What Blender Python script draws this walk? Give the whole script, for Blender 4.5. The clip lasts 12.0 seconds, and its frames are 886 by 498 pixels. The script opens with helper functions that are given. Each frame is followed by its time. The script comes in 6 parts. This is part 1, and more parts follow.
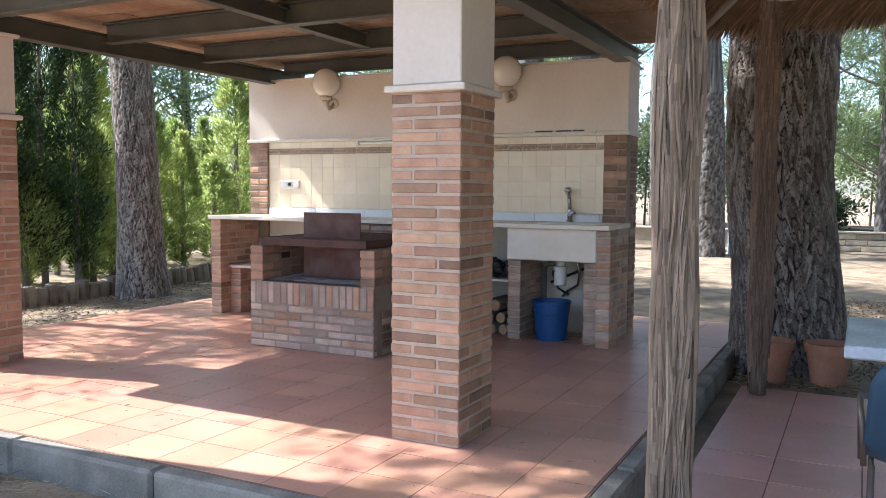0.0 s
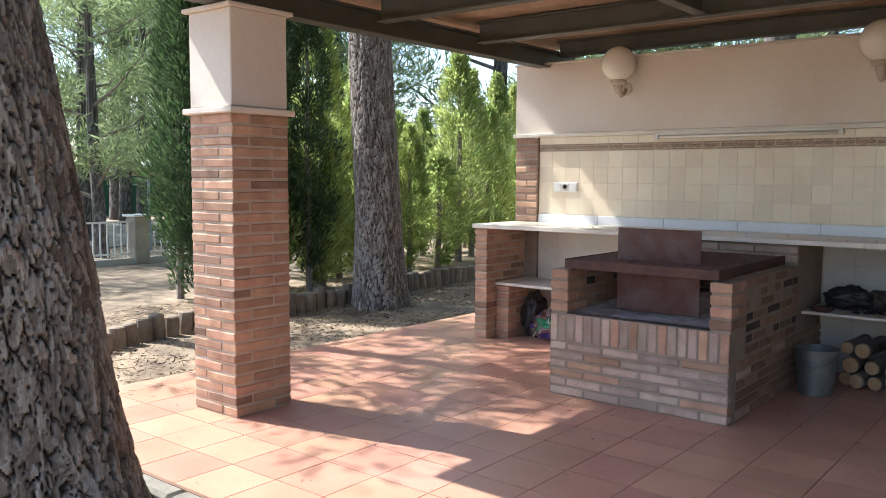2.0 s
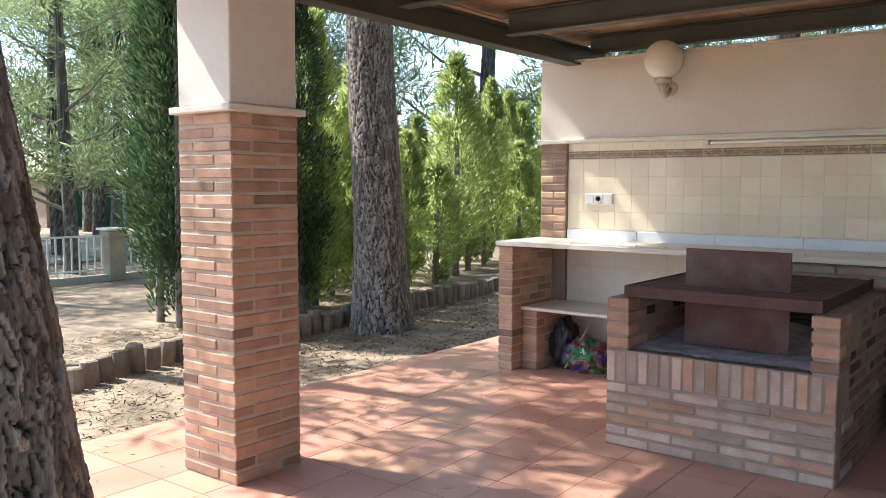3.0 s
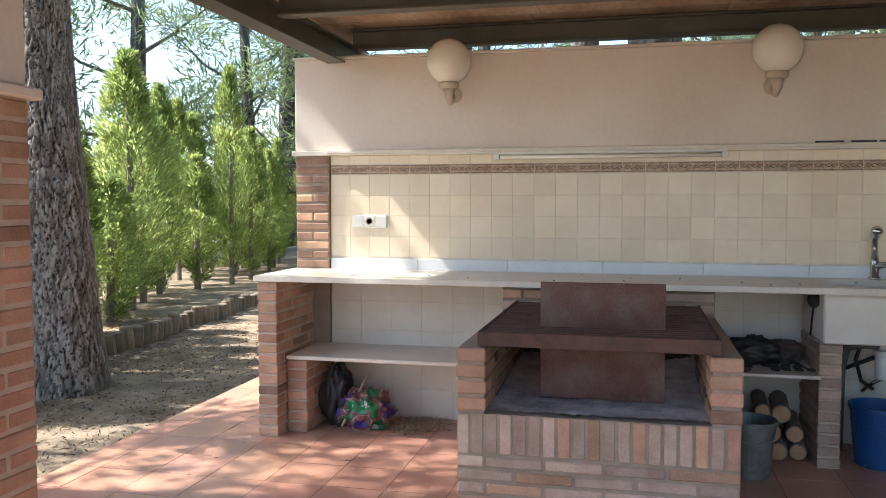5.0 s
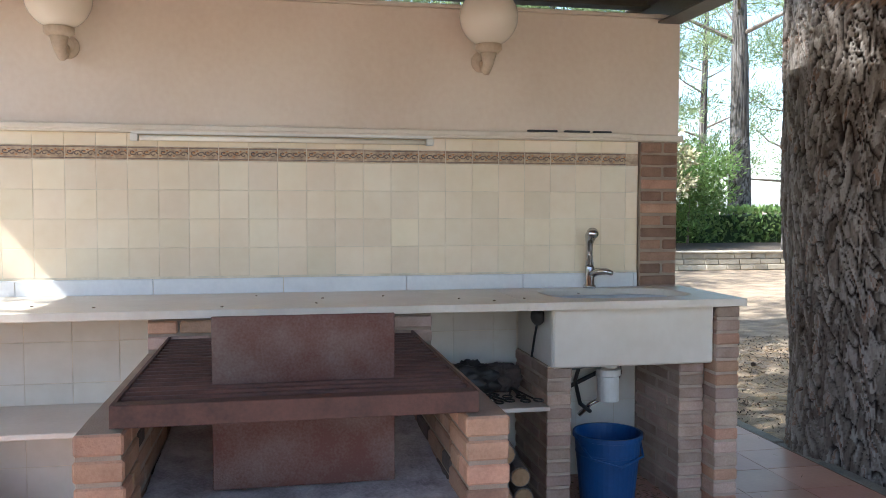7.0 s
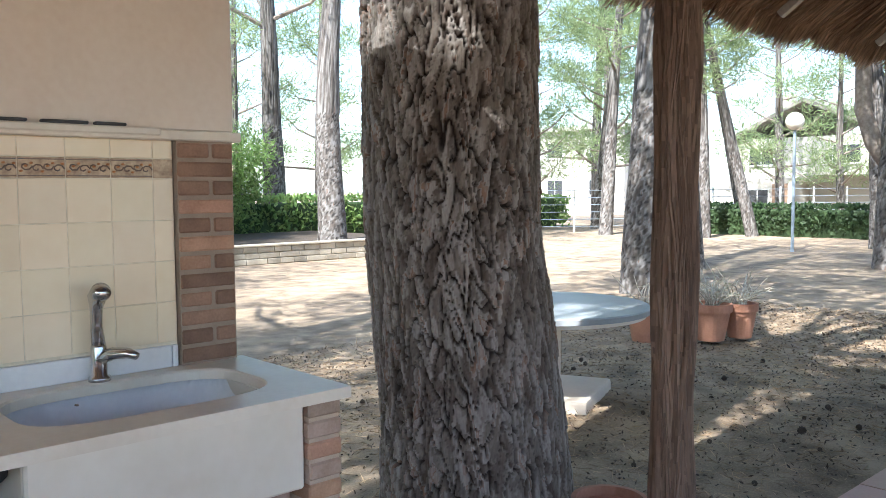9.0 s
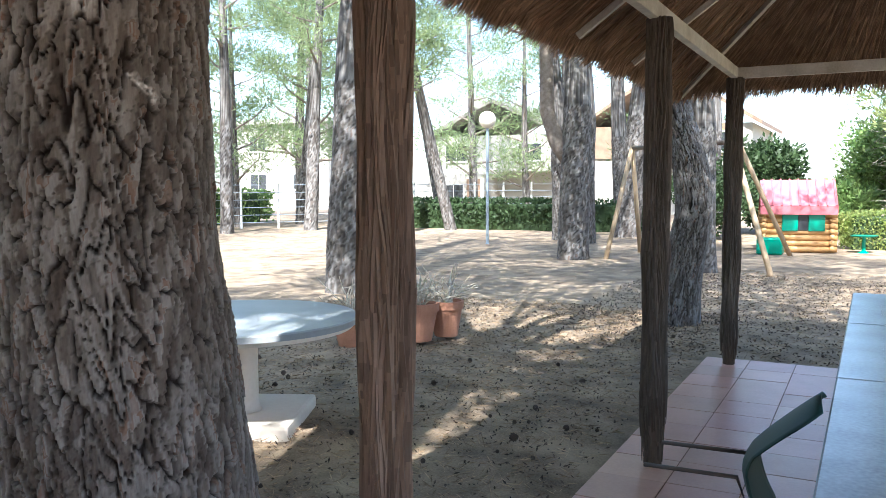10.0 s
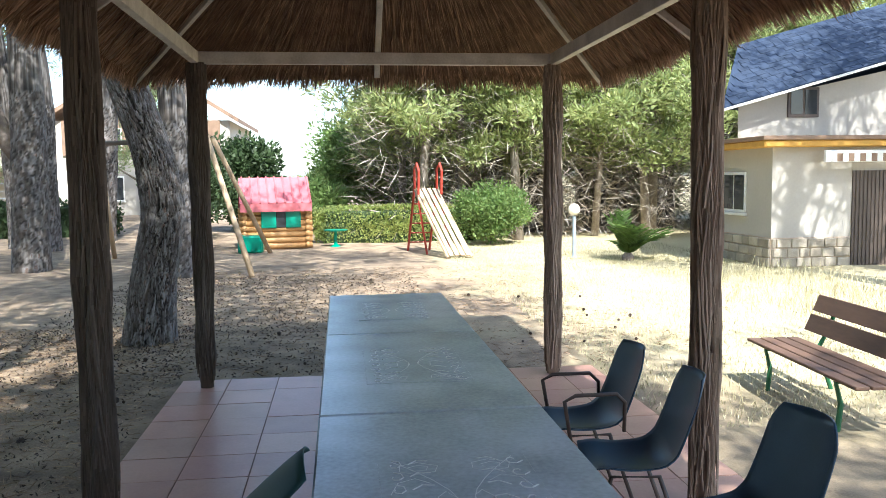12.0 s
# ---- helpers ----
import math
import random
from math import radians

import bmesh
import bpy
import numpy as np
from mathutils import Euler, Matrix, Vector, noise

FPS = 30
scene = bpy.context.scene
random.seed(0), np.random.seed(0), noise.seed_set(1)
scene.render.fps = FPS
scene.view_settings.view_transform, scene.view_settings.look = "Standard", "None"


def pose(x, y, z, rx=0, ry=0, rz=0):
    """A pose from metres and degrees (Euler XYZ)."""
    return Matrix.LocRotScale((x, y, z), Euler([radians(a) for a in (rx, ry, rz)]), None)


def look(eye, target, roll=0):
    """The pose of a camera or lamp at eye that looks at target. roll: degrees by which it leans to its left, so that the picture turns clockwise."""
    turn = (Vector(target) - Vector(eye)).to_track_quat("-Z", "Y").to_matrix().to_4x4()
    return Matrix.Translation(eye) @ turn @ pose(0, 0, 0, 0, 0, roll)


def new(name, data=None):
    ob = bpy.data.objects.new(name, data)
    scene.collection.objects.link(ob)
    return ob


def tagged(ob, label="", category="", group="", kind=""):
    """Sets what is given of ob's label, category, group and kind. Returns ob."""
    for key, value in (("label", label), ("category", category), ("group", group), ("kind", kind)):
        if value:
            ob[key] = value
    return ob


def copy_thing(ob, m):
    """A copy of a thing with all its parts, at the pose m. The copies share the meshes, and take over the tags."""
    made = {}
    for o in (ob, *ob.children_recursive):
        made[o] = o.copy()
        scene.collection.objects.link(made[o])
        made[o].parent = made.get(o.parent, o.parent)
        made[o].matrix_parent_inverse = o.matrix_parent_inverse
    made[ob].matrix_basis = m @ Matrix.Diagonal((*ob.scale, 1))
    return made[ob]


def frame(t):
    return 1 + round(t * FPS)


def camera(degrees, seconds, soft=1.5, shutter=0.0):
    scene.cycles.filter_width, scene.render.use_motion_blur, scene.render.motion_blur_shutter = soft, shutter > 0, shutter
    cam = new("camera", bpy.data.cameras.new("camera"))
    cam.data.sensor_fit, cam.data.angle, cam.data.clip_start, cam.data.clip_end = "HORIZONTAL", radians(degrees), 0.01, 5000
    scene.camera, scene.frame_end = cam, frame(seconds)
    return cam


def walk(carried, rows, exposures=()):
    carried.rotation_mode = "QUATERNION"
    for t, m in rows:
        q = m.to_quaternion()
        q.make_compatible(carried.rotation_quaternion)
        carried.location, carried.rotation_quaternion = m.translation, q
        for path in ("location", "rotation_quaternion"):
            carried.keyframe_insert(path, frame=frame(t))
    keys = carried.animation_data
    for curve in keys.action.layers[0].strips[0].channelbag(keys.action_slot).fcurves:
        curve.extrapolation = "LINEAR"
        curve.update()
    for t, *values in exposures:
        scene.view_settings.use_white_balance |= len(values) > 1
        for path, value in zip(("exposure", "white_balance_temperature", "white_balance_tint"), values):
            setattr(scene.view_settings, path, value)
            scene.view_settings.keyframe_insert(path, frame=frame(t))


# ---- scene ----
cam = camera(56.2, 12.0, soft=0.6)
PATH = [
    (0, (0.107, 0.736, 1.315), (-0.795, 2.515, 1.17), 0.4),
    (0.5, (-0.25, 0.88, 1.33), (-1.365, 2.531, 1.158), 0.2),
    (1, (-0.656, 1.128, 1.376), (-1.878, 2.702, 1.199), 0.2),
    (1.5, (-1.089, 1.294, 1.375), (-2.34, 2.844, 1.197), 0.3),
    (2, (-1.549, 1.447, 1.438), (-2.804, 2.995, 1.264), 0.3),
    (2.5, (-2.005, 1.67, 1.419), (-3.254, 3.222, 1.247), 0.3),
    (2.7, (-2.145, 1.776, 1.436), (-3.392, 3.33, 1.272), 0.3),
    (4.5, (-3.414, 2.439, 1.481), (-4.051, 4.331, 1.363), 0.1),
    (5, (-3.665, 2.576, 1.476), (-4.118, 4.521, 1.365), -0.0),
    (5.5, (-3.843, 2.711, 1.481), (-4.062, 4.696, 1.372), -0.0),
    (6, (-3.89, 3.079, 1.439), (-3.881, 5.076, 1.33), 0.0),
    (6.5, (-3.886, 3.397, 1.455), (-3.705, 5.386, 1.348), 0.1),
    (6.7, (-3.899, 3.555, 1.43), (-3.646, 5.537, 1.328), 0.1),
    (8.3, (-3.573, 4.837, 1.598), (-2.521, 6.533, 1.464), -0.1),
    (8.5, (-3.496, 4.946, 1.593), (-2.361, 6.588, 1.459), -0.3),
    (9, (-3.239, 5.283, 1.622), (-1.891, 6.754, 1.482), -0.4),
    (9.5, (-2.93, 5.513, 1.617), (-1.351, 6.731, 1.464), -0.6),
    (10, (-2.575, 5.717, 1.628), (-0.805, 6.635, 1.471), -0.2),
    (10.5, (-2.285, 5.865, 1.624), (-0.388, 6.478, 1.47), -0.5),
    (11, (-2.039, 5.899, 1.637), (-0.069, 6.202, 1.474), -0.5),
    (11.5, (-1.688, 5.812, 1.64), (0.305, 5.842, 1.473), -0.4),
    (12, (-1.441, 5.744, 1.644), (0.537, 5.502, 1.472), -0.7),
]
walk(cam, [(t, look(eye, target, roll)) for t, eye, target, roll in PATH], [(0, 1.55, 5700, 10), (1, 1.36, 5750, 9), (2, 1.28, 5800, 8), (4.5, 1.46, 5900, 8), (5.5, 1.46, 5900, 8), (6.5, 1.73, 5700, 8), (8.5, 1.85, 5700, 8), (9.5, 2.02, 5700, 8), (10.5, 2.0, 5600, 8), (11.5, 1.85, 5750, 8), (12, 1.53, 5850, 8)])

# ---- light ----
SUN_WAY = Vector((0.97, 0.23, -1.16)).normalized()
world = bpy.data.worlds.new("world")
scene.world = world
world.use_nodes = True
wt = world.node_tree
sky = wt.nodes.new("ShaderNodeTexSky")
sky.sky_type, sky.sun_disc = "NISHITA", False
sky.sun_elevation, sky.sun_rotation = radians(49), radians(256.7)
sky.air_density, sky.dust_density = 1.0, 1.5
wt.nodes["Background"].inputs["Strength"].default_value = 0.15
wt.links.new(sky.outputs["Color"], wt.nodes["Background"].inputs["Color"])
sun = new("sun", bpy.data.lights.new("sun", "SUN"))
sun.data.energy, sun.data.angle, sun.data.color = 5.0, radians(0.53), (1.0, 0.93, 0.82)
sun.matrix_world = look((0, 0, 30), Vector((0, 0, 30)) + SUN_WAY)


# ---- materials ----
def mat(name, a, b=None, scale=6.0, rough=0.8, bump=0.15, fine=60.0, metal=0.0, vary=0.0, stretch=(1, 1, 1), island=False, spec=0.5, detail=6, hue=0.0, thin=0.0, edge=(0.52, 0.95)):
    """Two colours mixed by a coarse and a fine noise, with relief; vary: brightness spread between pieces."""
    m = bpy.data.materials.new(name)
    m.use_nodes = True
    n, l = m.node_tree.nodes, m.node_tree.links
    p = n["Principled BSDF"]
    p.inputs["Roughness"].default_value, p.inputs["Metallic"].default_value = rough, metal
    p.inputs["Specular IOR Level"].default_value = spec
    b = b or tuple(c * 0.72 for c in a)
    geo = n.new("ShaderNodeNewGeometry")
    mp = n.new("ShaderNodeMapping")
    mp.inputs["Scale"].default_value = stretch
    l.new(geo.outputs["Position"], mp.inputs["Vector"])
    n1, n2 = n.new("ShaderNodeTexNoise"), n.new("ShaderNodeTexNoise")
    for q, sc in ((n1, scale), (n2, fine)):
        q.inputs["Scale"].default_value, q.inputs["Detail"].default_value = sc, detail
        l.new(mp.outputs["Vector"], q.inputs["Vector"])
    add = n.new("ShaderNodeMath")
    add.operation = "MULTIPLY_ADD"
    add.inputs[1].default_value = 0.45
    l.new(n2.outputs["Fac"], add.inputs[0])
    l.new(n1.outputs["Fac"], add.inputs[2])
    ramp = n.new("ShaderNodeMapRange")
    ramp.inputs["From Min"].default_value, ramp.inputs["From Max"].default_value = edge
    l.new(add.outputs[0], ramp.inputs["Value"])
    mix = n.new("ShaderNodeMix")
    mix.data_type = "RGBA"
    mix.inputs["A"].default_value, mix.inputs["B"].default_value = (*a, 1), (*b, 1)
    l.new(ramp.outputs["Result"], mix.inputs["Factor"])
    out = mix.outputs["Result"]
    if vary:
        hsv = n.new("ShaderNodeHueSaturation")
        mr = n.new("ShaderNodeMapRange")
        mr.inputs["To Min"].default_value, mr.inputs["To Max"].default_value = 1 - vary, 1 + vary
        if island:
            l.new(geo.outputs["Random Per Island"], mr.inputs["Value"])
        else:
            oi = n.new("ShaderNodeObjectInfo")
            l.new(oi.outputs["Random"], mr.inputs["Value"])
        l.new(mr.outputs["Result"], hsv.inputs["Value"])
        if hue:
            src = geo.outputs["Random Per Island"] if island else oi.outputs["Random"]
            sn = n.new("ShaderNodeMath")
            sn.operation = "MULTIPLY"
            sn.inputs[1].default_value = 37.0
            fr = n.new("ShaderNodeMath")
            fr.operation = "FRACT"
            mh = n.new("ShaderNodeMapRange")
            mh.inputs["To Min"].default_value, mh.inputs["To Max"].default_value = 0.5 - hue, 0.5 + hue
            l.new(src, sn.inputs[0])
            l.new(sn.outputs[0], fr.inputs[0])
            l.new(fr.outputs[0], mh.inputs["Value"])
            l.new(mh.outputs["Result"], hsv.inputs["Hue"])
        l.new(out, hsv.inputs["Color"])
        out = hsv.outputs["Color"]
    l.new(out, p.inputs["Base Color"])
    if thin:
        tr, ms = n.new("ShaderNodeBsdfTranslucent"), n.new("ShaderNodeMixShader")
        ms.inputs[0].default_value = thin
        l.new(out, tr.inputs["Color"])
        l.new(p.outputs[0], ms.inputs[1])
        l.new(tr.outputs[0], ms.inputs[2])
        l.new(ms.outputs[0], n["Material Output"].inputs["Surface"])
    if bump:
        bn = n.new("ShaderNodeBump")
        bn.inputs["Strength"].default_value, bn.inputs["Distance"].default_value = bump, 0.01
        l.new(add.outputs[0], bn.inputs["Height"])
        l.new(bn.outputs["Normal"], p.inputs["Normal"])
    return m


BRICK = mat("clay_brick", (0.53, 0.325, 0.215), (0.36, 0.205, 0.13), 9, 0.88, 0.7, 120, vary=0.26, hue=0.007)
BRICK_GREY = mat("weathered_brick", (0.52, 0.39, 0.31), (0.36, 0.25, 0.19), 8, 0.9, 0.5, 110, vary=0.25, hue=0.01)
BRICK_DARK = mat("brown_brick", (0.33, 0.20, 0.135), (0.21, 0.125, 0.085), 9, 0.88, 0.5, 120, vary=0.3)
SOOT_BRICK = mat("sooty_brick", (0.12, 0.09, 0.075), (0.035, 0.03, 0.028), 5, 0.95, 0.5, 90, vary=0.2)
MORTAR = mat("mortar", (0.54, 0.43, 0.335), (0.42, 0.33, 0.25), 10, 0.95, 0.5, 200)
MORTAR_DARK = mat("grey_brown_mortar", (0.36, 0.285, 0.22), (0.27, 0.21, 0.16), 10, 0.95, 0.5, 200)
PLASTER = mat("cream_plaster", (0.77, 0.69, 0.60), (0.68, 0.58, 0.485), 1.6, 0.9, 0.08, 35)
FLOORTILE = mat("terracotta_tile", (0.55, 0.30, 0.21), (0.45, 0.235, 0.16), 3.0, 0.36, 0.06, 45, vary=0.10, hue=0.008)
PAVTILE = mat("pink_terracotta_tile", (0.56, 0.32, 0.25), (0.46, 0.25, 0.19), 3.0, 0.38, 0.06, 45, vary=0.12, hue=0.01)
JOINT = mat("cement_joint", (0.25, 0.15, 0.105), (0.17, 0.105, 0.075), 6, 0.95, 0.3, 80)
KERB = mat("concrete_kerb", (0.29, 0.265, 0.225), (0.13, 0.12, 0.10), 5, 0.9, 0.5, 90)
GLAZE = mat("cream_glazed_tile", (0.80, 0.69, 0.52), (0.74, 0.61, 0.43), 2.6, 0.22, 0.03, 18, vary=0.05, hue=0.006)
WHITETILE = mat("white_glazed_tile", (0.74, 0.69, 0.60), (0.66, 0.60, 0.5), 3, 0.3, 0.03, 18, vary=0.04)
GROUT = mat("grout", (0.78, 0.69, 0.53), None, 12, 0.95, 0.2, 120)
MARBLE = mat("cream_stone", (0.74, 0.68, 0.58), (0.64, 0.57, 0.47), 4, 0.35, 0.03, 40)
WHITESTONE = mat("white_stone", (0.76, 0.76, 0.76), (0.66, 0.66, 0.67), 5, 0.35, 0.03, 50)
STEEL = mat("painted_steel", (0.115, 0.115, 0.095), (0.08, 0.08, 0.065), 4, 0.45, 0.06, 60)
BOARD = mat("roof_board", (0.47, 0.36, 0.25), (0.27, 0.15, 0.085), 2.2, 0.85, 0.3, 30, stretch=(1, 0.4, 1), vary=0.22, island=True)
RUST = mat("rusty_iron", (0.135, 0.068, 0.052), (0.07, 0.042, 0.036), 9, 0.75, 0.3, 90, metal=0.25)
PLATE = mat("scorched_iron_plate", (0.10, 0.037, 0.027), (0.165, 0.118, 0.10), 6, 0.7, 0.4, 130, metal=0.15, detail=12, edge=(0.60, 1.0))
ASH = mat("ash", (0.44, 0.42, 0.42), (0.19, 0.18, 0.185), 9, 0.95, 0.6, 90)
OPAL = mat("opal_glass", (0.86, 0.80, 0.70), (0.82, 0.75, 0.63), 3, 0.18, 0.0, 20)
LAMPMETAL = mat("cream_lacquered_metal", (0.62, 0.53, 0.42), (0.48, 0.38, 0.28), 12, 0.5, 0.1, 70)
CHROME = mat("chrome", (0.62, 0.62, 0.62), (0.5, 0.5, 0.5), 8, 0.16, 0.0, 60, metal=1.0)
PVC = mat("white_plastic", (0.76, 0.75, 0.70), (0.68, 0.66, 0.6), 8, 0.4, 0.02, 60)
DARK = mat("black_plastic", (0.02, 0.02, 0.022), (0.035, 0.033, 0.03), 12, 0.5, 0.1, 60)
BLUE = mat("blue_plastic", (0.015, 0.085, 0.26), (0.01, 0.06, 0.19), 6, 0.4, 0.04, 60)
CHAIRBLUE = mat("petrol_plastic", (0.030, 0.075, 0.125), (0.02, 0.052, 0.09), 5, 0.38, 0.05, 160)
CHAIRGREEN = mat("dark_green_plastic", (0.012, 0.055, 0.05), (0.008, 0.04, 0.035), 5, 0.55, 0.05, 160)
ZINC = mat("galvanised_zinc", (0.27, 0.28, 0.27), (0.17, 0.18, 0.17), 9, 0.5, 0.12, 50, metal=0.6)


FLAKES = ((0.0, (0.085, 0.062, 0.050)), (0.22, (0.150, 0.118, 0.098)), (0.45, (0.20, 0.168, 0.146)), (0.66, (0.31, 0.275, 0.25)), (0.78, (0.34, 0.305, 0.28)), (0.88, (0.25, 0.155, 0.112)), (1.0, (0.38, 0.345, 0.32)))


def bark_mat(name, tint, fissure_shade):
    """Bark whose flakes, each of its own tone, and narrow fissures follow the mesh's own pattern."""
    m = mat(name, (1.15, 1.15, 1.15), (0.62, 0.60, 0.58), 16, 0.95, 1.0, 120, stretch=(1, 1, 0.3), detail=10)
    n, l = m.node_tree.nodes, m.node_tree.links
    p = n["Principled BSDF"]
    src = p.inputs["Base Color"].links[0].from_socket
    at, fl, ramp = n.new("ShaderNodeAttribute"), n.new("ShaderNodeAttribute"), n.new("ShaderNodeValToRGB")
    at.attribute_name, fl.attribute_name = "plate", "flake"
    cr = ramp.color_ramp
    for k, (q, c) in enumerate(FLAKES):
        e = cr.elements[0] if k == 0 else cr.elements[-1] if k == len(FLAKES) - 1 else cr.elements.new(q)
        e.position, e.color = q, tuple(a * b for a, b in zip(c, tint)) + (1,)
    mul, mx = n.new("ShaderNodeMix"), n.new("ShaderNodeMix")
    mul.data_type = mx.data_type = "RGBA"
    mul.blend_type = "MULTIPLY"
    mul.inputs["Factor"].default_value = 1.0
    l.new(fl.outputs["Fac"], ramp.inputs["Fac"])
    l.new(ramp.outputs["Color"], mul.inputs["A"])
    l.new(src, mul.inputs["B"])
    # dark inner bark, with crevice shade painted into the same near-black
    mx.inputs["A"].default_value = (*fissure_shade, 1)
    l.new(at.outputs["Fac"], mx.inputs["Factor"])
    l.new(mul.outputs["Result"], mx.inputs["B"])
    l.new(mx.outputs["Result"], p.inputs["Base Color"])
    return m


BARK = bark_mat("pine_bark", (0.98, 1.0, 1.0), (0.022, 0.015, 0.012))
# cooler and darker than BARK: grey bark with the grove's backlit shade added
BARK_GREY = bark_mat("grey_backlit_pine_bark", (0.68, 0.73, 0.78), (0.030, 0.026, 0.024))
PALETRUNK = mat("pale_pine_stem", (0.34, 0.30, 0.26), (0.20, 0.165, 0.14), 9, 0.95, 0.6, 60)
TWIG = mat("dead_twigs", (0.40, 0.36, 0.31), (0.24, 0.205, 0.17), 3, 0.95, 0, 40, vary=0.4, island=True)
LIMBBARK = mat("branch_bark", (0.27, 0.225, 0.19), (0.15, 0.12, 0.10), 12, 0.95, 0.8, 60)
HEATHER = mat("heather_thatch", (0.36, 0.23, 0.14), (0.19, 0.115, 0.068), 8, 0.95, 0.6, 110, vary=0.45, island=True)
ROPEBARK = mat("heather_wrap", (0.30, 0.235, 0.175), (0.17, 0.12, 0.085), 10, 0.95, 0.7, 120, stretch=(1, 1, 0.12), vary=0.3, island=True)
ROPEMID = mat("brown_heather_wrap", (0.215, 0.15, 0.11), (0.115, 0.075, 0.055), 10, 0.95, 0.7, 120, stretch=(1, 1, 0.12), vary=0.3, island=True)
# same wrap, darkened: the backlit posts' shade is put into the colour
ROPEBACKLIT = mat("backlit_heather_wrap", (0.125, 0.10, 0.08), (0.06, 0.046, 0.036), 10, 0.95, 0.7, 120, stretch=(1, 1, 0.12), vary=0.3, island=True)
BEAMPAINT = mat("grey_painted_beam", (0.58, 0.55, 0.48), (0.36, 0.33, 0.27), 5, 0.55, 0.05, 60)
TERRAZZO = mat("grey_terrazzo", (0.33, 0.345, 0.36), (0.25, 0.265, 0.28), 3.0, 0.35, 0.08, 90)
CONCRETE = mat("cast_stone", (0.62, 0.67, 0.72), (0.37, 0.40, 0.43), 2.2, 0.26, 0.12, 45, detail=9)
CARVED = mat("pale_cast_relief", (0.74, 0.75, 0.75), (0.60, 0.61, 0.61), 5, 0.5, 0.1, 60)
POT = mat("terracotta_pot", (0.46, 0.225, 0.145), (0.34, 0.16, 0.10), 6, 0.85, 0.2, 60)
WITHERED = mat("withered_stems", (0.60, 0.55, 0.46), (0.36, 0.30, 0.23), 9, 0.9, 0.3, 60)
SOIL = mat("soil", (0.07, 0.05, 0.035), (0.04, 0.03, 0.02), 14, 0.97, 0.8, 60)
def ground_mat():
    """Needle-strewn earth that gives way to a paler sunburnt lawn along the house, with a ragged border."""
    m = mat("needle_strewn_ground", (0.37, 0.28, 0.19), (0.12, 0.086, 0.058), 3.0, 0.96, 1.0, 70, detail=12)
    n, l = m.node_tree.nodes, m.node_tree.links
    p = n["Principled BSDF"]
    src = p.inputs["Base Color"].links[0].from_socket
    geo = n.new("ShaderNodeNewGeometry")
    sep, big, fine = n.new("ShaderNodeSeparateXYZ"), n.new("ShaderNodeTexNoise"), n.new("ShaderNodeTexNoise")
    big.inputs["Scale"].default_value, big.inputs["Detail"].default_value = 0.7, 8
    fine.inputs["Scale"].default_value, fine.inputs["Detail"].default_value = 30, 10
    l.new(geo.outputs["Position"], sep.inputs[0])
    for q in (big, fine):
        l.new(geo.outputs["Position"], q.inputs["Vector"])
    edge, mr, straw, mx = n.new("ShaderNodeMath"), n.new("ShaderNodeMapRange"), n.new("ShaderNodeMix"), n.new("ShaderNodeMix")
    edge.operation = "MULTIPLY_ADD"
    edge.inputs[1].default_value = 5.0
    l.new(big.outputs["Fac"], edge.inputs[0])
    l.new(sep.outputs["Y"], edge.inputs[2])
    mr.inputs["From Min"].default_value, mr.inputs["From Max"].default_value = 6.6, 4.4
    l.new(edge.outputs[0], mr.inputs["Value"])
    straw.data_type = mx.data_type = "RGBA"
    straw.inputs["A"].default_value, straw.inputs["B"].default_value = (0.30, 0.27, 0.13, 1), (0.60, 0.51, 0.34, 1)
    l.new(fine.outputs["Fac"], straw.inputs["Factor"])
    east, both = n.new("ShaderNodeMapRange"), n.new("ShaderNodeMath")
    east.inputs["From Min"].default_value, east.inputs["From Max"].default_value = 1.5, 5.5
    both.operation = "MULTIPLY"
    l.new(sep.outputs["X"], east.inputs["Value"])
    l.new(east.outputs["Result"], both.inputs[0])
    l.new(mr.outputs["Result"], both.inputs[1])
    l.new(both.outputs[0], mx.inputs["Factor"])
    l.new(src, mx.inputs["A"])
    l.new(straw.outputs["Result"], mx.inputs["B"])
    l.new(mx.outputs["Result"], p.inputs["Base Color"])
    return m


GROUND = ground_mat()
LITTER = mat("pine_needles", (0.42, 0.30, 0.19), (0.17, 0.115, 0.07), 3, 0.9, 0, 40, vary=0.5, island=True)
NEEDLE = mat("pine_needle_green", (0.31, 0.37, 0.185), (0.19, 0.255, 0.115), 1.2, 0.6, 0, 12, vary=0.35, island=True, hue=0.015, thin=0.6)
# lighter copy of NEEDLE: sunlight on the far wood is put into the colour
SUNLITNEEDLE = mat("sunlit_pine_needles", (0.42, 0.47, 0.20), (0.27, 0.33, 0.125), 1.2, 0.6, 0, 12, vary=0.35, island=True, hue=0.02, thin=0.6)
CYPRESS = mat("cypress_green", (0.46, 0.51, 0.18), (0.22, 0.30, 0.09), 1.4, 0.6, 0, 10, vary=0.35, island=True, hue=0.02, thin=0.7)
# dark evergreens' own green; also paints shade onto some of the cypresses
DARKGREEN = mat("dark_and_shaded_foliage", (0.07, 0.115, 0.045), (0.04, 0.07, 0.028), 1.2, 0.6, 0, 10, vary=0.35, island=True, thin=0.45)
BUSH = mat("bush_green", (0.25, 0.35, 0.12), (0.14, 0.23, 0.07), 1.2, 0.55, 0, 10, vary=0.35, island=True, hue=0.015, thin=0.6)
DRYGRASS = mat("dry_grass", (0.52, 0.46, 0.31), (0.34, 0.33, 0.18), 1.2, 0.9, 0, 20, vary=0.3, island=True)
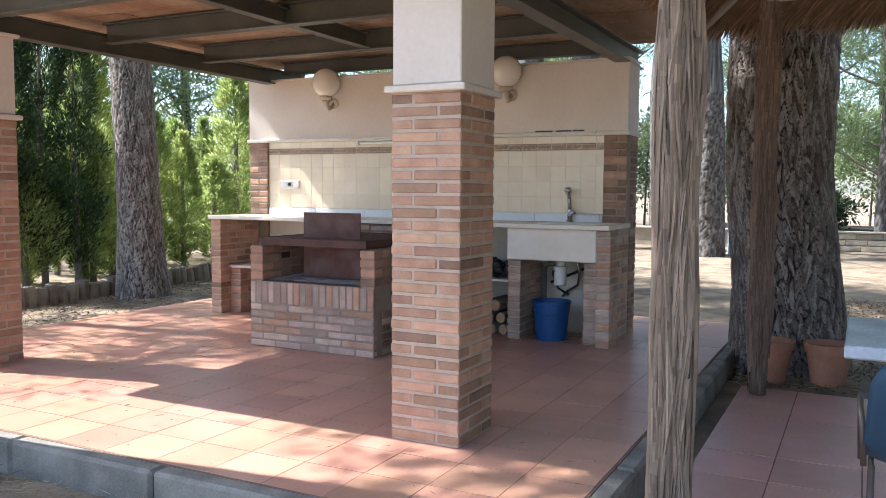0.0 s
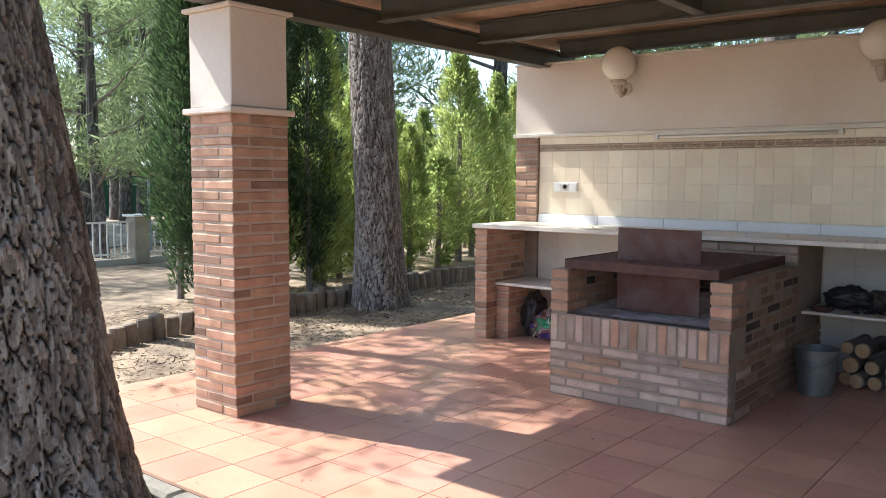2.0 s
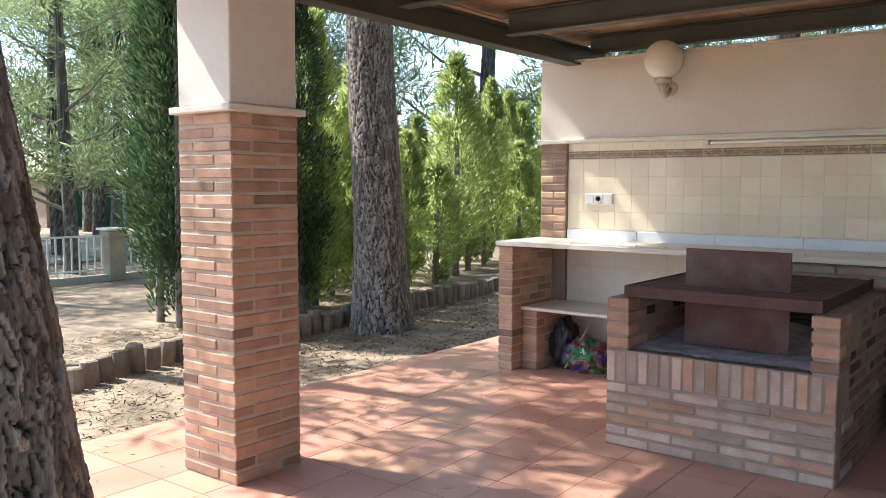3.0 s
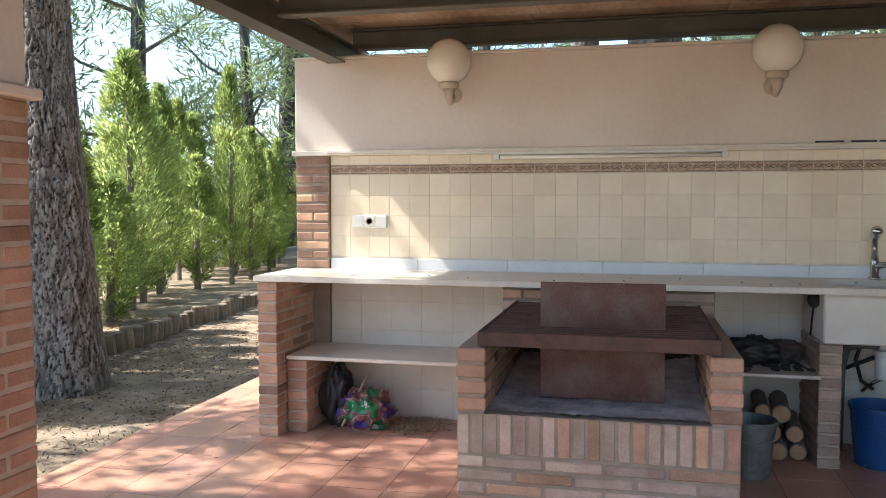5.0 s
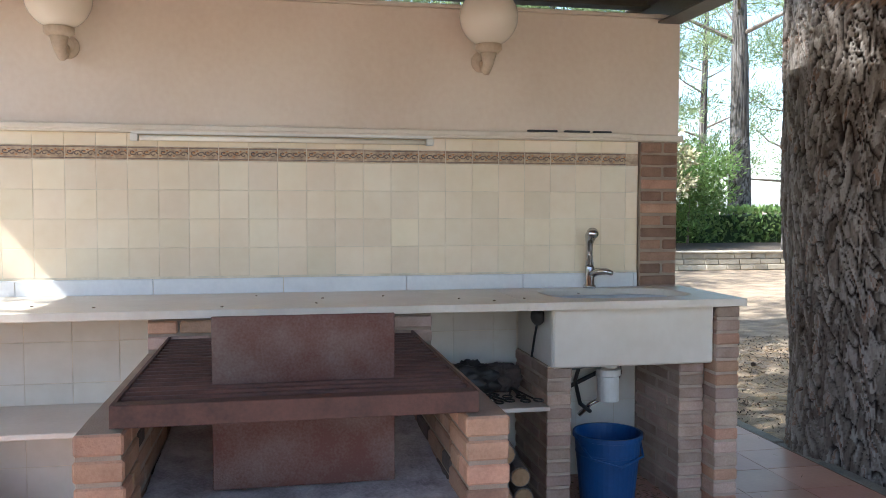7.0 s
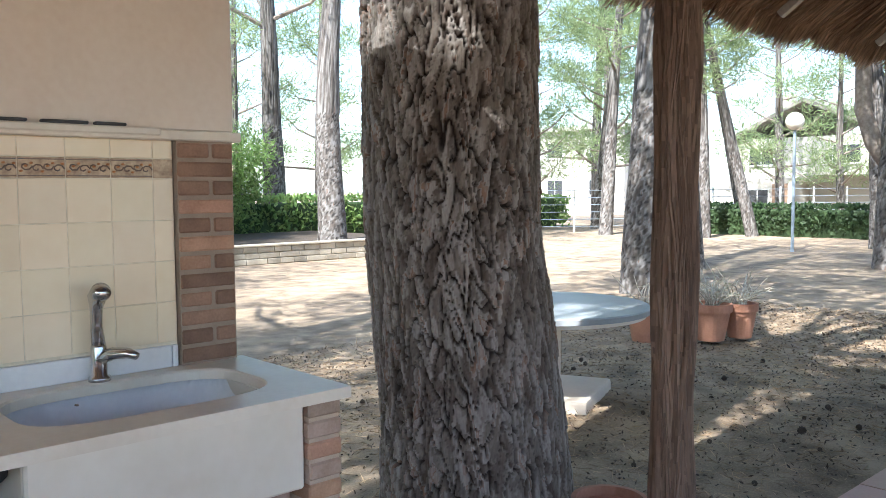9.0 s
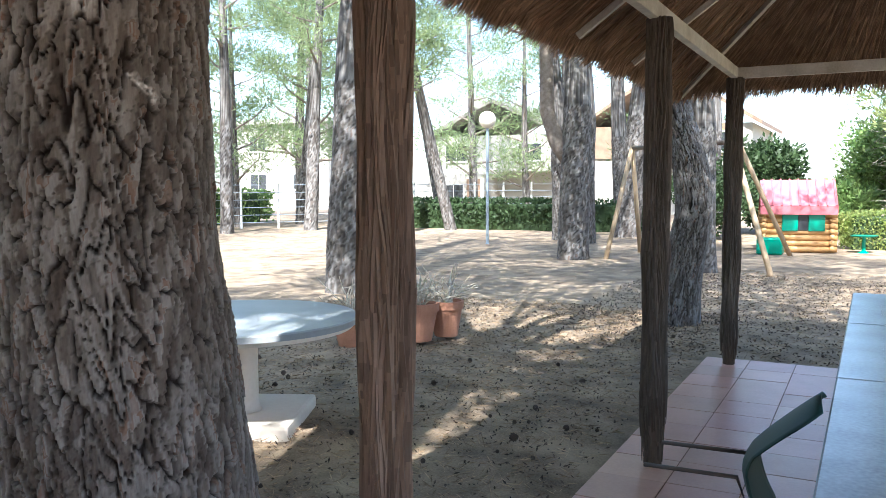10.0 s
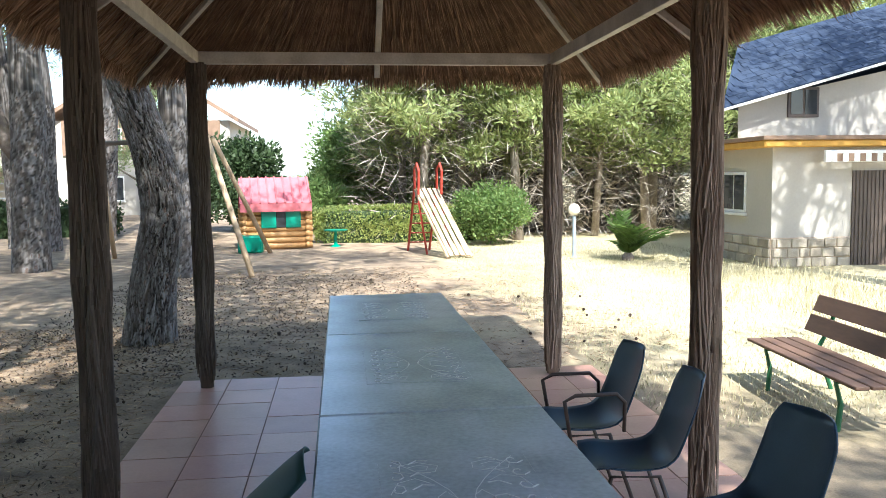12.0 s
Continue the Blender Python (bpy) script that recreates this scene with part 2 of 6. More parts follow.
PALMGREEN = mat("palm_green", (0.16, 0.26, 0.06), (0.08, 0.15, 0.035), 1.2, 0.5, 0, 10, vary=0.3, island=True, thin=0.4)
STONE = mat("garden_stone", (0.44, 0.39, 0.31), (0.30, 0.26, 0.2), 4, 0.92, 0.6, 50, vary=0.22)
LOGWOOD = mat("weathered_log", (0.28, 0.22, 0.165), (0.17, 0.125, 0.09), 7, 0.92, 0.6, 60, vary=0.25)
WHITEWALL = mat("white_render", (0.47, 0.445, 0.40), (0.41, 0.385, 0.34), 1.0, 0.92, 0.1, 20)
ROOFGREY = mat("grey_slate", (0.034, 0.052, 0.092), (0.024, 0.038, 0.068), 3, 0.7, 0.3, 30, spec=0.3, vary=0.12)
ROOFRED = mat("brown_roof_tile", (0.28, 0.19, 0.13), (0.2, 0.13, 0.09), 3, 0.85, 0.4, 30)
YELLOW = mat("ochre_paint", (0.58, 0.33, 0.06), (0.5, 0.27, 0.05), 4, 0.7, 0.1, 30)
BROWNMETAL = mat("brown_metal", (0.10, 0.075, 0.06), (0.075, 0.055, 0.045), 5, 0.5, 0.05, 30)
PANE = mat("dim_window_glass", (0.05, 0.055, 0.06), (0.035, 0.04, 0.045), 2, 0.06, 0, 10)
PLANK = mat("brown_planks", (0.165, 0.095, 0.062), (0.10, 0.058, 0.038), 6, 0.6, 0.2, 60, stretch=(0.15, 1, 1), vary=0.15)
GREENPAINT = mat("green_enamel", (0.02, 0.14, 0.06), (0.015, 0.1, 0.045), 6, 0.4, 0.05, 40)
REDPAINT = mat("red_enamel", (0.42, 0.05, 0.03), (0.3, 0.04, 0.025), 6, 0.45, 0.05, 40)
SLATWOOD = mat("bare_slats", (0.50, 0.38, 0.25), (0.38, 0.27, 0.17), 5, 0.75, 0.2, 40, vary=0.12)
PLASTICLOG = mat("tan_plastic_log", (0.52, 0.30, 0.12), (0.44, 0.24, 0.09), 5, 0.5, 0.08, 40)
PINKROOF = mat("faded_red_roof", (0.52, 0.15, 0.17), (0.44, 0.11, 0.13), 4, 0.5, 0.05, 30)
TEAL = mat("green_plastic", (0.0, 0.26, 0.17), (0.0, 0.2, 0.13), 5, 0.4, 0.03, 30)
TEALDARK = mat("deep_green_paint", (0.005, 0.10, 0.065), (0.004, 0.075, 0.05), 5, 0.5, 0.05, 30)
GALV = mat("grey_metal_pole", (0.30, 0.36, 0.42), (0.24, 0.28, 0.33), 5, 0.5, 0.05, 40)
WHITEPAINT = mat("white_enamel", (0.78, 0.78, 0.76), (0.7, 0.7, 0.68), 5, 0.4, 0.03, 40)


# ---- mesh tools ----
def obj(name, bm, material, parent=None, label="", smooth=False):
    me = bpy.data.meshes.new(name)
    bm.normal_update()
    bm.to_mesh(me)
    bm.free()
    me.materials.append(material)
    if smooth:
        me.polygons.foreach_set("use_smooth", [True] * len(me.polygons))
    ob = new(name, me)
    if parent:
        ob.parent = parent
    if label:
        ob["label"] = label
    return ob


part = obj


def thing(name, label, category, at=(0, 0, 0), rz=0, group="", kind=""):
    ob = new(name)
    ob.empty_display_size = 0.1
    ob.matrix_basis = pose(*at, 0, 0, rz)
    return tagged(ob, label, category, group, kind)


def box(x0, x1, y0, y1, z0, z1, bevel=0.0, bm=None, seg=1):
    own = bmesh.new()
    m = Matrix.Translation(((x0 + x1) / 2, (y0 + y1) / 2, (z0 + z1) / 2)) @ Matrix.Diagonal((abs(x1 - x0), abs(y1 - y0), abs(z1 - z0), 1))
    bmesh.ops.create_cube(own, size=1, matrix=m)
    if bevel:
        bmesh.ops.bevel(own, geom=own.edges[:], offset=bevel, segments=seg, profile=0.6, affect="EDGES")
    return merge(bm, own)


def merge(bm, own):
    if bm is None:
        return own
    tmp = bpy.data.meshes.new("tmp")
    own.to_mesh(tmp)
    own.free()
    bm.from_mesh(tmp)
    bpy.data.meshes.remove(tmp)
    return bm


def lathe(profile, seg=32, bm=None, at=(0, 0, 0), caps=True):
    """A turned body from (radius, height) pairs."""
    own = bmesh.new()
    rings = []
    for r, z in profile:
        rings.append([own.verts.new((at[0] + r * math.cos(2 * math.pi * i / seg), at[1] + r * math.sin(2 * math.pi * i / seg), at[2] + z)) for i in range(seg)])
    for a, b in zip(rings, rings[1:]):
        for i in range(seg):
            own.faces.new((a[i], a[(i + 1) % seg], b[(i + 1) % seg], b[i]))
    if caps:
        own.faces.new(rings[0][::-1])
        own.faces.new(rings[-1])
    return merge(bm, own)


def tube(points, radius, seg=8, bm=None):
    """A round bar along points; radius may be a number or one for each point."""
    own = bmesh.new()
    pts = [Vector(p) for p in points]
    radii = radius if isinstance(radius, (list, tuple)) else [radius] * len(pts)
    rings, side = [], None
    for i, p in enumerate(pts):
        d = (pts[min(i + 1, len(pts) - 1)] - pts[max(i - 1, 0)]).normalized()
        ref = Vector((0, 0, 1)) if abs(d.z) < 0.9 else Vector((1, 0, 0))
        side = d.cross(ref).normalized() if side is None else (side - d * side.dot(d)).normalized()
        up = d.cross(side)
        rings.append([own.verts.new(p + radii[i] * (math.cos(2 * math.pi * k / seg) * side + math.sin(2 * math.pi * k / seg) * up)) for k in range(seg)])
    for a, b in zip(rings, rings[1:]):
        for k in range(seg):
            own.faces.new((a[k], a[(k + 1) % seg], b[(k + 1) % seg], b[k]))
    own.faces.new(rings[0][::-1])
    own.faces.new(rings[-1])
    bmesh.ops.recalc_face_normals(own, faces=own.faces[:])
    return merge(bm, own)


def ball(r, at=(0, 0, 0), seg=24, bm=None, squash=1.0):
    own = bmesh.new()
    bmesh.ops.create_uvsphere(own, u_segments=seg, v_segments=seg // 2, radius=r, matrix=Matrix.Translation(at) @ Matrix.Diagonal((1, 1, squash, 1)))
    return merge(bm, own)


def quads(name, corners, material, parent=None, smooth=False):
    """One mesh from an array of shape (n, 4, 3): loose four-cornered blades."""
    n = len(corners)
    me = bpy.data.meshes.new(name)
    me.vertices.add(4 * n)
    me.vertices.foreach_set("co", np.ascontiguousarray(corners, dtype=np.float32).ravel())
    me.loops.add(4 * n)
    me.loops.foreach_set("vertex_index", np.arange(4 * n, dtype=np.int32))
    me.polygons.add(n)
    me.polygons.foreach_set("loop_start", np.arange(0, 4 * n, 4, dtype=np.int32))
    me.update(calc_edges=True)
    me.materials.append(material)
    ob = new(name, me)
    if parent:
        ob.parent = parent
    return ob


def blades(base, way, length, width, rng):
    """Blades from base points along way vectors, each a narrow rhomb with a random turn."""
    n = len(base)
    way = way / np.linalg.norm(way, axis=1, keepdims=True)
    side = np.cross(way, rng.normal(size=(n, 3)))
    side /= np.linalg.norm(side, axis=1, keepdims=True) + 1e-9
    L, W = np.reshape(length, (-1, 1)) * np.ones((n, 1)), np.reshape(width, (-1, 1)) * np.ones((n, 1))
    return np.stack([base, base + way * L * 0.45 + side * W, base + way * L, base + way * L * 0.45 - side * W], axis=1)


def grid_mesh(name, pts, material, parent=None, wrap=False, smooth=True):
    """One mesh from a grid of points of shape (rows, columns, 3); wrap joins the last column to the first."""
    r, c, _ = pts.shape
    i = np.arange(r - 1)[:, None] * c
    j = np.arange(c if wrap else c - 1)[None, :]
    k = (j + 1) % c
    faces = np.stack([i + j, i + k, i + c + k, i + c + j], axis=-1).reshape(-1, 4)
    me = bpy.data.meshes.new(name)
    me.vertices.add(r * c)
    me.vertices.foreach_set("co", np.ascontiguousarray(pts, dtype=np.float32).ravel())
    me.loops.add(faces.size)
    me.loops.foreach_set("vertex_index", faces.astype(np.int32).ravel())
    me.polygons.add(len(faces))
    me.polygons.foreach_set("loop_start", np.arange(0, faces.size, 4, dtype=np.int32))
    me.update(calc_edges=True)
    if smooth:
        me.polygons.foreach_set("use_smooth", np.ones(len(faces), dtype=bool))
    me.materials.append(material)
    ob = new(name, me)
    if parent:
        ob.parent = parent
    return ob


# ---- bricks ----
PIECES = {}


def piece(name, lx, ly, lz, bevel, material):
    """A shared block mesh with slightly broken edges, centred on its own middle."""
    key = (name, round(lx, 4), round(ly, 4), round(lz, 4), material.name)
    if key not in PIECES:
        bm = box(-lx / 2, lx / 2, -ly / 2, ly / 2, -lz / 2, lz / 2, bevel)
        me = bpy.data.meshes.new(name)
        bm.to_mesh(me)
        bm.free()
        me.materials.append(material)
        PIECES[key] = me
    return PIECES[key]


def lay(name, parent, lx, ly, lz, at, material, bevel=0.006, rz=0.0, rx=0.0, ry=0.0):
    ob = new(name, piece(name, lx, ly, lz, bevel, material))
    ob.parent = parent
    ob.matrix_basis = pose(*at, rx, ry, rz)
    return ob


BH, BJ = 0.051, 0.0137
rnd = random.Random(4)


def pick_brick():
    q = rnd.random()
    return BRICK_DARK if q < 0.13 else BRICK


def course_wall(parent, x0, x1, y0, y1, z0, z1, choose=pick_brick, long=0.26, shift=0, along="x", thick=None):
    """Running-bond bricks that fill a wall's box, one brick thick along its length."""
    a0, a1 = (x0, x1) if along == "x" else (y0, y1)
    t0, t1 = (y0, y1) if along == "x" else (x0, x1)
    step = BH + BJ
    rows = max(1, round((z1 - z0) / step))
    step = (z1 - z0) / rows
    for r in range(rows):
        z = z0 + (r + 0.5) * step
        a = a0
        first = True
        while a < a1 - 0.02:
            ln = long / 2 if first and (r + shift) % 2 else long
            b = min(a + ln, a1)
            if a1 - b < 0.05:
                b = a1
            la, mid = b - a - 0.012, (a + b) / 2
            jit = rnd.uniform(-0.002, 0.002)
            th = t1 - t0 + rnd.choice((0, 0.003))
            la = round(la, 3)
            if along == "x":
                lay("brick", parent, la, round(th, 3), round(step - BJ, 4), (mid, (t0 + t1) / 2 + jit, z), choose(), rz=rnd.uniform(-0.4, 0.4))
            else:
                lay("brick", parent, round(th, 3), la, round(step - BJ, 4), ((t0 + t1) / 2 + jit, mid, z), choose(), rz=rnd.uniform(-0.4, 0.4))
            a, first = b, False


def pillar_bricks(parent, x0, x1, y0, y1, z0, z1, choose=pick_brick):
    """Four bricks to a course, turning about the core, mirrored from course to course."""
    w, d, t = x1 - x0, y1 - y0, 0.125
    step = BH + BJ
    rows = round((z1 - z0) / step)
    step = (z1 - z0) / rows
    for r in range(rows):
        z = z0 + (r + 0.5) * step
        hgt = round(step - BJ, 4)
        ev = r % 2 == 0
        g = 0.006
        for side in range(4):
            j = rnd.uniform(-0.0025, 0.0025)
            if side in (0, 2):
                ln = w - t - g
                cx = (x0 + ln / 2) if (side == 0) == ev else (x1 - ln / 2)
                cy = (y0 + t / 2 + j) if side == 0 else (y1 - t / 2 + j)
                lay("brick", parent, round(ln - g, 3), t, hgt, (cx, cy, z), choose(), rz=rnd.uniform(-0.4, 0.4))
            else:
                ln = d - t - g
                left = side == 3
                cy = (y1 - ln / 2) if left == ev else (y0 + ln / 2)
                cx = (x0 + t / 2 + j) if left else (x1 - t / 2 + j)
                lay("brick", parent, t, round(ln - g, 3), hgt, (cx, cy, z), choose(), rz=rnd.uniform(-0.4, 0.4))


# ---- trunks and foliage ----
def bark_trunk(name, path, material, parent, cell=(0.055, 0.17), depth=0.022, cols=120, rows=200, seed=1, flare=0.25):
    """A trunk along (x, y, z, radius) points, with raised elongated bark plates and cracks between them."""
    rng = np.random.default_rng(seed)
    P = np.array(path, dtype=float)
    s = np.linspace(0, 1, rows)
    zt = P[:, 2]
    knee = min(3.6, zt[-1] * 0.6)
    z = np.where(s < 0.84, zt[0] + (knee - zt[0]) * s / 0.84, knee + (zt[-1] - knee) * (s - 0.84) / 0.16)
    cx, cy, rad = (np.interp(z, zt, P[:, k]) for k in (0, 1, 3))
    ker = np.ones(max(3, rows // 16))
    ker /= ker.sum()
    pad = len(ker) // 2

    def soft(v):
        return np.convolve(np.pad(v, pad, mode="reflect", reflect_type="odd"), ker, mode="same")[pad:-pad]

    cx, cy = soft(cx), soft(cy)
    a = np.linspace(0, 2 * np.pi, cols, endpoint=False)
    A, Z = np.meshgrid(a, z)
    R = np.repeat(rad[:, None], cols, 1)
    h = Z - z[0]
    R = R * (1 + flare * np.exp(-h / 0.28) * (0.7 + 0.5 * np.cos(5 * A + seed) + 0.3 * np.cos(3 * A + 2 * seed)))
    R = R * (1 + 0.03 * np.sin(2 * A + 1.3 * Z + seed) + 0.02 * np.sin(5 * A - 2.1 * Z))
    nu = max(6, int(2 * np.pi * np.interp(1.5, z, rad) / cell[0]))
    drift = 0.34 * np.sin(Z * 3.1 + 2 * np.sin(A * 2 + seed)) + 0.20 * np.sin(Z * 8.3 + 3 * np.sin(A * 3 + 2 * seed)) + 0.10 * np.sin(Z * 21 + 4 * np.sin(A * 5))
    U = A / (2 * np.pi) * nu + drift
    V = h / cell[1] + 0.55 * np.sin(A * 7 + seed + np.sin(Z * 2)) + 0.45 * np.sin(A * 17 + Z * 3) + 0.2 * np.sin(A * 41)

    def cells(u, v, wrap):
        """Nearest and second distances in a jittered lattice, and a random value for each cell."""
        top = int(v.max()) + 4
        ju, jv, jh = rng.random((top, wrap)), rng.random((top, wrap)), rng.random((top, wrap))
        iu, iv = np.floor(u).astype(int), np.floor(v).astype(int)
        f1, f2, val = np.full(u.shape, 9.0), np.full(u.shape, 9.0), np.zeros(u.shape)
        for du in (-1, 0, 1):
            for dv in (-1, 0, 1):
                pu, pv = iu + du, np.clip(iv + dv, 0, top - 1)
                m = pu % wrap
                d = np.hypot(pu + ju[pv, m] - u, iv + dv + jv[pv, m] - v)
                nearer = d < f1
                f2 = np.where(nearer, f1, np.minimum(f2, d))
                val = np.where(nearer, jh[pv, m], val)
                f1 = np.where(nearer, d, f1)
        return f1, f2, val

    f1, f2, lift = cells(U, V, nu)
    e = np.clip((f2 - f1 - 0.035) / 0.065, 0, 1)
    g1, g2, scale = cells(U * 1.6, V * 2.2, int(nu * 1.6))
    chip = np.clip((g2 - g1 - 0.01) / 0.07, 0, 1)
    k1, k2, flake = cells(U * 3, V * 4.0, nu * 3)
    nick = np.clip((k2 - k1) / 0.12, 0, 1)
    rise = e ** 0.7 * (0.45 + 0.30 * lift + 0.26 * scale * chip + 0.10 * flake * nick)
    R = R + depth * (rise - 0.6) + rng.normal(size=R.shape) * depth * 0.015
    X = cx[:, None] + R * np.cos(A)
    Y = cy[:, None] + R * np.sin(A)
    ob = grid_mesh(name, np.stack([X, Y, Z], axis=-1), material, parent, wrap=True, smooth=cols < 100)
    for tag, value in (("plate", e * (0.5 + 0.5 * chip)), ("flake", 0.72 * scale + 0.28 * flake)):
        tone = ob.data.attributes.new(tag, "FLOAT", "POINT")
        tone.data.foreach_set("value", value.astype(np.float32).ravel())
    return ob


def cloud(centres, radii, per, rng, squash=0.7):
    """Points scattered over the shells of many ellipsoid clumps, with their outward ways."""
    n = len(centres)
    d = rng.normal(size=(n, per, 3))
    d /= np.linalg.norm(d, axis=2, keepdims=True)
    r = rng.random((n, per, 1)) ** 0.45
    off = d * r * np.reshape(radii, (n, 1, 1))
    off[..., 2] *= squash
    return (centres[:, None, :] + off).reshape(-1, 3), d.reshape(-1, 3)


def foliage(name, centres, radii, per, size, width, material, parent, seed, squash=0.7, up=0.35, spread=0.8):
    rng = np.random.default_rng(seed)
    base, way = cloud(np.asarray(centres, float), np.asarray(radii, float), per, rng, squash)
    way = way + spread * rng.normal(size=way.shape) * 0.6 + np.array([0, 0, up])
    return quads(name, blades(base, way, size * rng.uniform(0.6, 1.3, len(base)), width * rng.uniform(0.6, 1.3, len(base)), rng), material, parent)


def limbs(parent, path, count, z0, z1, reach, material, seed, rise=0.5):
    """Branches from the trunk's upper part; gives back their ends for the crown."""
    rng = random.Random(seed)
    ends = []
    P = np.array(path)
    bm = None
    for i in range(count):
        z = z0 + (z1 - z0) * (i + rng.random()) / count
        x, y, r = (float(np.interp(z, P[:, 2], P[:, k])) for k in (0, 1, 3))
        a = 2.4 * i + rng.uniform(-0.5, 0.5)
        L = reach * rng.uniform(0.6, 1.1) * (1 - 0.4 * (z - z0) / max(0.1, z1 - z0))
        e = Vector((x + L * math.cos(a), y + L * math.sin(a), z + L * rise * rng.uniform(0.5, 1.3)))
        m = Vector((x, y, z)).lerp(e, 0.5) + Vector((rng.uniform(-0.1, 0.1) * L, rng.uniform(-0.1, 0.1) * L, -0.08 * L))
        bm = tube([(x, y, z), m, e], [r * 0.35, r * 0.22, r * 0.08], 6, bm)
        ends += [(e, L), (m.lerp(e, 0.5), L)]
    if bm:
        part("branchwork", bm, LIMBBARK, parent)
    return ends


def pine(label, path, material, crown, seed, cols=48, rows=90, cell=(0.07, 0.2), depth=0.02, group="", needle=(0.22, 0.012), per=260, flare=0.25):
    """A pine: trunk, limbs and a crown of needle tufts. crown = (z from, z to, reach, count of limbs, tuft radius)."""
    t = thing("pine_tree", label, "tree", group=group)
    bark_trunk("trunk", path, material, t, cell, depth, cols, rows, seed, flare)
    if crown:
        z0, z1, reach, count, tr = crown
        ends = limbs(t, path, count, z0, z1, reach, material, seed)
        rng = np.random.default_rng(seed)
        cs, rs = [], []
        for e, L in ends:
            for k in range(3):
                cs.append(np.array(e) + rng.normal(size=3) * 0.25 * L * np.array((1, 1, 0.4)))
                rs.append(tr * rng.uniform(0.6, 1.2))
        foliage("crown", cs, rs, per, needle[0], needle[1], NEEDLE, t, seed, 0.6, 0.4)
    return t


# ---- ground ----
G = -0.145


def ground_sheet():
    near = np.arange(-24, 34.01, 0.25)
    xs = np.concatenate([[-900, -300, -120, -60, -36], near, [44, 60, 120, 300, 900]])
    ys = np.concatenate([[-900, -300, -120, -60, -36], near, [44, 60, 120, 300, 900]])
    X, Y = np.meshgrid(xs, ys)
    rng = np.random.default_rng(2)
    Z = G + 0.014 * np.sin(X * 1.7 + np.sin(Y * 1.1)) * np.sin(Y * 1.9) + rng.normal(size=X.shape) * 0.005
    Z = np.where(np.abs(X) + np.abs(Y) > 120, G, Z)
    for x0, x1, y0, y1 in ((-6.9, -0.7, 3.3, 9.5), (-0.8, 6.3, 3.3, 7.3)):
        inside = (X > x0) & (X < x1) & (Y > y0) & (Y < y1)
        Z = np.where(inside, G - 0.04, Z)
    ob = grid_mesh("ground", np.stack([X, Y, Z], axis=-1), GROUND)
    return tagged(ob, "dry earth strewn with pine needles", "ground", kind="structure")


ground_sheet()

# ---- platform with its kerb ----
PX0, PX1, PY0, PY1 = -6.78, -0.80, 3.48, 9.35
platform = tagged(obj("floor", box(PX0 + 0.1, PX1 - 0.1, PY0 + 0.1, PY1, -0.4, -0.0032), JOINT), "red terracotta paving on a raised concrete slab", "floor", kind="structure")
kerb = tagged(obj("trim_kerb", box(PX0, PX0 + 0.02, PY0 + 0.3, PY1, -0.4, -0.012), KERB), "grey concrete kerb round the paved platform", "kerb", kind="structure")
n = 6
for i in range(n):
    x0 = PX0 + (PX1 - PX0) * i / n
    x1 = PX0 + (PX1 - PX0) * (i + 1) / n - 0.008
    lay("kerbstone", kerb, round(x1 - x0, 3), 0.11, 0.30, ((x0 + x1) / 2, PY0 + 0.055, -0.152), KERB, 0.018, rx=rnd.uniform(-0.6, 0.6))
    y0 = PY0 + 0.115 + (PY1 - PY0 - 0.115) * i / n
    y1 = PY0 + 0.115 + (PY1 - PY0 - 0.115) * (i + 1) / n - 0.008
    lay("kerbstone", kerb, 0.11, round(y1 - y0, 3), 0.30, (PX1 - 0.055, (y0 + y1) / 2, -0.152), KERB, 0.018, ry=rnd.uniform(-0.6, 0.6))


# ---- the two brick pillars ----
def brick_pillar(name, x0, x1, y0, y1):
    t = tagged(obj(name, box(x0 + 0.006, x1 - 0.006, y0 + 0.006, y1 - 0.006, 0.0, 1.80), MORTAR), "square brick pillar with a cream plastered top", "pillar", kind="structure")
    part("plaster_top", box(x0 + 0.005, x1 - 0.005, y0 + 0.005, y1 - 0.005, 1.84, 2.40, 0.006), PLASTER, t, "cream painted plaster")
    part("ledge", box(x0 - 0.03, x1 + 0.03, y0 - 0.03, y1 + 0.03, 1.80, 1.835, 0.006), PLASTER, t)
    part("cap", box(x0 - 0.025, x1 + 0.025, y0 - 0.025, y1 + 0.025, 2.40, 2.425, 0.004), PLASTER, t)
    return t


pillar_a = brick_pillar("pillar_1", -5.945, -5.53, 4.42, 4.845)
pillar_b = brick_pillar("pillar_2", -2.08, -1.68, 4.45, 4.87)

# ---- kitchen wall ----
WX0, WX1, WY, TY = -5.985, -1.765, 8.0, 8.03
wall = tagged(obj("wall_kitchen", box(WX0 + 0.012, WX1 - 0.012, TY + 0.012, 8.36, 0.0, 1.80), MORTAR), "cream plastered wall on brick ends behind the outdoor kitchen", "wall", kind="structure")
part("upper_wall", box(WX0, WX1, WY, 8.37, 1.835, 2.455, 0.005), PLASTER, wall, "cream plaster with faint stains")
part("coping", box(WX0 - 0.01, WX1 + 0.01, WY - 0.015, 8.38, 2.455, 2.475, 0.004), MARBLE, wall)
part("mantel_shelf", box(WX0 + 0.24, WX1 - 0.28, 7.97, WY + 0.02, 1.812, 1.838, 0.005), MARBLE, wall, "narrow stone shelf")
part("string_course", box(WX0 - 0.02, WX1 + 0.02, WY - 0.02, 8.38, 1.80, 1.834, 0.004), MARBLE, wall)
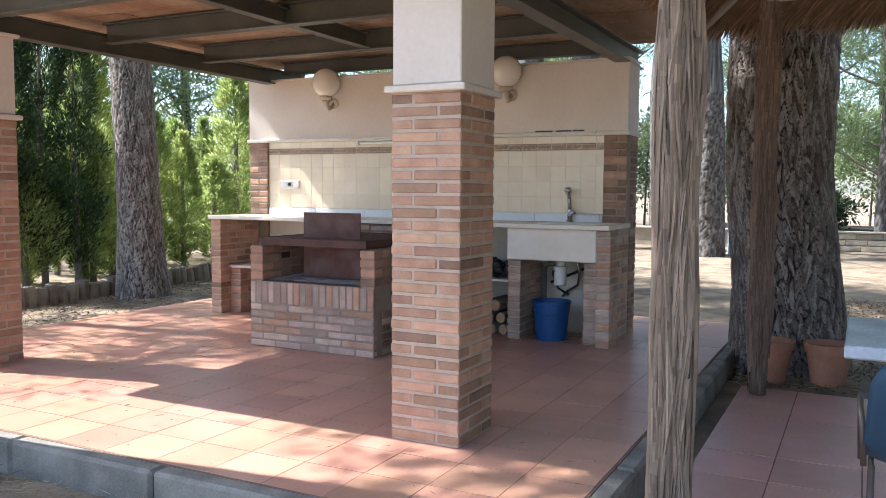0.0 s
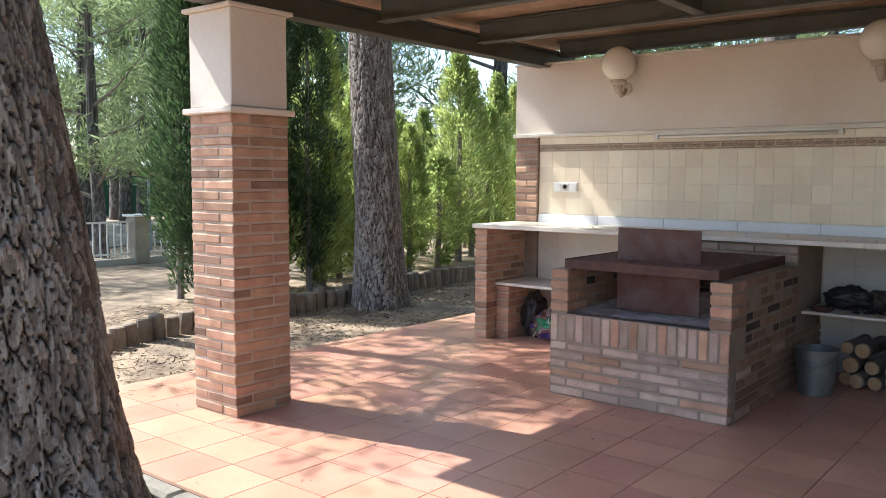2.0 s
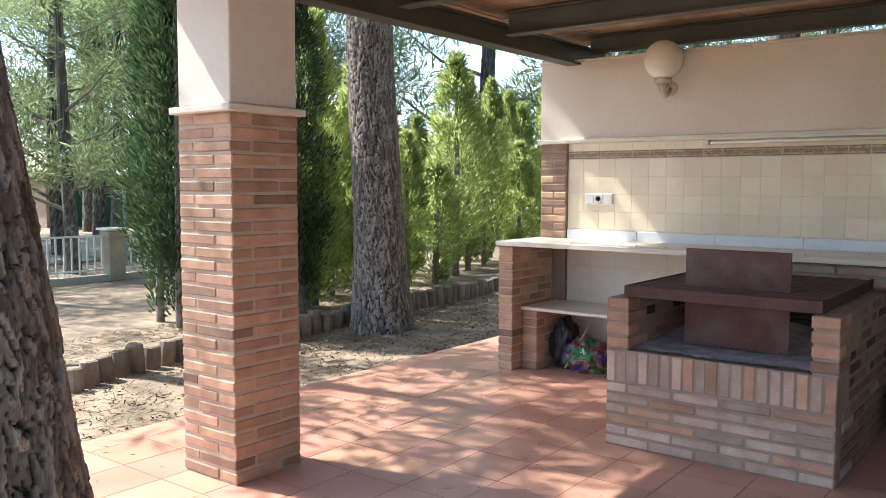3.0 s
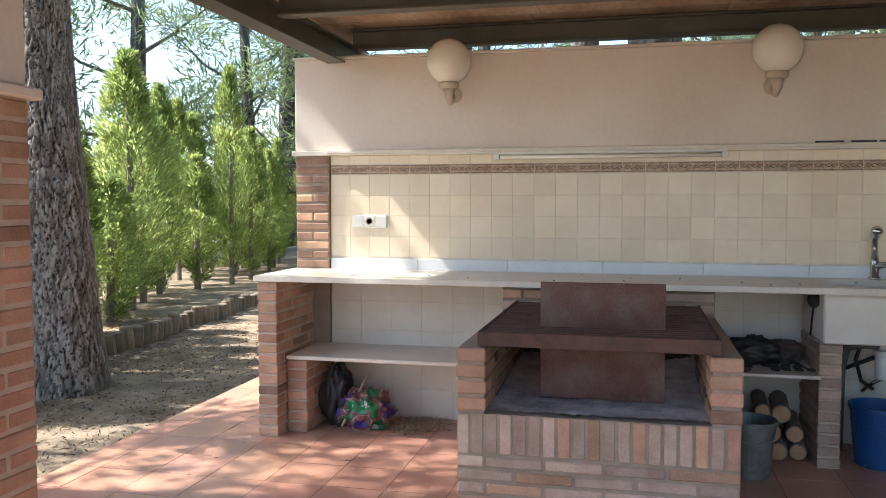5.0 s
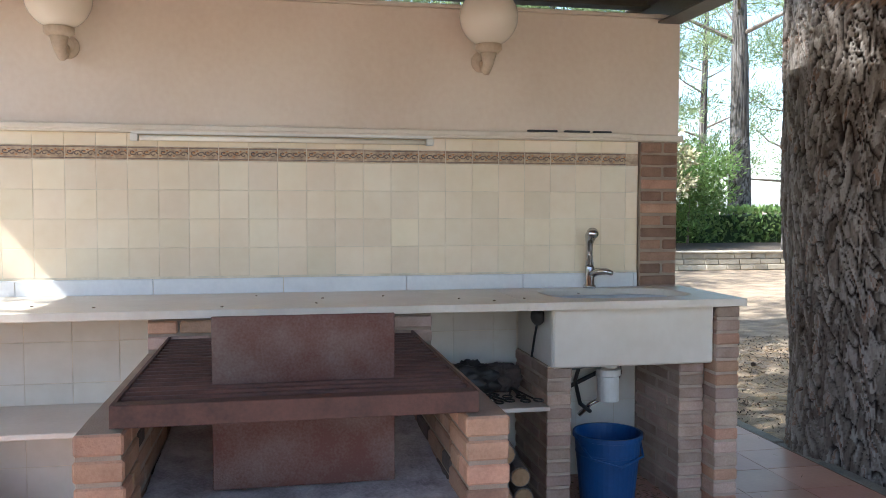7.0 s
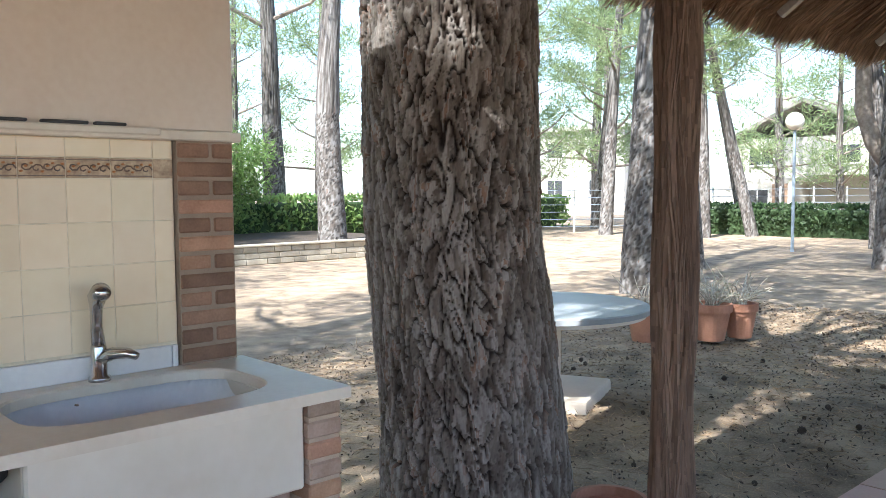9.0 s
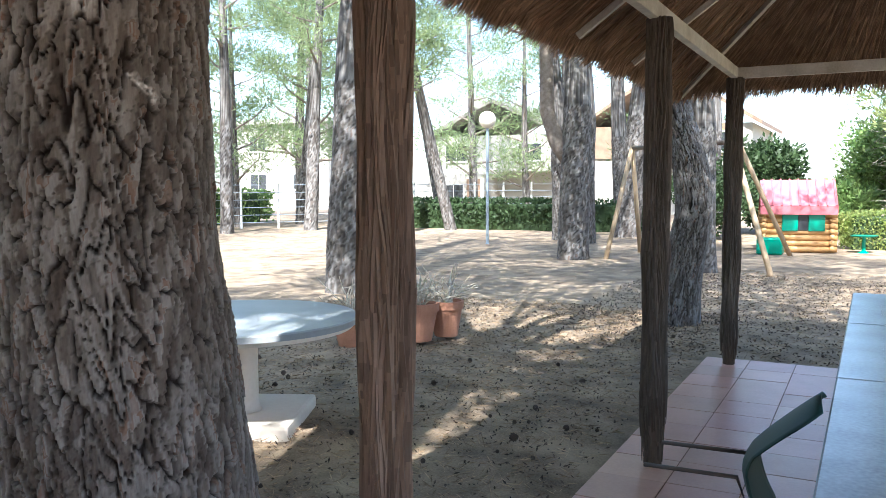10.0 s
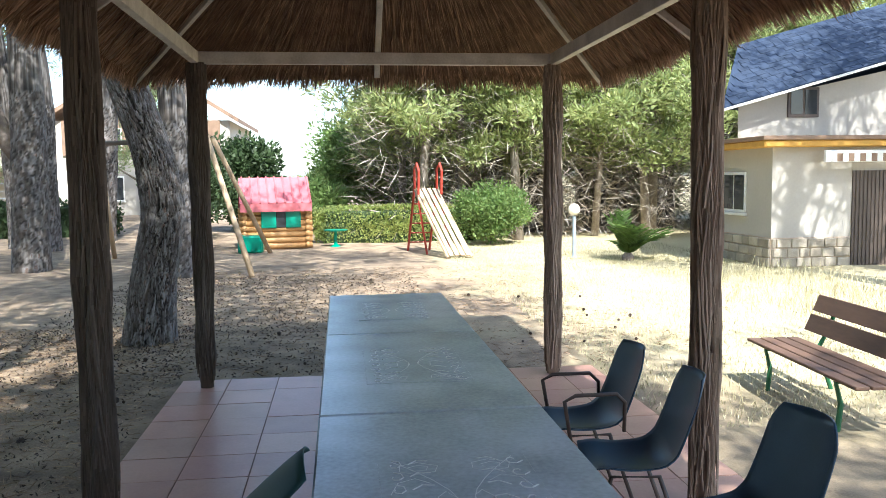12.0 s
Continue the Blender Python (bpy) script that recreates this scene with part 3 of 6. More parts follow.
part("tile_bed", box(WX0 + 0.25, WX1 - 0.22, TY - 0.0006, TY + 0.02, 0.0, 1.80), GROUT, wall)
for a0, a1 in ((WX0, WX0 + 0.25), (WX1 - 0.22, WX1)):
    part("pier_core", box(a0 + 0.005, a1 - 0.005, WY + 0.005, 8.355, 0.0, 1.80), MORTAR_DARK, wall)

# ---- roof of the kitchen ----
roof = tagged(obj("ceiling_kitchen", box(-6.27, -1.35, 3.9, 8.55, 2.69, 2.73), BOARD), "flat roof of stained boards on dark steel beams", "ceiling", kind="structure")
bm = None
r2 = random.Random(9)
y = 3.9
while y < 8.5:
    x = -6.27 - r2.random() * 0.8
    while x < -1.36:
        bm = box(max(x, -6.27) + 0.002, min(x + 1.2, -1.35) - 0.002, y + 0.003, min(y + 0.4, 8.55) - 0.003, 2.671 + r2.uniform(0, 0.006), 2.692, 0, bm)
        x += 1.2
    y += 0.4
part("boards", bm, BOARD, roof)["kind"] = "stuff"


def i_beam(parent, p, q, hgt=0.15, wid=0.11):
    """A rolled steel beam whose lower flange stands at p.z, between two points along x or y."""
    bm = None
    (x0, y0, z), (x1, y1, _) = p, q
    if abs(x1 - x0) > abs(y1 - y0):
        for b in ((-wid / 2, wid / 2, 0, 0.012), (-0.006, 0.006, 0.012, hgt - 0.012), (-wid / 2, wid / 2, hgt - 0.012, hgt)):
            bm = box(x0, x1, y0 + b[0], y0 + b[1], z + b[2], z + b[3], 0.002, bm)
    else:
        for b in ((-wid / 2, wid / 2, 0, 0.012), (-0.006, 0.006, 0.012, hgt - 0.012), (-wid / 2, wid / 2, hgt - 0.012, hgt)):
            bm = box(x0 + b[0], x0 + b[1], y0, y1, z + b[2], z + b[3], 0.002, bm)
    return part("steel_beam", bm, STEEL, parent, "dark green painted steel beam")


for x in (-5.68, -1.83):
    i_beam(roof, (x, 3.95, 2.43), (x, 8.54, 2.43), 0.16, 0.13)
for y in (4.6, 5.75, 6.9):
    i_beam(roof, (-5.60, y, 2.50), (-1.90, y, 2.50), 0.165, 0.10)
i_beam(roof, (-5.60, 8.13, 2.535), (-1.90, 8.13, 2.535), 0.135, 0.10)
i_beam(roof, (-3.75, 4.65, 2.51), (-3.75, 6.85, 2.51), 0.12, 0.09)

# ---- outdoor kitchen ----
counter = tagged(obj("worktop", box(-6.0, -2.801, 7.35, TY, 0.985, 1.02, 0.002), MARBLE), "long cream stone worktop on brick supports", "worktop")


def slab_with_hole(x0, x1, y0, y1, z0, z1, hole, half, power=3.6, n=72):
    """A slab pierced by a round-cornered opening with a softened rim."""
    bm = bmesh.new()
    rings = []
    for kind, z, grow in (("out", z0, 0), ("out", z1, 0), ("in", z1, 0.006), ("in", z1 - 0.006, 0), ("in", z0, 0)):
        ring = []
        for k in range(n):
            a = 2 * math.pi * (k + 0.5) / n
            c, s = math.cos(a), math.sin(a)
            if kind == "in":
                r = (abs(c) ** power + abs(s) ** power) ** (-1 / power)
                ring.append(bm.verts.new((hole[0] + (half[0] + grow) * r * c, hole[1] + (half[1] + grow) * r * s, z)))
            else:
                r = 1 / max(abs(c), abs(s))
                u, v = r * c, r * s
                ring.append(bm.verts.new((hole[0] + (u * (x1 - hole[0]) if u > 0 else u * (hole[0] - x0)), hole[1] + (v * (y1 - hole[1]) if v > 0 else v * (hole[1] - y0)), z)))
        rings.append(ring)
    for a, b in zip(rings, rings[1:] + rings[:1]):
        for k in range(n):
            bm.faces.new((a[k], a[(k + 1) % n], b[(k + 1) % n], b[k]))
    # square the slab's corners
    for ring in rings[:2]:
        for ex, ey in ((x0, y0), (x1, y0), (x0, y1), (x1, y1)):
            v = min(ring, key=lambda q: math.hypot(q.co.x - ex, q.co.y - ey))
            v.co.x, v.co.y = ex, ey
    bmesh.ops.recalc_face_normals(bm, faces=bm.faces[:])
    return bm


bm = slab_with_hole(-2.80, -1.735, 7.35, TY, 0.985, 1.02, (-2.25, 7.715), (0.365, 0.225))
part("sink_surround", bm, MARBLE, counter)
for x in np.arange(-5.73, -2.0, 0.62):
    part("upstand", box(float(x), min(float(x) + 0.617, -1.99), TY - 0.018, TY + 0.003, 1.02, 1.095, 0.002), WHITESTONE, counter, "white stone upstand")

sink = thing("sink", "white stoneware apron sink set under the worktop", "sink")
part("apron", box(-2.66, -1.86, 7.425, 7.45, 0.705, 0.984, 0.008), WHITETILE, sink)
for x in (-2.66, -1.885):
    part("cheek", box(x, x + 0.025, 7.45, 8.0, 0.705, 0.984, 0.004), WHITETILE, sink)


def basin(parent):
    xs = np.linspace(-2.645, -1.862, 60)
    ys = np.linspace(7.452, 7.985, 44)
    X, Y = np.meshgrid(xs, ys)
    u, v = (X + 2.25) / 0.378, (Y - 7.715) / 0.238
    d = (np.abs(u) ** 4 + np.abs(v) ** 4) ** 0.25
    Z = 0.983 - 0.17 * np.clip((1.0 - d) / 0.13, 0, 1) ** 0.75
    return grid_mesh("basin", np.stack([X, Y, Z], -1), WHITESTONE, parent)


basin(sink)

tap = thing("tap", "chrome single-lever kitchen tap", "tap", (-2.275, 7.975, 1.02))
tap.scale = (1.15, 1.15, 1.0)
part("body", lathe([(0.030, 0), (0.030, 0.012), (0.022, 0.02), (0.021, 0.11), (0.018, 0.12)], 20), CHROME, tap, smooth=True)
part("spout", tube([(0, 0, 0.07), (0.025, -0.035, 0.090), (0.052, -0.075, 0.094), (0.068, -0.098, 0.084)], [0.021, 0.020, 0.017, 0.012], 14), CHROME, tap, smooth=True)
part("lever", tube([(0, 0, 0.115), (-0.004, 0.0, 0.18), (-0.006, -0.008, 0.235), (-0.006, -0.02, 0.275), (-0.004, -0.045, 0.292), (0, -0.065, 0.285)], [0.019, 0.016, 0.017, 0.026, 0.030, 0.016], 16), CHROME, tap, smooth=True)

shelf = tagged(obj("shelf", box(-5.84, -4.44, 7.48, TY - 0.002, 0.475, 0.50, 0.004), MARBLE), "cream stone shelf under the worktop", "shelf")
shelf2 = tagged(obj("shelf", box(-3.21, -2.66, 7.46, TY - 0.002, 0.50, 0.52, 0.003), MARBLE), "stone shelf with barbecue tools on it", "shelf")

# ---- barbecue ----
BX0, BX1, BY0, BY1 = -4.435, -3.225, 6.14, 7.42
bbq = thing("barbecue", "built-in brick barbecue with a rusty grill", "barbecue")
bm = box(BX0 + 0.006, BX1 - 0.006, BY0 + 0.006, TY - 0.004, 0.0, 0.545)
part("core", bm, MORTAR_DARK, bbq)
for b in ((BX0 + 0.005, BX0 + 0.122, BY0 + 0.014, BY1, 0.545, 0.834), (BX1 - 0.122, BX1 - 0.005, BY0 + 0.014, BY1, 0.545, 0.834), (BX0 + 0.006, BX1 - 0.006, BY1, TY - 0.006, 0.545, 0.975)):
    part("wall_core", box(*b), MORTAR_DARK, bbq)
xs, ys = np.linspace(BX0 + 0.13, BX1 - 0.13, 50), np.linspace(BY0 + 0.03, BY1 - 0.03, 50)
X, Y = np.meshgrid(xs, ys)
Z = 0.553 + 0.012 * np.random.default_rng(3).random(X.shape) + 0.05 * np.clip((Y - 6.5) / 0.9, 0, 1) * np.abs(np.sin(X * 7))
grid_mesh("ash_bed", np.stack([X, Y, Z], -1), ASH, bbq)
bm = box(BX0 + 0.09, BX1 - 0.09, BY0 + 0.03, BY0 + 0.038, 0.842, 0.905, 0.002)
bm = box(BX0 + 0.09, BX1 - 0.09, BY0 + 0.03, BY0 + 0.075, 0.897, 0.905, 0.002, bm)
bm = box(BX0 + 0.09, BX0 + 0.1, BY0 + 0.03, BY1 - 0.02, 0.842, 0.905, 0, bm)
bm = box(BX1 - 0.1, BX1 - 0.09, BY0 + 0.03, BY1 - 0.02, 0.842, 0.905, 0, bm)
part("grill_frame", bm, RUST, bbq, "rusty angle-iron frame")
y = BY0 + 0.09
while y < BY1 - 0.03:
    lay("grill_bar", bbq, round(BX1 - BX0 - 0.2, 3), 0.018, 0.020, ((BX0 + BX1) / 2, y, 0.892), RUST, 0.003)
    y += 0.062
part("baffle_plate", box(-4.095, -3.53, 6.425, 6.433, 0.57, 1.11, 0.002), PLATE, bbq, "scorched upright iron plate")

# ---- lamps on the wall ----
def wall_lamp(x):
    t = thing("wall_lamp", "opal glass globe on a cream bracket", "lamp", (x, WY, 2.19), group="globe lamps on the wall")
    part("backplate", lathe([(0.055, 0), (0.055, 0.012), (0.035, 0.022)], 20), LAMPMETAL, t).matrix_basis = pose(0, 0, 0, 90)
    part("arm", tube([(0, -0.01, 0), (0, -0.05, -0.045), (0, -0.10, -0.06), (0, -0.145, -0.03), (0, -0.15, 0.03)], [0.016, 0.018, 0.022, 0.028, 0.045], 12), LAMPMETAL, t, smooth=True)
    part("collar", lathe([(0.05, 0.02), (0.066, 0.035), (0.066, 0.06), (0.05, 0.065)], 24, at=(0, -0.15, 0)), LAMPMETAL, t, smooth=True)
    part("globe", ball(0.145, (0, -0.15, 0.195), 32), OPAL, t, smooth=True)
    return t


wall_lamp(-4.855)
wall_lamp(-2.865)
tubelight = thing("tube_light", "slim white fluorescent tube under the shelf", "lamp", (-3.85, 8.0, 1.793))
part("housing", box(-0.73, 0.73, -0.02, 0.02, -0.0, 0.016, 0.003), PVC, tubelight)
part("tube", tube([(-0.69, 0, -0.018), (0.69, 0, -0.018)], 0.013, 10), OPAL, tubelight, smooth=True)
for x in (-0.715, 0.715):
    part("end_cap", box(x - 0.018, x + 0.018, -0.02, 0.02, -0.034, 0.0, 0.003), PVC, tubelight)
SLATE = mat("dark_slate", (0.06, 0.06, 0.065), (0.04, 0.04, 0.042), 8, 0.6, 0.2, 60)
for x, w in ((-2.62, 0.16), (-2.42, 0.14), (-2.26, 0.10)):
    tagged(obj("slate_chip", box(x, x + w, 7.972, 7.998, 1.839, 1.849, 0.003), SLATE), "flat dark slate lying on the mantel shelf", "slate", group="slates on the shelf")
socket = thing("socket", "white double switch and socket plate", "socket", (-5.45, TY, 1.35))
part("plate", box(-0.125, 0.125, -0.012, -0.001, -0.045, 0.045, 0.005), PVC, socket)
for x in (-0.083, 0.083):
    part("rocker", box(x - 0.037, x + 0.037, -0.016, -0.011, -0.036, 0.036, 0.003), PVC, socket)
part("outlet_frame", box(-0.037, 0.037, -0.0155, -0.011, -0.036, 0.036, 0.003), PVC, socket)
part("outlet", lathe([(0.028, 0.0), (0.028, 0.004), (0.022, 0.004), (0.019, 0.001)], 20), BEAMPAINT, socket, "grey outlet well").matrix_basis = pose(0, -0.0145, 0, 90)

# ---- thatched pavilion ----
PAV = -0.13
POSTS = [(-0.51, 3.85), (2.66, 3.865), (5.78, 3.87), (-0.525, 6.97), (2.56, 6.90), (5.78, 6.92)]
pavfloor = tagged(obj("floor_pavilion", box(-0.66, 6.02, 3.44, 7.16, -0.35, PAV - 0.003), JOINT), "pink terracotta paving under the thatch", "floor", kind="structure")


def wrapped_post(x, y, top, r, material, seed):
    t = thing("post", "round post wrapped in shaggy heather stems", "post", (x, y, PAV), group="pavilion posts")
    rng = np.random.default_rng(seed)
    part("core", tube([(0, 0, 0), (0.01, 0, top * 0.5), (0, 0.01, top)], r * 0.86, 16), material, t, smooth=True)
    n = 520
    a = rng.random(n) * 2 * np.pi
    z0 = rng.random(n) * (top - 0.15)
    L = rng.uniform(0.35, 0.9, n)
    cor = []
    for i in range(n):
        k = 7
        zz = np.linspace(z0[i], min(z0[i] + L[i], top), k)
        aa = a[i] + 0.22 * np.sin(zz * rng.uniform(3, 9) + rng.random() * 6) + rng.normal() * 0.12
        rr = r * rng.uniform(0.84, 1.10) + 0.005 * np.sin(zz * 7.3 + seed) + 0.012 * np.sin(np.linspace(0, np.pi, k)) * rng.random()
        w = rng.uniform(0.004, 0.011)
        c, s = np.cos(aa), np.sin(aa)
        p = np.stack([rr * c, rr * s, zz], -1)
        tan = np.stack([-s, c, 0 * zz], -1) * w
        ridge = np.stack([c, s, 0 * zz], -1) * w * 0.9
        for j in range(k - 1):
            cor.append([p[j] - tan[j], p[j] + ridge[j], p[j + 1] + ridge[j + 1], p[j + 1] - tan[j + 1]])
            cor.append([p[j] + ridge[j], p[j] + tan[j], p[j + 1] + tan[j + 1], p[j + 1] + ridge[j + 1]])
    quads("wrap", np.array(cor), material, t)["kind"] = "stuff"
    return t


# posts 4 and 5 stand against the light, painted into their wrap
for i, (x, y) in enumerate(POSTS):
    wrapped_post(x, y, 2.75, 0.066 if i != 0 else 0.07, ROPEBARK if i in (0, 1, 2) else ROPEMID if i == 3 else ROPEBACKLIT, 20 + i)

thatch = tagged(new("ceiling_thatch"), "hipped heather thatch on a painted frame", "thatched roof", kind="structure")
EX0, EX1, EY0, EY1, EZ = -1.15, 6.45, 3.2, 7.58, 2.52
RX0, RX1, RY, RZ = 1.3, 4.1, 5.39, 4.1


def slope_frames():
    """The four roof slopes as (eave start, eave end, ridge start, ridge end)."""
    a, b, c, d = (np.array(p, float) for p in ((EX0, EY0, EZ), (EX1, EY0, EZ), (EX1, EY1, EZ), (EX0, EY1, EZ)))
    r0, r1 = np.array((RX0, RY, RZ)), np.array((RX1, RY, RZ))
    return [(a, b, r0, r1), (b, c, r1, r1), (c, d, r1, r0), (d, a, r0, r0)]


rng = np.random.default_rng(77)
for k, (e0, e1, r0, r1) in enumerate(slope_frames()):
    U, V = np.meshgrid(np.linspace(-0.03, 1.03, 60), np.linspace(0, 1.04, 30))
    low = e0 + (e1 - e0) * U[..., None]
    high = r0 + (r1 - r0) * U[..., None]
    P = low + (high - low) * V[..., None]
    upn = np.cross(e1 - e0, (r0 + r1) / 2 - (e0 + e1) / 2)
    upn /= np.linalg.norm(upn)
    if upn[2] < 0:
        upn = -upn
    wob = rng.normal(size=U.shape) * 0.008
    grid_mesh("thatch_layer", P + upn * (0.05 + wob[..., None]), HEATHER, thatch)
    grid_mesh("thatch_top", P + upn * (0.20 + 3 * wob[..., None]), HEATHER, thatch)
    n = 7000 if k != 3 else 4000
    u, v = rng.random(n), rng.random(n) ** 1.15
    lo = e0 + (e1 - e0) * u[:, None]
    hi = r0 + (r1 - r0) * u[:, None]
    down = lo - hi
    down /= np.linalg.norm(down, axis=1, keepdims=True)
    p = lo + (hi - lo) * v[:, None] + upn * rng.uniform(0.0, 0.05, (n, 1))
    quads("thatch_stems", blades(p, down + rng.normal(size=(n, 3)) * 0.06, rng.uniform(0.25, 0.6, n) * np.clip(v * 4 + 0.2, 0.2, 1), rng.uniform(0.003, 0.006, n), rng), HEATHER, thatch)
    n = int(np.linalg.norm(e1 - e0) * 900)
    u = rng.random(n)
    lo = e0 + (e1 - e0) * u[:, None]
    hi = r0 + (r1 - r0) * u[:, None]
    down = lo - hi
    down /= np.linalg.norm(down, axis=1, keepdims=True)
    p = lo - down * 0.12 + upn * rng.uniform(0.0, 0.19, (n, 1))
    L = 0.13 + 0.05 * np.sin(u * 61) * np.sin(u * 23) + rng.uniform(0, 0.06, n)
    quads("fringe", blades(p, down + np.array((0, 0, -0.6)) + rng.normal(size=(n, 3)) * 0.12, L, rng.uniform(0.003, 0.007, n), rng), HEATHER, thatch)


def bar(name, p, q, w, hgt, material, parent, label=""):
    p, q = Vector(p), Vector(q)
    bm = box(0, (q - p).length, -w / 2, w / 2, -hgt / 2, hgt / 2, 0.003)
    d = (q - p).normalized()
    yv = Vector((0, 0, 1)).cross(d).normalized()
    m = Matrix((d, yv, d.cross(yv))).transposed().to_4x4()
    bm.transform(Matrix.Translation(p) @ m)
    return part(name, bm, material, parent, label)


BZ = 2.66
for p, q in (((-0.51, 3.87), (5.78, 3.87)), ((-0.51, 6.92), (5.78, 6.92)), ((5.78, 3.87), (5.78, 6.92)), ((-0.51, 3.87), (-0.51, 6.92))):
    bar("eave_beam", (*p, BZ), (*q, BZ), 0.06, 0.10, BEAMPAINT, thatch, "grey painted timber beam")
for ex, ey, rx in ((EX0, EY0, RX0), (EX1, EY0, RX1), (EX1, EY1, RX1), (EX0, EY1, RX0)):
    bar("hip_rafter", (ex, ey, EZ + 0.0), (rx, RY, RZ - 0.04), 0.04, 0.05, BEAMPAINT, thatch)
bar("rafter", (EX1 - 0.15, RY, EZ + 0.06), (RX1, RY, RZ - 0.05), 0.05, 0.05, BEAMPAINT, thatch)
bar("rafter", (EX0 + 0.15, RY, EZ + 0.06), (RX0, RY, RZ - 0.05), 0.05, 0.05, BEAMPAINT, thatch)
for x in (1.3, 2.7, 4.1):
    for ey, s in ((EY0, 1), (EY1, -1)):
        bar("rafter", (x, ey + 0.12 * s, EZ + 0.06), (x, RY, RZ - 0.05), 0.04, 0.045, BEAMPAINT, thatch)

# ---- long table ----
table = thing("long_table", "long grey cast-stone table with carved panels", "table")
TZ = 0.62
for k, (x0, x1) in enumerate(((0.05, 2.11), (2.125, 3.995), (4.01, 5.86))):
    part("tabletop", box(x0, x1, 4.87, 5.86, TZ - 0.06, TZ, 0.008), CONCRETE, table)
    part("pedestal", box((x0 + x1) / 2 - 0.12, (x0 + x1) / 2 + 0.12, 5.05, 5.68, PAV, TZ - 0.06, 0.02), CONCRETE, table)
    cx, cy = (x0 + x1) / 2, 5.365
    bm = None
    for a, b, c, d in ((-0.42, 0.42, -0.27, -0.262), (-0.42, 0.42, 0.262, 0.27), (-0.42, -0.412, -0.27, 0.27), (0.412, 0.42, -0.27, 0.27)):
        bm = box(cx + a, cx + b, cy + c, cy + d, TZ - 0.002, TZ + 0.0015, 0, bm)
    for s in (-1, 1):
        bm = tube([(cx - 0.40 + 0.1 * q, cy + s * (0.02 + 0.20 * abs(q - 4) ** 1.5 / 8), TZ) for q in range(9)], 0.003, 5, bm)
        for ox in (-0.32, 0.32):
            bm = tube([(cx + ox + 0.06 * math.cos(q), cy + s * 0.13 + 0.075 * math.sin(q), TZ) for q in (0, 1, 2, 3, 4, 5, 6.28)], 0.003, 5, bm)
            bm = tube([(cx + ox + 0.03 * math.cos(q), cy + s * 0.13 + 0.04 * math.sin(q), TZ) for q in (0, 1.3, 2.6, 3.9, 5.2, 6.28)], 0.003, 5, bm)
        bm = tube([(cx + 0.09 * math.cos(q), cy + s * 0.06 + 0.035 * math.sin(q), TZ) for q in (0, 1, 2, 3, 4, 5, 6.28)], 0.003, 5, bm)
        for ox in (-0.17, 0.17):
            bm = tube([(cx + ox, cy + s * 0.10, TZ), (cx + ox * 1.3, cy + s * 0.15, TZ), (cx + ox * 1.1, cy + s * 0.21, TZ), (cx + ox * 0.5, cy + s * 0.24, TZ)], 0.003, 5, bm)
        for ox in (-0.36, -0.24, -0.12, 0.0, 0.12, 0.24, 0.36):
            bm = tube([(cx + ox + (0.012 + 0.006 * q) * math.cos(0.9 * q + s), cy + s * 0.215 + (0.008 + 0.005 * q) * math.sin(0.9 * q + s), TZ + 0.002) for q in range(7)], 0.003, 5, bm)
            bm = tube([(cx + ox, cy + s * 0.165, TZ + 0.002), (cx + ox + 0.04, cy + s * 0.13, TZ + 0.002), (cx + ox + 0.03, cy + s * 0.09, TZ + 0.002)], 0.003, 5, bm)
    plaque = part("carved_panel", box(cx - 0.42, cx + 0.42, cy - 0.27, cy + 0.27, TZ - 0.01, TZ + 0.002, 0.001), CONCRETE, table, "shallow carved panel")
    part("leaf_ornament", bm, CARVED, plaque, "raised pale leaf scrolls")


def shell_chair(at, rz, material=CHAIRBLUE, arms=False, label="moulded petrol-blue plastic chair with steel tube legs"):
    t = thing("chair", label, "chair", at, rz, group="chairs round the table")
    V, U = np.meshgrid(np.linspace(0, 1, 26), np.linspace(-1, 1, 18), indexing="ij")
    s = V
    seat_y = np.where(s < 0.5, 0.22 - 0.80 * s, -0.18 - 0.17 * (s - 0.5) / 0.5)
    k = np.clip((s - 0.42) / 0.58, 0, 1)
    seat_z = 0.42 - 0.03 * np.sin(np.clip(s / 0.5, 0, 1) * np.pi) + 0.42 * k ** 1.25
    half = 0.225 - 0.03 * np.abs(s - 0.45) - 0.05 * np.clip((s - 0.86) / 0.14, 0, 1) ** 2
    X = U * half
    Y = seat_y + 0.05 * U ** 2 * (s > 0.4) * k
    Z = seat_z + 0.045 * U ** 2 * (1 - k) - 0.03 * np.clip((0.1 - s) / 0.1, 0, 1)
    top = np.stack([X, Y, Z], -1)
    ob = grid_mesh("shell", top, material, t)
    mod = ob.modifiers.new("thick", "SOLIDIFY")
    mod.thickness = 0.008
    for sx in (-0.19, 0.19):
        part("leg", tube([(sx, 0.20, 0.0), (sx, 0.12, 0.40), (sx, -0.10, 0.40), (sx, -0.24, 0.0)], 0.011, 8), BROWNMETAL, t, "dark steel tube", smooth=True)
        if arms:
            part("armrest", tube([(sx * 1.2, 0.12, 0.36), (sx * 1.25, 0.16, 0.60), (sx * 1.25, 0.10, 0.63), (sx * 1.25, -0.12, 0.63), (sx * 1.2, -0.17, 0.58), (sx * 1.15, -0.17, 0.42)], 0.011, 8), BROWNMETAL, t, "bent steel tube", smooth=True)
    return t


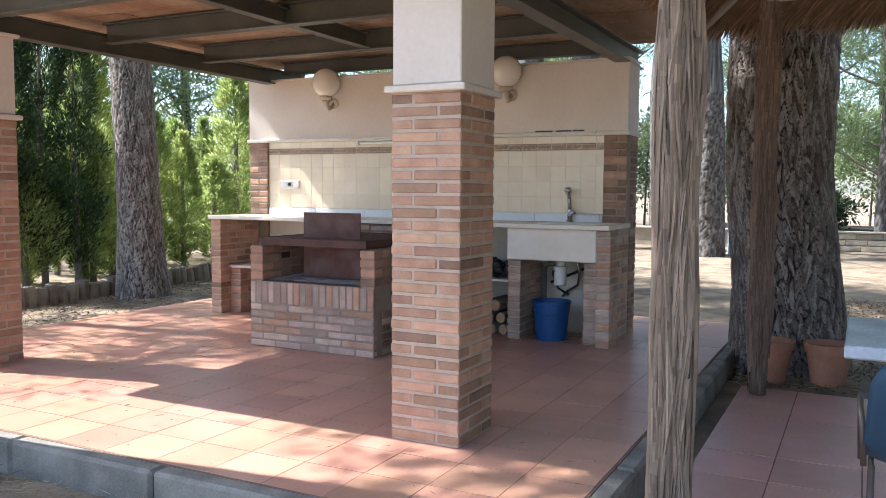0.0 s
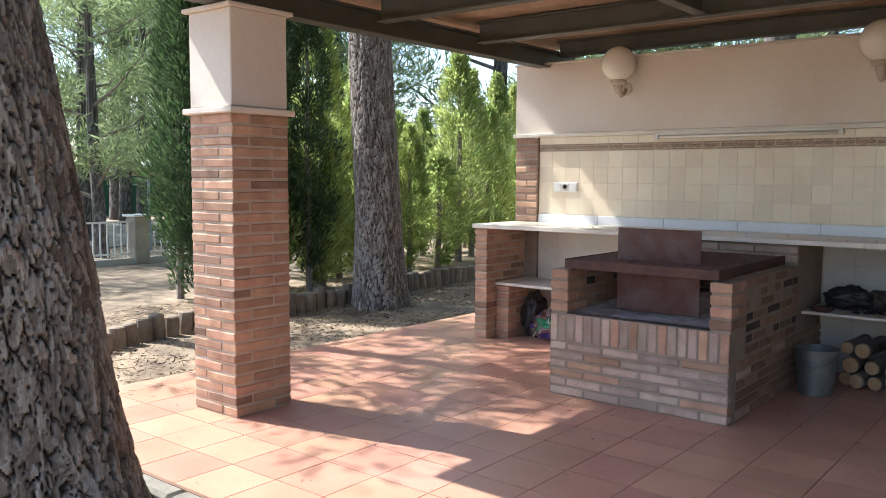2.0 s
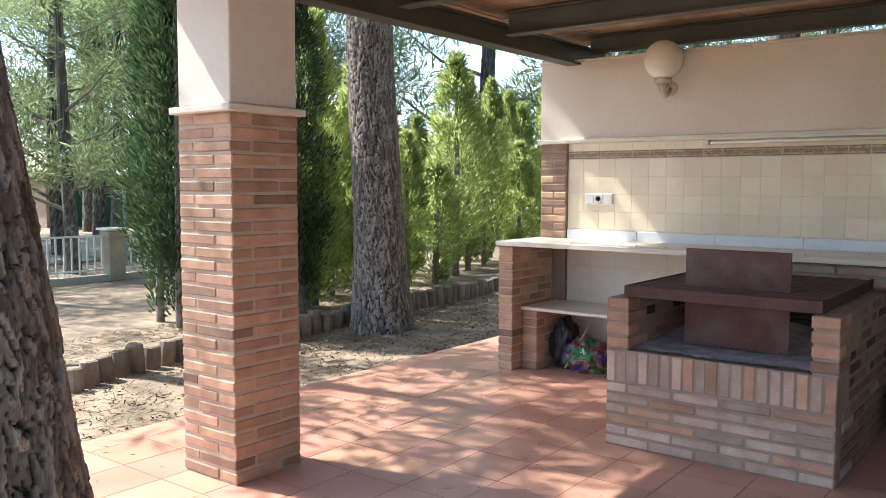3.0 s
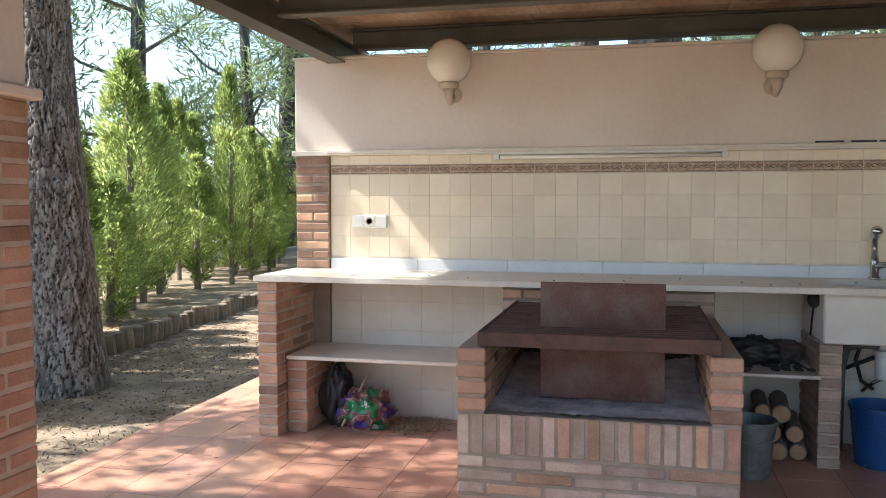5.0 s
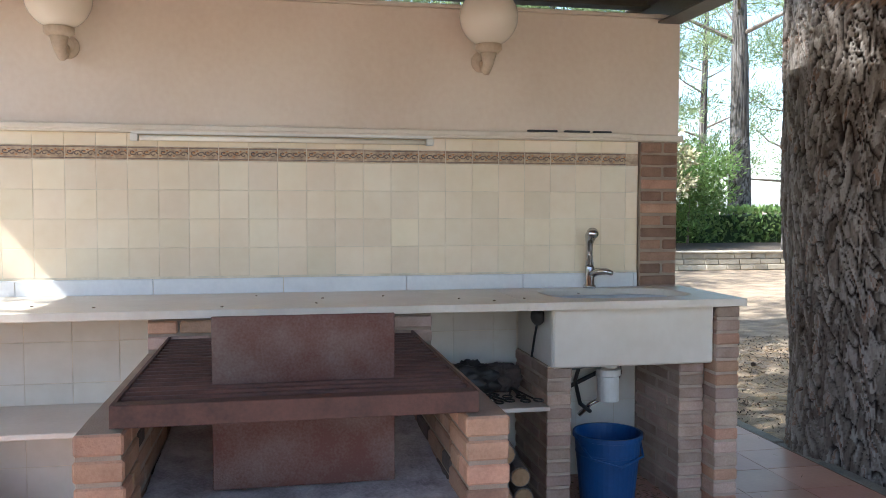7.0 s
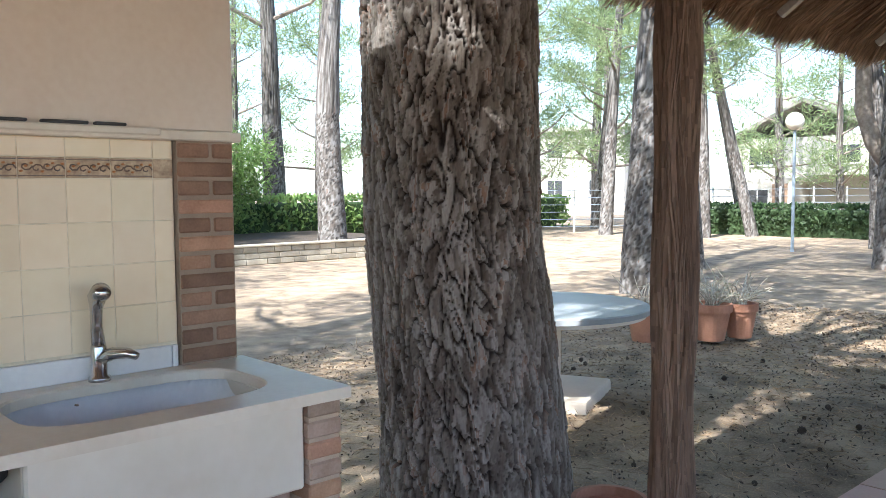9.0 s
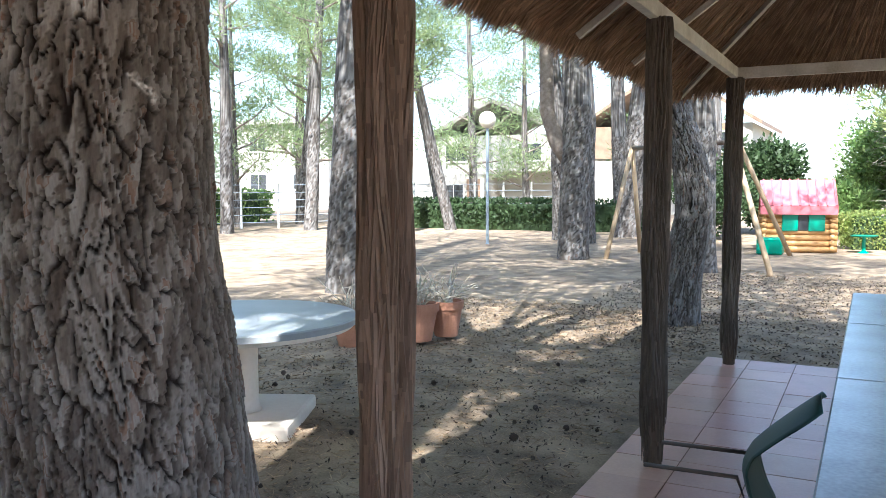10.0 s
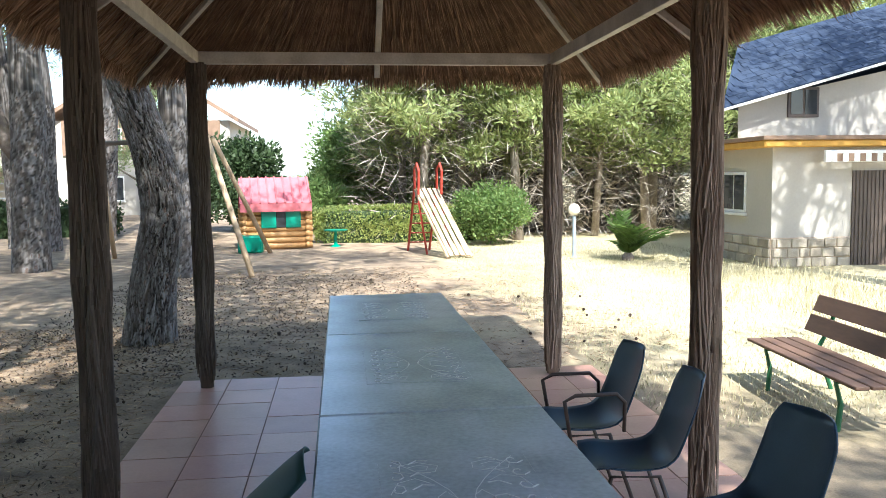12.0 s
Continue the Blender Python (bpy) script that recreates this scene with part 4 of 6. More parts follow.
shell_chair((2.93, 4.45, PAV), 0, arms=True)
shell_chair((2.30, 4.40, PAV), -8)
shell_chair((1.52, 4.24, PAV), 5)
shell_chair((0.36, 4.34, PAV), 0, arms=True)
tipped = shell_chair((1.5, 6.57, PAV + 0.19), 180, CHAIRGREEN, label="dark green plastic chair tipped against the table")
tipped.matrix_basis = pose(1.5, 6.57, PAV + 0.19, 0, 0, 180) @ pose(0, 0, 0, -70)

# ---- round table ----
rt = thing("round_table", "round terrazzo garden table on a white pedestal", "table", (2.12, 9.85, G + 0.05))
part("tabletop", lathe([(0.85, 0.70), (0.875, 0.705), (0.875, 0.745), (0.862, 0.755)], 64), TERRAZZO, rt)
part("rim", lathe([(0.80, 0.665), (0.835, 0.67), (0.84, 0.702), (0.80, 0.702)], 64), PLASTER, rt, "white painted underside")
part("pedestal", lathe([(0.15, 0.05), (0.13, 0.1), (0.13, 0.64)], 24), PLASTER, rt, "white painted column", smooth=True)
part("base", box(-0.42, 0.50, -0.46, 0.40, -0.12, 0.05, 0.03, seg=2), PLASTER, rt, "rough whitened concrete footing").matrix_basis = pose(0, 0, 0, 0, 0, 24)

# ---- great trunks ----
# out-of-view crowns are widened to shade the grove; the first leans west too
pine("massive pine with deeply furrowed brown bark", [(-0.40, 8.12, -0.3, 0.47), (-0.44, 8.14, 0.5, 0.43), (-0.54, 8.16, 1.5, 0.415), (-0.54, 8.18, 3.2, 0.41), (-1.2, 7.9, 6.5, 0.32), (-2.4, 7.5, 10.6, 0.2)], BARK, (6.0, 10.5, 6.2, 36, 1.15), 3, 360, 640, (0.060, 0.17), 0.042, flare=0.08, per=170, needle=(0.30, 0.030))
pine("thick pine trunk leaning beside the kerb", [(-4.98, 3.03, -0.3, 0.42), (-5.05, 2.95, 0.6, 0.37), (-5.2, 2.75, 2.5, 0.33), (-5.8, 2.2, 9.0, 0.2)], BARK, (6.5, 10.0, 4.6, 18, 0.9), 5, 300, 560, (0.052, 0.16), 0.038, per=150, needle=(0.30, 0.026))
pine("slender pine with grey-brown bark", [(-8.42, 8.72, -0.3, 0.33), (-8.5, 8.76, 1.0, 0.28), (-8.75, 8.9, 3.0, 0.25), (-9.2, 9.2, 9.0, 0.16)], BARK, (6.5, 10.0, 4.6, 18, 0.9), 8, 170, 380, (0.056, 0.18), 0.032, per=160, needle=(0.30, 0.026))
pine("leaning pine, grey bark darkened for its backlit shade", [(7.98, 7.90, -0.3, 0.28), (7.98, 7.82, 0.5, 0.235), (8.0, 7.68, 1.3, 0.225), (8.0, 7.76, 1.9, 0.22), (8.0, 8.08, 2.9, 0.21), (7.7, 8.6, 9.0, 0.17)], BARK_GREY, (6.0, 10.0, 6.4, 30, 1.1), 11, 200, 420, (0.06, 0.19), 0.038, per=160, flare=0.12, needle=(0.30, 0.028))

# ---- planting beyond the kitchen ----
def cypress(label, seed, hgt, r, material, n=9500):
    """A columnar cypress: trunk, and a feathery crown of upright sprays."""
    t = thing("cypress", label, "tree", group="cypress screen")
    rng = np.random.default_rng(seed)
    part("trunk", tube([(0, 0, 0), (0.02, 0, hgt * 0.5), (0, 0, hgt * 0.92)], [0.06, 0.04, 0.012], 8), LIMBBARK, t)
    m = 150
    z = rng.random(m) ** 0.8
    prof = np.interp(z, [0, 0.12, 0.4, 0.75, 1.0], [0.22, 0.62, 1.0, 0.6, 0.08])
    a = rng.random(m) * 2 * np.pi
    rr = r * prof * rng.uniform(0.35, 1.0, m)
    cs = np.stack([rr * np.cos(a), rr * np.sin(a), 0.12 + z * (hgt - 0.2)], -1)
    rs = r * (0.12 + 0.16 * prof) * rng.uniform(0.6, 1.3, m)
    base, way = cloud(cs, rs, n // m, rng, 1.7)
    out = base * np.array((1, 1, 0))
    out /= np.linalg.norm(out, axis=1, keepdims=True) + 1e-6
    way = way * 0.5 + out * 0.7 + np.array((0, 0, 1.0)) + rng.normal(size=way.shape) * 0.25
    quads("crown", blades(base, way, rng.uniform(0.05, 0.13, len(base)), rng.uniform(0.007, 0.016, len(base)), rng), material, t)
    return t


kinds = [cypress("tall feathery green cypress in a screen", 41, 3.9, 0.52, CYPRESS), cypress("narrow yellow-green cypress in a screen", 42, 3.5, 0.42, CYPRESS), cypress("bushy green cypress in a screen", 43, 2.9, 0.6, CYPRESS)]
# these stand in shade, which is put into the crown's dark green
shade = [cypress("cypress in a screen with shade put into its foliage", 44, 4.2, 0.6, DARKGREEN)]
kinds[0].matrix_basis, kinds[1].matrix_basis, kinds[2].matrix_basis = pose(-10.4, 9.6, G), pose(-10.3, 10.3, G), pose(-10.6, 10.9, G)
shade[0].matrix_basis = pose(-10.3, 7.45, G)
r3 = random.Random(12)
for i in range(32):
    y = 8.4 + 0.52 * i
    x = -10.3 - 0.085 * i + r3.uniform(-0.4, 0.4) - (1.0 if i % 2 else 0)
    k = r3.choice(kinds)
    c = copy_thing(k, pose(x, y, G, 0, 0, r3.uniform(0, 360)))
    c.scale = [r3.uniform(0.8, 1.15)] * 2 + [r3.uniform(0.62, 1.0) * (1.15 if i > 8 else 0.9)]
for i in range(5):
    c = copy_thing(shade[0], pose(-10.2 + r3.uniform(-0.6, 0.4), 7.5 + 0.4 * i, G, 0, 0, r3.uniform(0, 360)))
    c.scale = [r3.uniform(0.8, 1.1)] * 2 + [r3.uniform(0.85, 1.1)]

# low edging of upright logs and stones along the bed
edging = thing("log_edging", "low edging of upright weathered logs", "edging")
for i in range(70):
    y = 5.2 + 0.165 * i
    x = -8.82 - 0.10 * max(0, y - 7.5) + 0.03 * math.sin(3 * y)
    if y < 6.6:
        x += 0.25 * (6.6 - y)
    h = r3.uniform(0.18, 0.27)
    bm = lathe([(0.072, -0.1), (0.078, h * 0.5), (0.072, h - 0.012), (0.055, h)], 9)
    ob = part("log", bm, LOGWOOD, edging)
    ob.matrix_basis = pose(x, y, G, r3.uniform(-7, 7), r3.uniform(-7, 7), r3.uniform(0, 180))

# garden wall and fence farther out on that side
farwall = tagged(obj("wall_boundary", box(-15.2, -15.0, -20, 40, G - 0.1, -0.03), WHITEWALL), "low cream boundary wall with a white fence", "wall", kind="structure")
fence = thing("fence", "white painted metal railing on the low wall", "fence")
for z in (0.04, 0.60):
    part("rail", box(-15.12, -15.08, -4, 26, z, z + 0.03), WHITEPAINT, fence)
for i in range(230):
    lay("bar", fence, 0.022, 0.022, 0.62, (-15.1, -3.95 + 0.13 * i, 0.31), WHITEPAINT, 0)
for i in range(11):
    p = part("fence_post", box(-15.25, -14.95, -5.65 + 3 * i, -5.35 + 3 * i, G, 0.70, 0.02), STONE if i % 2 else WHITEWALL, fence, "rendered masonry post")
    part("cap", box(-15.29, -14.91, -5.69 + 3 * i, -5.31 + 3 * i, 0.70, 0.74, 0.01), WHITEPAINT, p)

# street, and a low outbuilding with a green door beyond it
tagged(obj("road_lane", box(-27.5, -18.5, -20, 40, G - 0.2, G + 0.03), KERB), "pale worn lane beyond the fence", "road", kind="structure")
shed = thing("outbuilding", "low outbuilding with a green roller door", "building")
part("wall", box(-36, -32, 17.0, 23.5, G - 0.1, 1.75), BRICK_GREY, shed, "brown brick walling")
part("roof", box(-36.3, -31.7, 16.7, 23.8, 1.75, 1.95), ROOFRED, shed)
door = part("roller_door", box(-32.0, -31.97, 17.4, 20.4, G, 1.4), TEALDARK, shed, "green slatted roller door")
for i in range(10):
    part("slat", box(-31.97, -31.94, 17.4, 20.4, G + 0.02 + 0.152 * i, G + 0.14 + 0.152 * i, 0.004), TEALDARK, door)
lamp_post = thing("street_lamp", "slim grey street lamp with a white head", "lamp", (-17.0, 10.9, G))
part("pole", lathe([(0.05, 0), (0.035, 0.1), (0.03, 1.75)], 10), GALV, lamp_post)
part("head", lathe([(0.05, 1.72), (0.17, 1.78), (0.12, 1.86), (0.03, 1.90)], 14), WHITEPAINT, lamp_post)


# ---- pines round the place ----
def wood_pine(seed, hgt, r, label, first=0.45, reach=2.6, count=12, tuft=0.7, per=85, material=BARK_GREY, bl=(0.28, 0.017)):
    rng = random.Random(seed)
    path = [(0, 0, -0.3, r * 1.15), (rng.uniform(-0.15, 0.15), rng.uniform(-0.15, 0.15), hgt * 0.35, r * 0.9), (rng.uniform(-0.5, 0.5), rng.uniform(-0.5, 0.5), hgt, r * 0.35)]
    return pine(label, path, material, (hgt * first, hgt, reach, count, tuft), seed, 56 if r > 0.3 else 30, 120 if r > 0.3 else 66, (0.09, 0.26), 0.025, "pines in the grove", bl, per, 0.2)


tall = [wood_pine(101, 11.5, 0.33, "tall pine with a high open crown", 0.55, 3.4, 14, 0.75), wood_pine(102, 10.5, 0.20, "slim pine with a sparse crown", 0.5, 2.2, 11, 0.6), wood_pine(103, 9.0, 0.16, "young pine feathered with light needles", 0.12, 2.3, 17, 0.75)]
tall[0].matrix_basis, tall[1].matrix_basis, tall[2].matrix_basis = pose(16.2, 12.0, G), pose(24.0, 21.0, G), pose(-25.0, 7.6, G)
spots = [  # kind, x, y, scale, lean
    (0, 8.8, 13.4, 0.95, 2), (0, 21.2, 13.4, 1.05, -3), (0, 24.4, 12.9, 1.1, 4), (0, 22.4, 14.4, 0.9, -6), (0, 14.4, 8.75, 0.8, 2), (0, 10.4, 24.8, 1.1, -3),
    (1, 26.0, 20.2, 1.0, 14), (1, 20.5, 26.5, 1.1, 2), (1, 23.5, 25.0, 1.2, -2), (1, 17.0, 28.0, 1.1, 3), (1, 27.5, 28.5, 1.1, -4), (1, 31.0, 17.5, 1.1, 3), (0, 30.0, 14.5, 1.0, -4), (0, 34.0, 12.0, 1.1, 2),
    (2, -25.5, 4.4, 1.0, 0), (2, -26.3, 9.8, 1.1, 0), (0, -30.0, 13.0, 1.1, 2), (2, -25.9, 15.5, 1.1, 0), (2, -27.0, 20.0, 1.2, 0), (2, -24.0, 25.5, 1.3, 0), (2, -13.0, 29.5, 1.3, 0), (0, -27.5, 26.0, 1.2, 0), (2, -28.0, 1.0, 1.2, 0), (2, -18.5, 6.0, 0.9, 0), (2, -18.8, 3.0, 0.9, 0), (2, -24.6, 18.0, 1.3, 0), (2, -23.5, 22.5, 1.35, 0), (2, -15.5, 26.5, 1.3, 0), (2, -10.5, 31.0, 1.35, 0), (2, -29.0, 17.0, 1.5, 0), (2, -28.5, 7.0, 1.3, 0), (0, -16.0, 31.0, 1.4, 0), (2, -30.0, 12.0, 1.5, 0),
    # the first three are unseen pines, added to shade the house front
    (0, 8.0, -5.3, 0.9, 0), (0, 7.0, -3.9, 0.95, 0), (0, 9.2, -7.0, 0.9, 0), (1, 22.8, 1.2, 1.0, 2), (1, 24.6, -0.5, 1.0, -3), (2, 27.5, -1.8, 1.2, 0), (1, 26.0, -3.0, 1.1, 2), (2, 28.0, 0.5, 1.1, -2), (2, 24.5, -4.5, 1.1, 0), (2, 32.0, -2.5, 1.2, 2), (2, 31.0, -5.5, 1.3, 0), (2, 33.0, 0.0, 1.4, 0), (2, 25.8, -7.0, 1.1, 3), (1, 25.5, 1.9, 1.1, 5), (2, 25.0, -2.2, 0.9, 0), (2, 26.8, 0.6, 0.9, 0), (2, 23.6, -6.2, 1.0, 0), (2, 27.2, -4.2, 1.0, 0), (1, 23.5, -2.6, 0.9, 4), (2, 29.8, -8.5, 1.2, 0), (2, 26.4, -1.2, 1.45, 0), (2, 27.6, 1.3, 1.4, 0), (2, 25.4, -5.2, 1.4, 0), (1, 29.5, -3.8, 1.2, -4), (2, 28.5, -6.5, 1.2, 0), 
    (2, 5.5, 31.0, 1.1, 0), (2, -24.5, 21.5, 1.3, 0), (2, -20.5, 28.0, 1.8, 0), (2, -27.0, 23.0, 1.9, 0), (2, -16.0, 34.0, 1.8, 0), (2, 8.5, 33.0, 1.2, 0), (0, 2.0, 29.0, 1.1, 0), (2, -1.5, 27.0, 1.1, 0), (0, -5.0, 25.0, 1.2, 2), (2, -8.0, 27.0, 1.2, 0), (0, 13.5, 33.0, 1.2, 0), (0, -7.5, 21.0, 1.1, 2), (0, -3.0, 20.0, 1.0, -2), (2, 0.5, 24.0, 1.0, 0),
    # the first is hidden behind the kitchen wall, added to shade the grove
    (0, -3.4, 12.6, 1.0, -2), (0, 13.3, 15.2, 0.95, 3), (2, 24.0, 29.0, 1.0, 0), (2, 33.5, 20.0, 1.0, 0), (2, 37.5, 14.5, 1.1, 0), (1, 29.0, 22.0, 1.1, -8), 
]
# the feathery wood that closes the view beyond the villas, the bed and the lane
for k in range(8):
    spots.append((2, 9.0 + 4.3 * k + r3.uniform(-1, 1), 46.0 - 2.4 * k + r3.uniform(-4, 4), r3.uniform(1.1, 1.7), r3.uniform(-3, 3)))
for k in range(6):
    spots.append((2, -5.0 + 3.0 * k + r3.uniform(-0.6, 0.6), r3.uniform(33, 43), r3.uniform(0.8, 1.5), 0))
for k, x, y, s, lean in spots:
    c = copy_thing(tall[k], pose(x, y, G, lean * 0.6, lean, r3.uniform(0, 360)))
    c.scale = [s, s, s]


# one of the tall pines forks at head height
part("fork_stem", tube([(0, 0.05, 2.2), (0, 0.42, 2.75), (-0.02, 0.66, 3.5), (0.02, 0.70, 5.0), (-0.1, 0.9, 8.5)], [0.19, 0.19, 0.175, 0.16, 0.07], 16), LIMBBARK, tall[0], "smooth grey forked stem", smooth=True)

# a pine added west of the platform to dapple its paving, and young ones beyond the fence
near = wood_pine(104, 8.4, 0.13, "light green pine added to dapple the paving", 0.50, 1.7, 14, 0.5, 75, BARK_GREY, (0.26, 0.020))
near.matrix_basis = pose(-11.2, 5.0, G, 0, 0, 40)
for x, y, q in ((-16.7, 9.7, 0.72), (-18.0, 12.2, 0.8), (-21.5, 13.4, 0.85), (-20.5, 11.4, 0.8), (-23.5, 15.6, 0.9)):
    c = copy_thing(tall[2], pose(x, y, G, 0, 0, r3.uniform(0, 360)))
    c.scale = [q, q, q]


# ---- the wood behind the lawn: bare grey stems and twigs under light crowns ----
def thicket_pine(label, seed, hgt, r):
    t = thing("pine_tree", label, "tree", group="pines behind the lawn")
    rng = np.random.default_rng(seed)
    path = [(0, 0, -0.3, r * 1.2), (rng.uniform(-0.2, 0.2), rng.uniform(-0.2, 0.2), hgt * 0.4, r * 0.85), (rng.uniform(-0.6, 0.6), rng.uniform(-0.6, 0.6), hgt, r * 0.3)]
    part("trunk", tube([p[:3] for p in path], [p[3] for p in path], 8), PALETRUNK, t, smooth=True)
    ends = limbs(t, path, 20, hgt * 0.30, hgt * 0.98, 2.0, PALETRUNK, seed, 0.35)
    cs, rs = [], []
    for e, L in ends:
        for k in range(2):
            cs.append(np.array(e) + rng.normal(size=3) * 0.22 * L * np.array((1, 1, 0.5)))
            rs.append(rng.uniform(0.35, 0.75))
    foliage("crown", cs, rs, 150, 0.22, 0.032, SUNLITNEEDLE, t, seed, 0.55, 0.5)
    n = 900
    z = rng.uniform(0.2, hgt * 0.75, n)
    a = rng.random(n) * 2 * np.pi
    q = rng.random(n) ** 0.7 * 1.7
    base = np.stack([q * np.cos(a), q * np.sin(a), z], -1)
    way = np.stack([np.cos(a), np.sin(a), rng.normal(size=n) * 0.5], -1) + rng.normal(size=(n, 3)) * 0.4
    quads("twig_mass", blades(base, way, rng.uniform(0.4, 1.0, n), rng.uniform(0.006, 0.014, n), rng), TWIG, t)["kind"] = "stuff"
    return t


stems = [thicket_pine("slim pale-stemmed pine with light tufts", 201, 8.2, 0.13), thicket_pine("thin pine over grey dead twigs", 202, 7.0, 0.10)]
stems[0].matrix_basis, stems[1].matrix_basis = pose(21.6, 0.75, G, 1, 3, 20), pose(22.4, -1.7, G, -2, -3, 80)
for k in range(46):
    q = k / 45
    x = 23.0 + 4.2 * (k % 4) / 3 * 2 + r3.uniform(-0.8, 0.8)
    y = 3.4 - 14.5 * q + r3.uniform(-0.8, 0.8)
    c = copy_thing(stems[k % 2], pose(x, y, G, r3.uniform(-3, 3), r3.uniform(-3, 3), r3.uniform(0, 360)))
    c.scale = [r3.uniform(0.85, 1.15)] * 2 + [r3.uniform(0.8, 1.1)]


# ---- shrubs, hedges ----
def shrub(name, label, at, r, hgt, material, seed, n=60, per=90, leaf=(0.10, 0.03)):
    t = thing(name, label, "bush", at)
    rng = np.random.default_rng(seed)
    d = rng.normal(size=(n, 3))
    d /= np.linalg.norm(d, axis=1, keepdims=True)
    d *= rng.uniform(0.3, 1.0, (n, 1))
    cs = d * np.array((r, r, hgt / 2)) * 0.8 + np.array((0, 0, hgt / 2))
    part("woody_base", tube([(0, 0, -0.05), (0.05, 0.02, hgt * 0.4), (0.1, 0.1, hgt * 0.7)], [0.05, 0.03, 0.01], 6), LIMBBARK, t)
    foliage("leaves", cs, rng.uniform(0.18, 0.34, n) * r, per, leaf[0], leaf[1], material, t, seed)
    return t


shrub("bush", "rounded light green shrub on the lawn", (20.2, 1.80, G), 1.2, 1.75, BUSH, 61, 130, 120, (0.085, 0.028))
shrub("bush", "pale silvery tree-like shrub behind the bed", (3.2, 26.5, 0.2), 2.2, 5.5, BUSH, 62, 110, 130, (0.16, 0.05))
shrub("bush", "silvery olive-like tree in the raised bed", (6.6, 27.5, 0.2), 2.0, 5.0, DRYGRASS, 63, 90, 130, (0.14, 0.04))
shrub("bush", "dark dense evergreen bush", (28.2, 9.2, G), 1.8, 3.7, DARKGREEN, 64, 90, 120, (0.2, 0.06))
shrub("bush", "broad green tree crown behind the slide", (31.0, 4.6, G), 2.6, 4.7, BUSH, 65, 300, 120, (0.17, 0.05))
for k, (x, y, r, h) in enumerate(((28.5, 1.6, 2.2, 3.0), (28.5, -5.0, 2.4, 2.4), (26.5, 6.8, 1.5, 2.0))):
    shrub("bush", "tangled undergrowth at the edge of the wood", (x, y, G), r, h, NEEDLE if k % 2 else BUSH, 160 + k, 60, 120, (0.22, 0.04))
shrub("bush", "tall pale green tree beside the wood", (30.5, 2.2, G), 2.2, 5.6, NEEDLE, 67, 260, 110, (0.18, 0.045))
shrub("bush", "leafy grey-green bush behind the playhouse", (24.5, 10.4, G), 1.6, 3.0, DARKGREEN, 66, 60, 90, (0.14, 0.04))


for k, (x, y, r, h, m) in enumerate(((-3.5, 31, 2.4, 4.5, BUSH), (0.3, 34, 2.8, 5.0, NEEDLE), (2.0, 30, 1.6, 1.7, DARKGREEN), (9.5, 29.5, 2.0, 4.2, BUSH), (-7.5, 33, 2.6, 5.0, NEEDLE), (-1.2, 27, 1.3, 1.5, DARKGREEN))):
    shrub("bush", "feathery green garden tree" if h > 2 else "dark rounded evergreen shrub", (x, y, 0.0), r, h, m, 260 + k, 90, 70, (0.17, 0.035))


def hedge(label, x0, x1, y0, y1, hgt, material, seed, dens=900, leaf=(0.09, 0.028)):
    t = thing("hedge", label, "hedge")
    rng = np.random.default_rng(seed)
    # a plain dark green box fills the hedge behind its leaves
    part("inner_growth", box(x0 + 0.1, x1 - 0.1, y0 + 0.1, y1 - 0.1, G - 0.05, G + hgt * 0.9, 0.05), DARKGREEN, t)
    n = int(dens * ((x1 - x0) * (y1 - y0) + ((x1 - x0) + (y1 - y0)) * 2 * hgt))
    p = rng.random((n, 3)) * np.array((x1 - x0, y1 - y0, hgt)) + np.array((x0, y0, G))
    c = np.array(((x0 + x1) / 2, (y0 + y1) / 2, G + hgt / 2))
    q = (p - c) / np.array(((x1 - x0) / 2, (y1 - y0) / 2, hgt / 2))
    ax = np.argmax(np.abs(q), axis=1)
    push = np.sign(q[np.arange(n), ax])
    q[np.arange(n), ax] = push * rng.uniform(0.85, 1.08, n)
    p = c + q * np.array(((x1 - x0) / 2, (y1 - y0) / 2, hgt / 2))
    quads("leaves", blades(p, rng.normal(size=(n, 3)) + np.array((0, 0, 0.8)), rng.uniform(0.6, 1.3, n) * leaf[0], rng.uniform(0.6, 1.3, n) * leaf[1], rng), material, t)
    return t


hedge("clipped bright green hedge beyond the playhouse", 21.6, 22.4, 1.6, 6.3, 0.98, CYPRESS, 71, 1500, (0.08, 0.024))
hedge("low dark green hedge before the villa", 26.5, 27.6, 13.5, 25.0, 1.1, DARKGREEN, 72, 220, (0.17, 0.055))
hedge("green hedge by the boundary fence", 6, 28, 31, 32, 1.5, BUSH, 73, 120, (0.22, 0.07))

# ---- raised bed with its stone wall ----
bed = thing("raised_bed", "raised planting bed behind a low stone wall", "raised bed")
part("soil", box(-6.0, 13.5, 23.3, 30.5, G - 0.1, 0.22), SOIL, bed)
gw = part("retaining_wall", box(-6.0, 8.1, 23.12, 23.3, G - 0.1, 0.30), STONE, bed, "low wall of pale stone blocks")
gw2 = part("retaining_wall", box(8.1, 13.6, 23.12, 23.3, G - 0.1, 0.30), STONE, bed)
part("capstone", box(-6.0, 13.6, 23.05, 23.38, 0.30, 0.35, 0.01), STONE, bed)
for r in range(3):
    x = -1.0 + (r % 2) * 0.25
    while x < 13.3:
        w = r3.choice((0.38, 0.48, 0.58))
        lay("stone", gw if x < 8 else gw2, w - 0.015, 0.06, 0.13, (x + w / 2, 23.115, G + 0.08 + 0.145 * r), STONE, 0.01)
        x += w

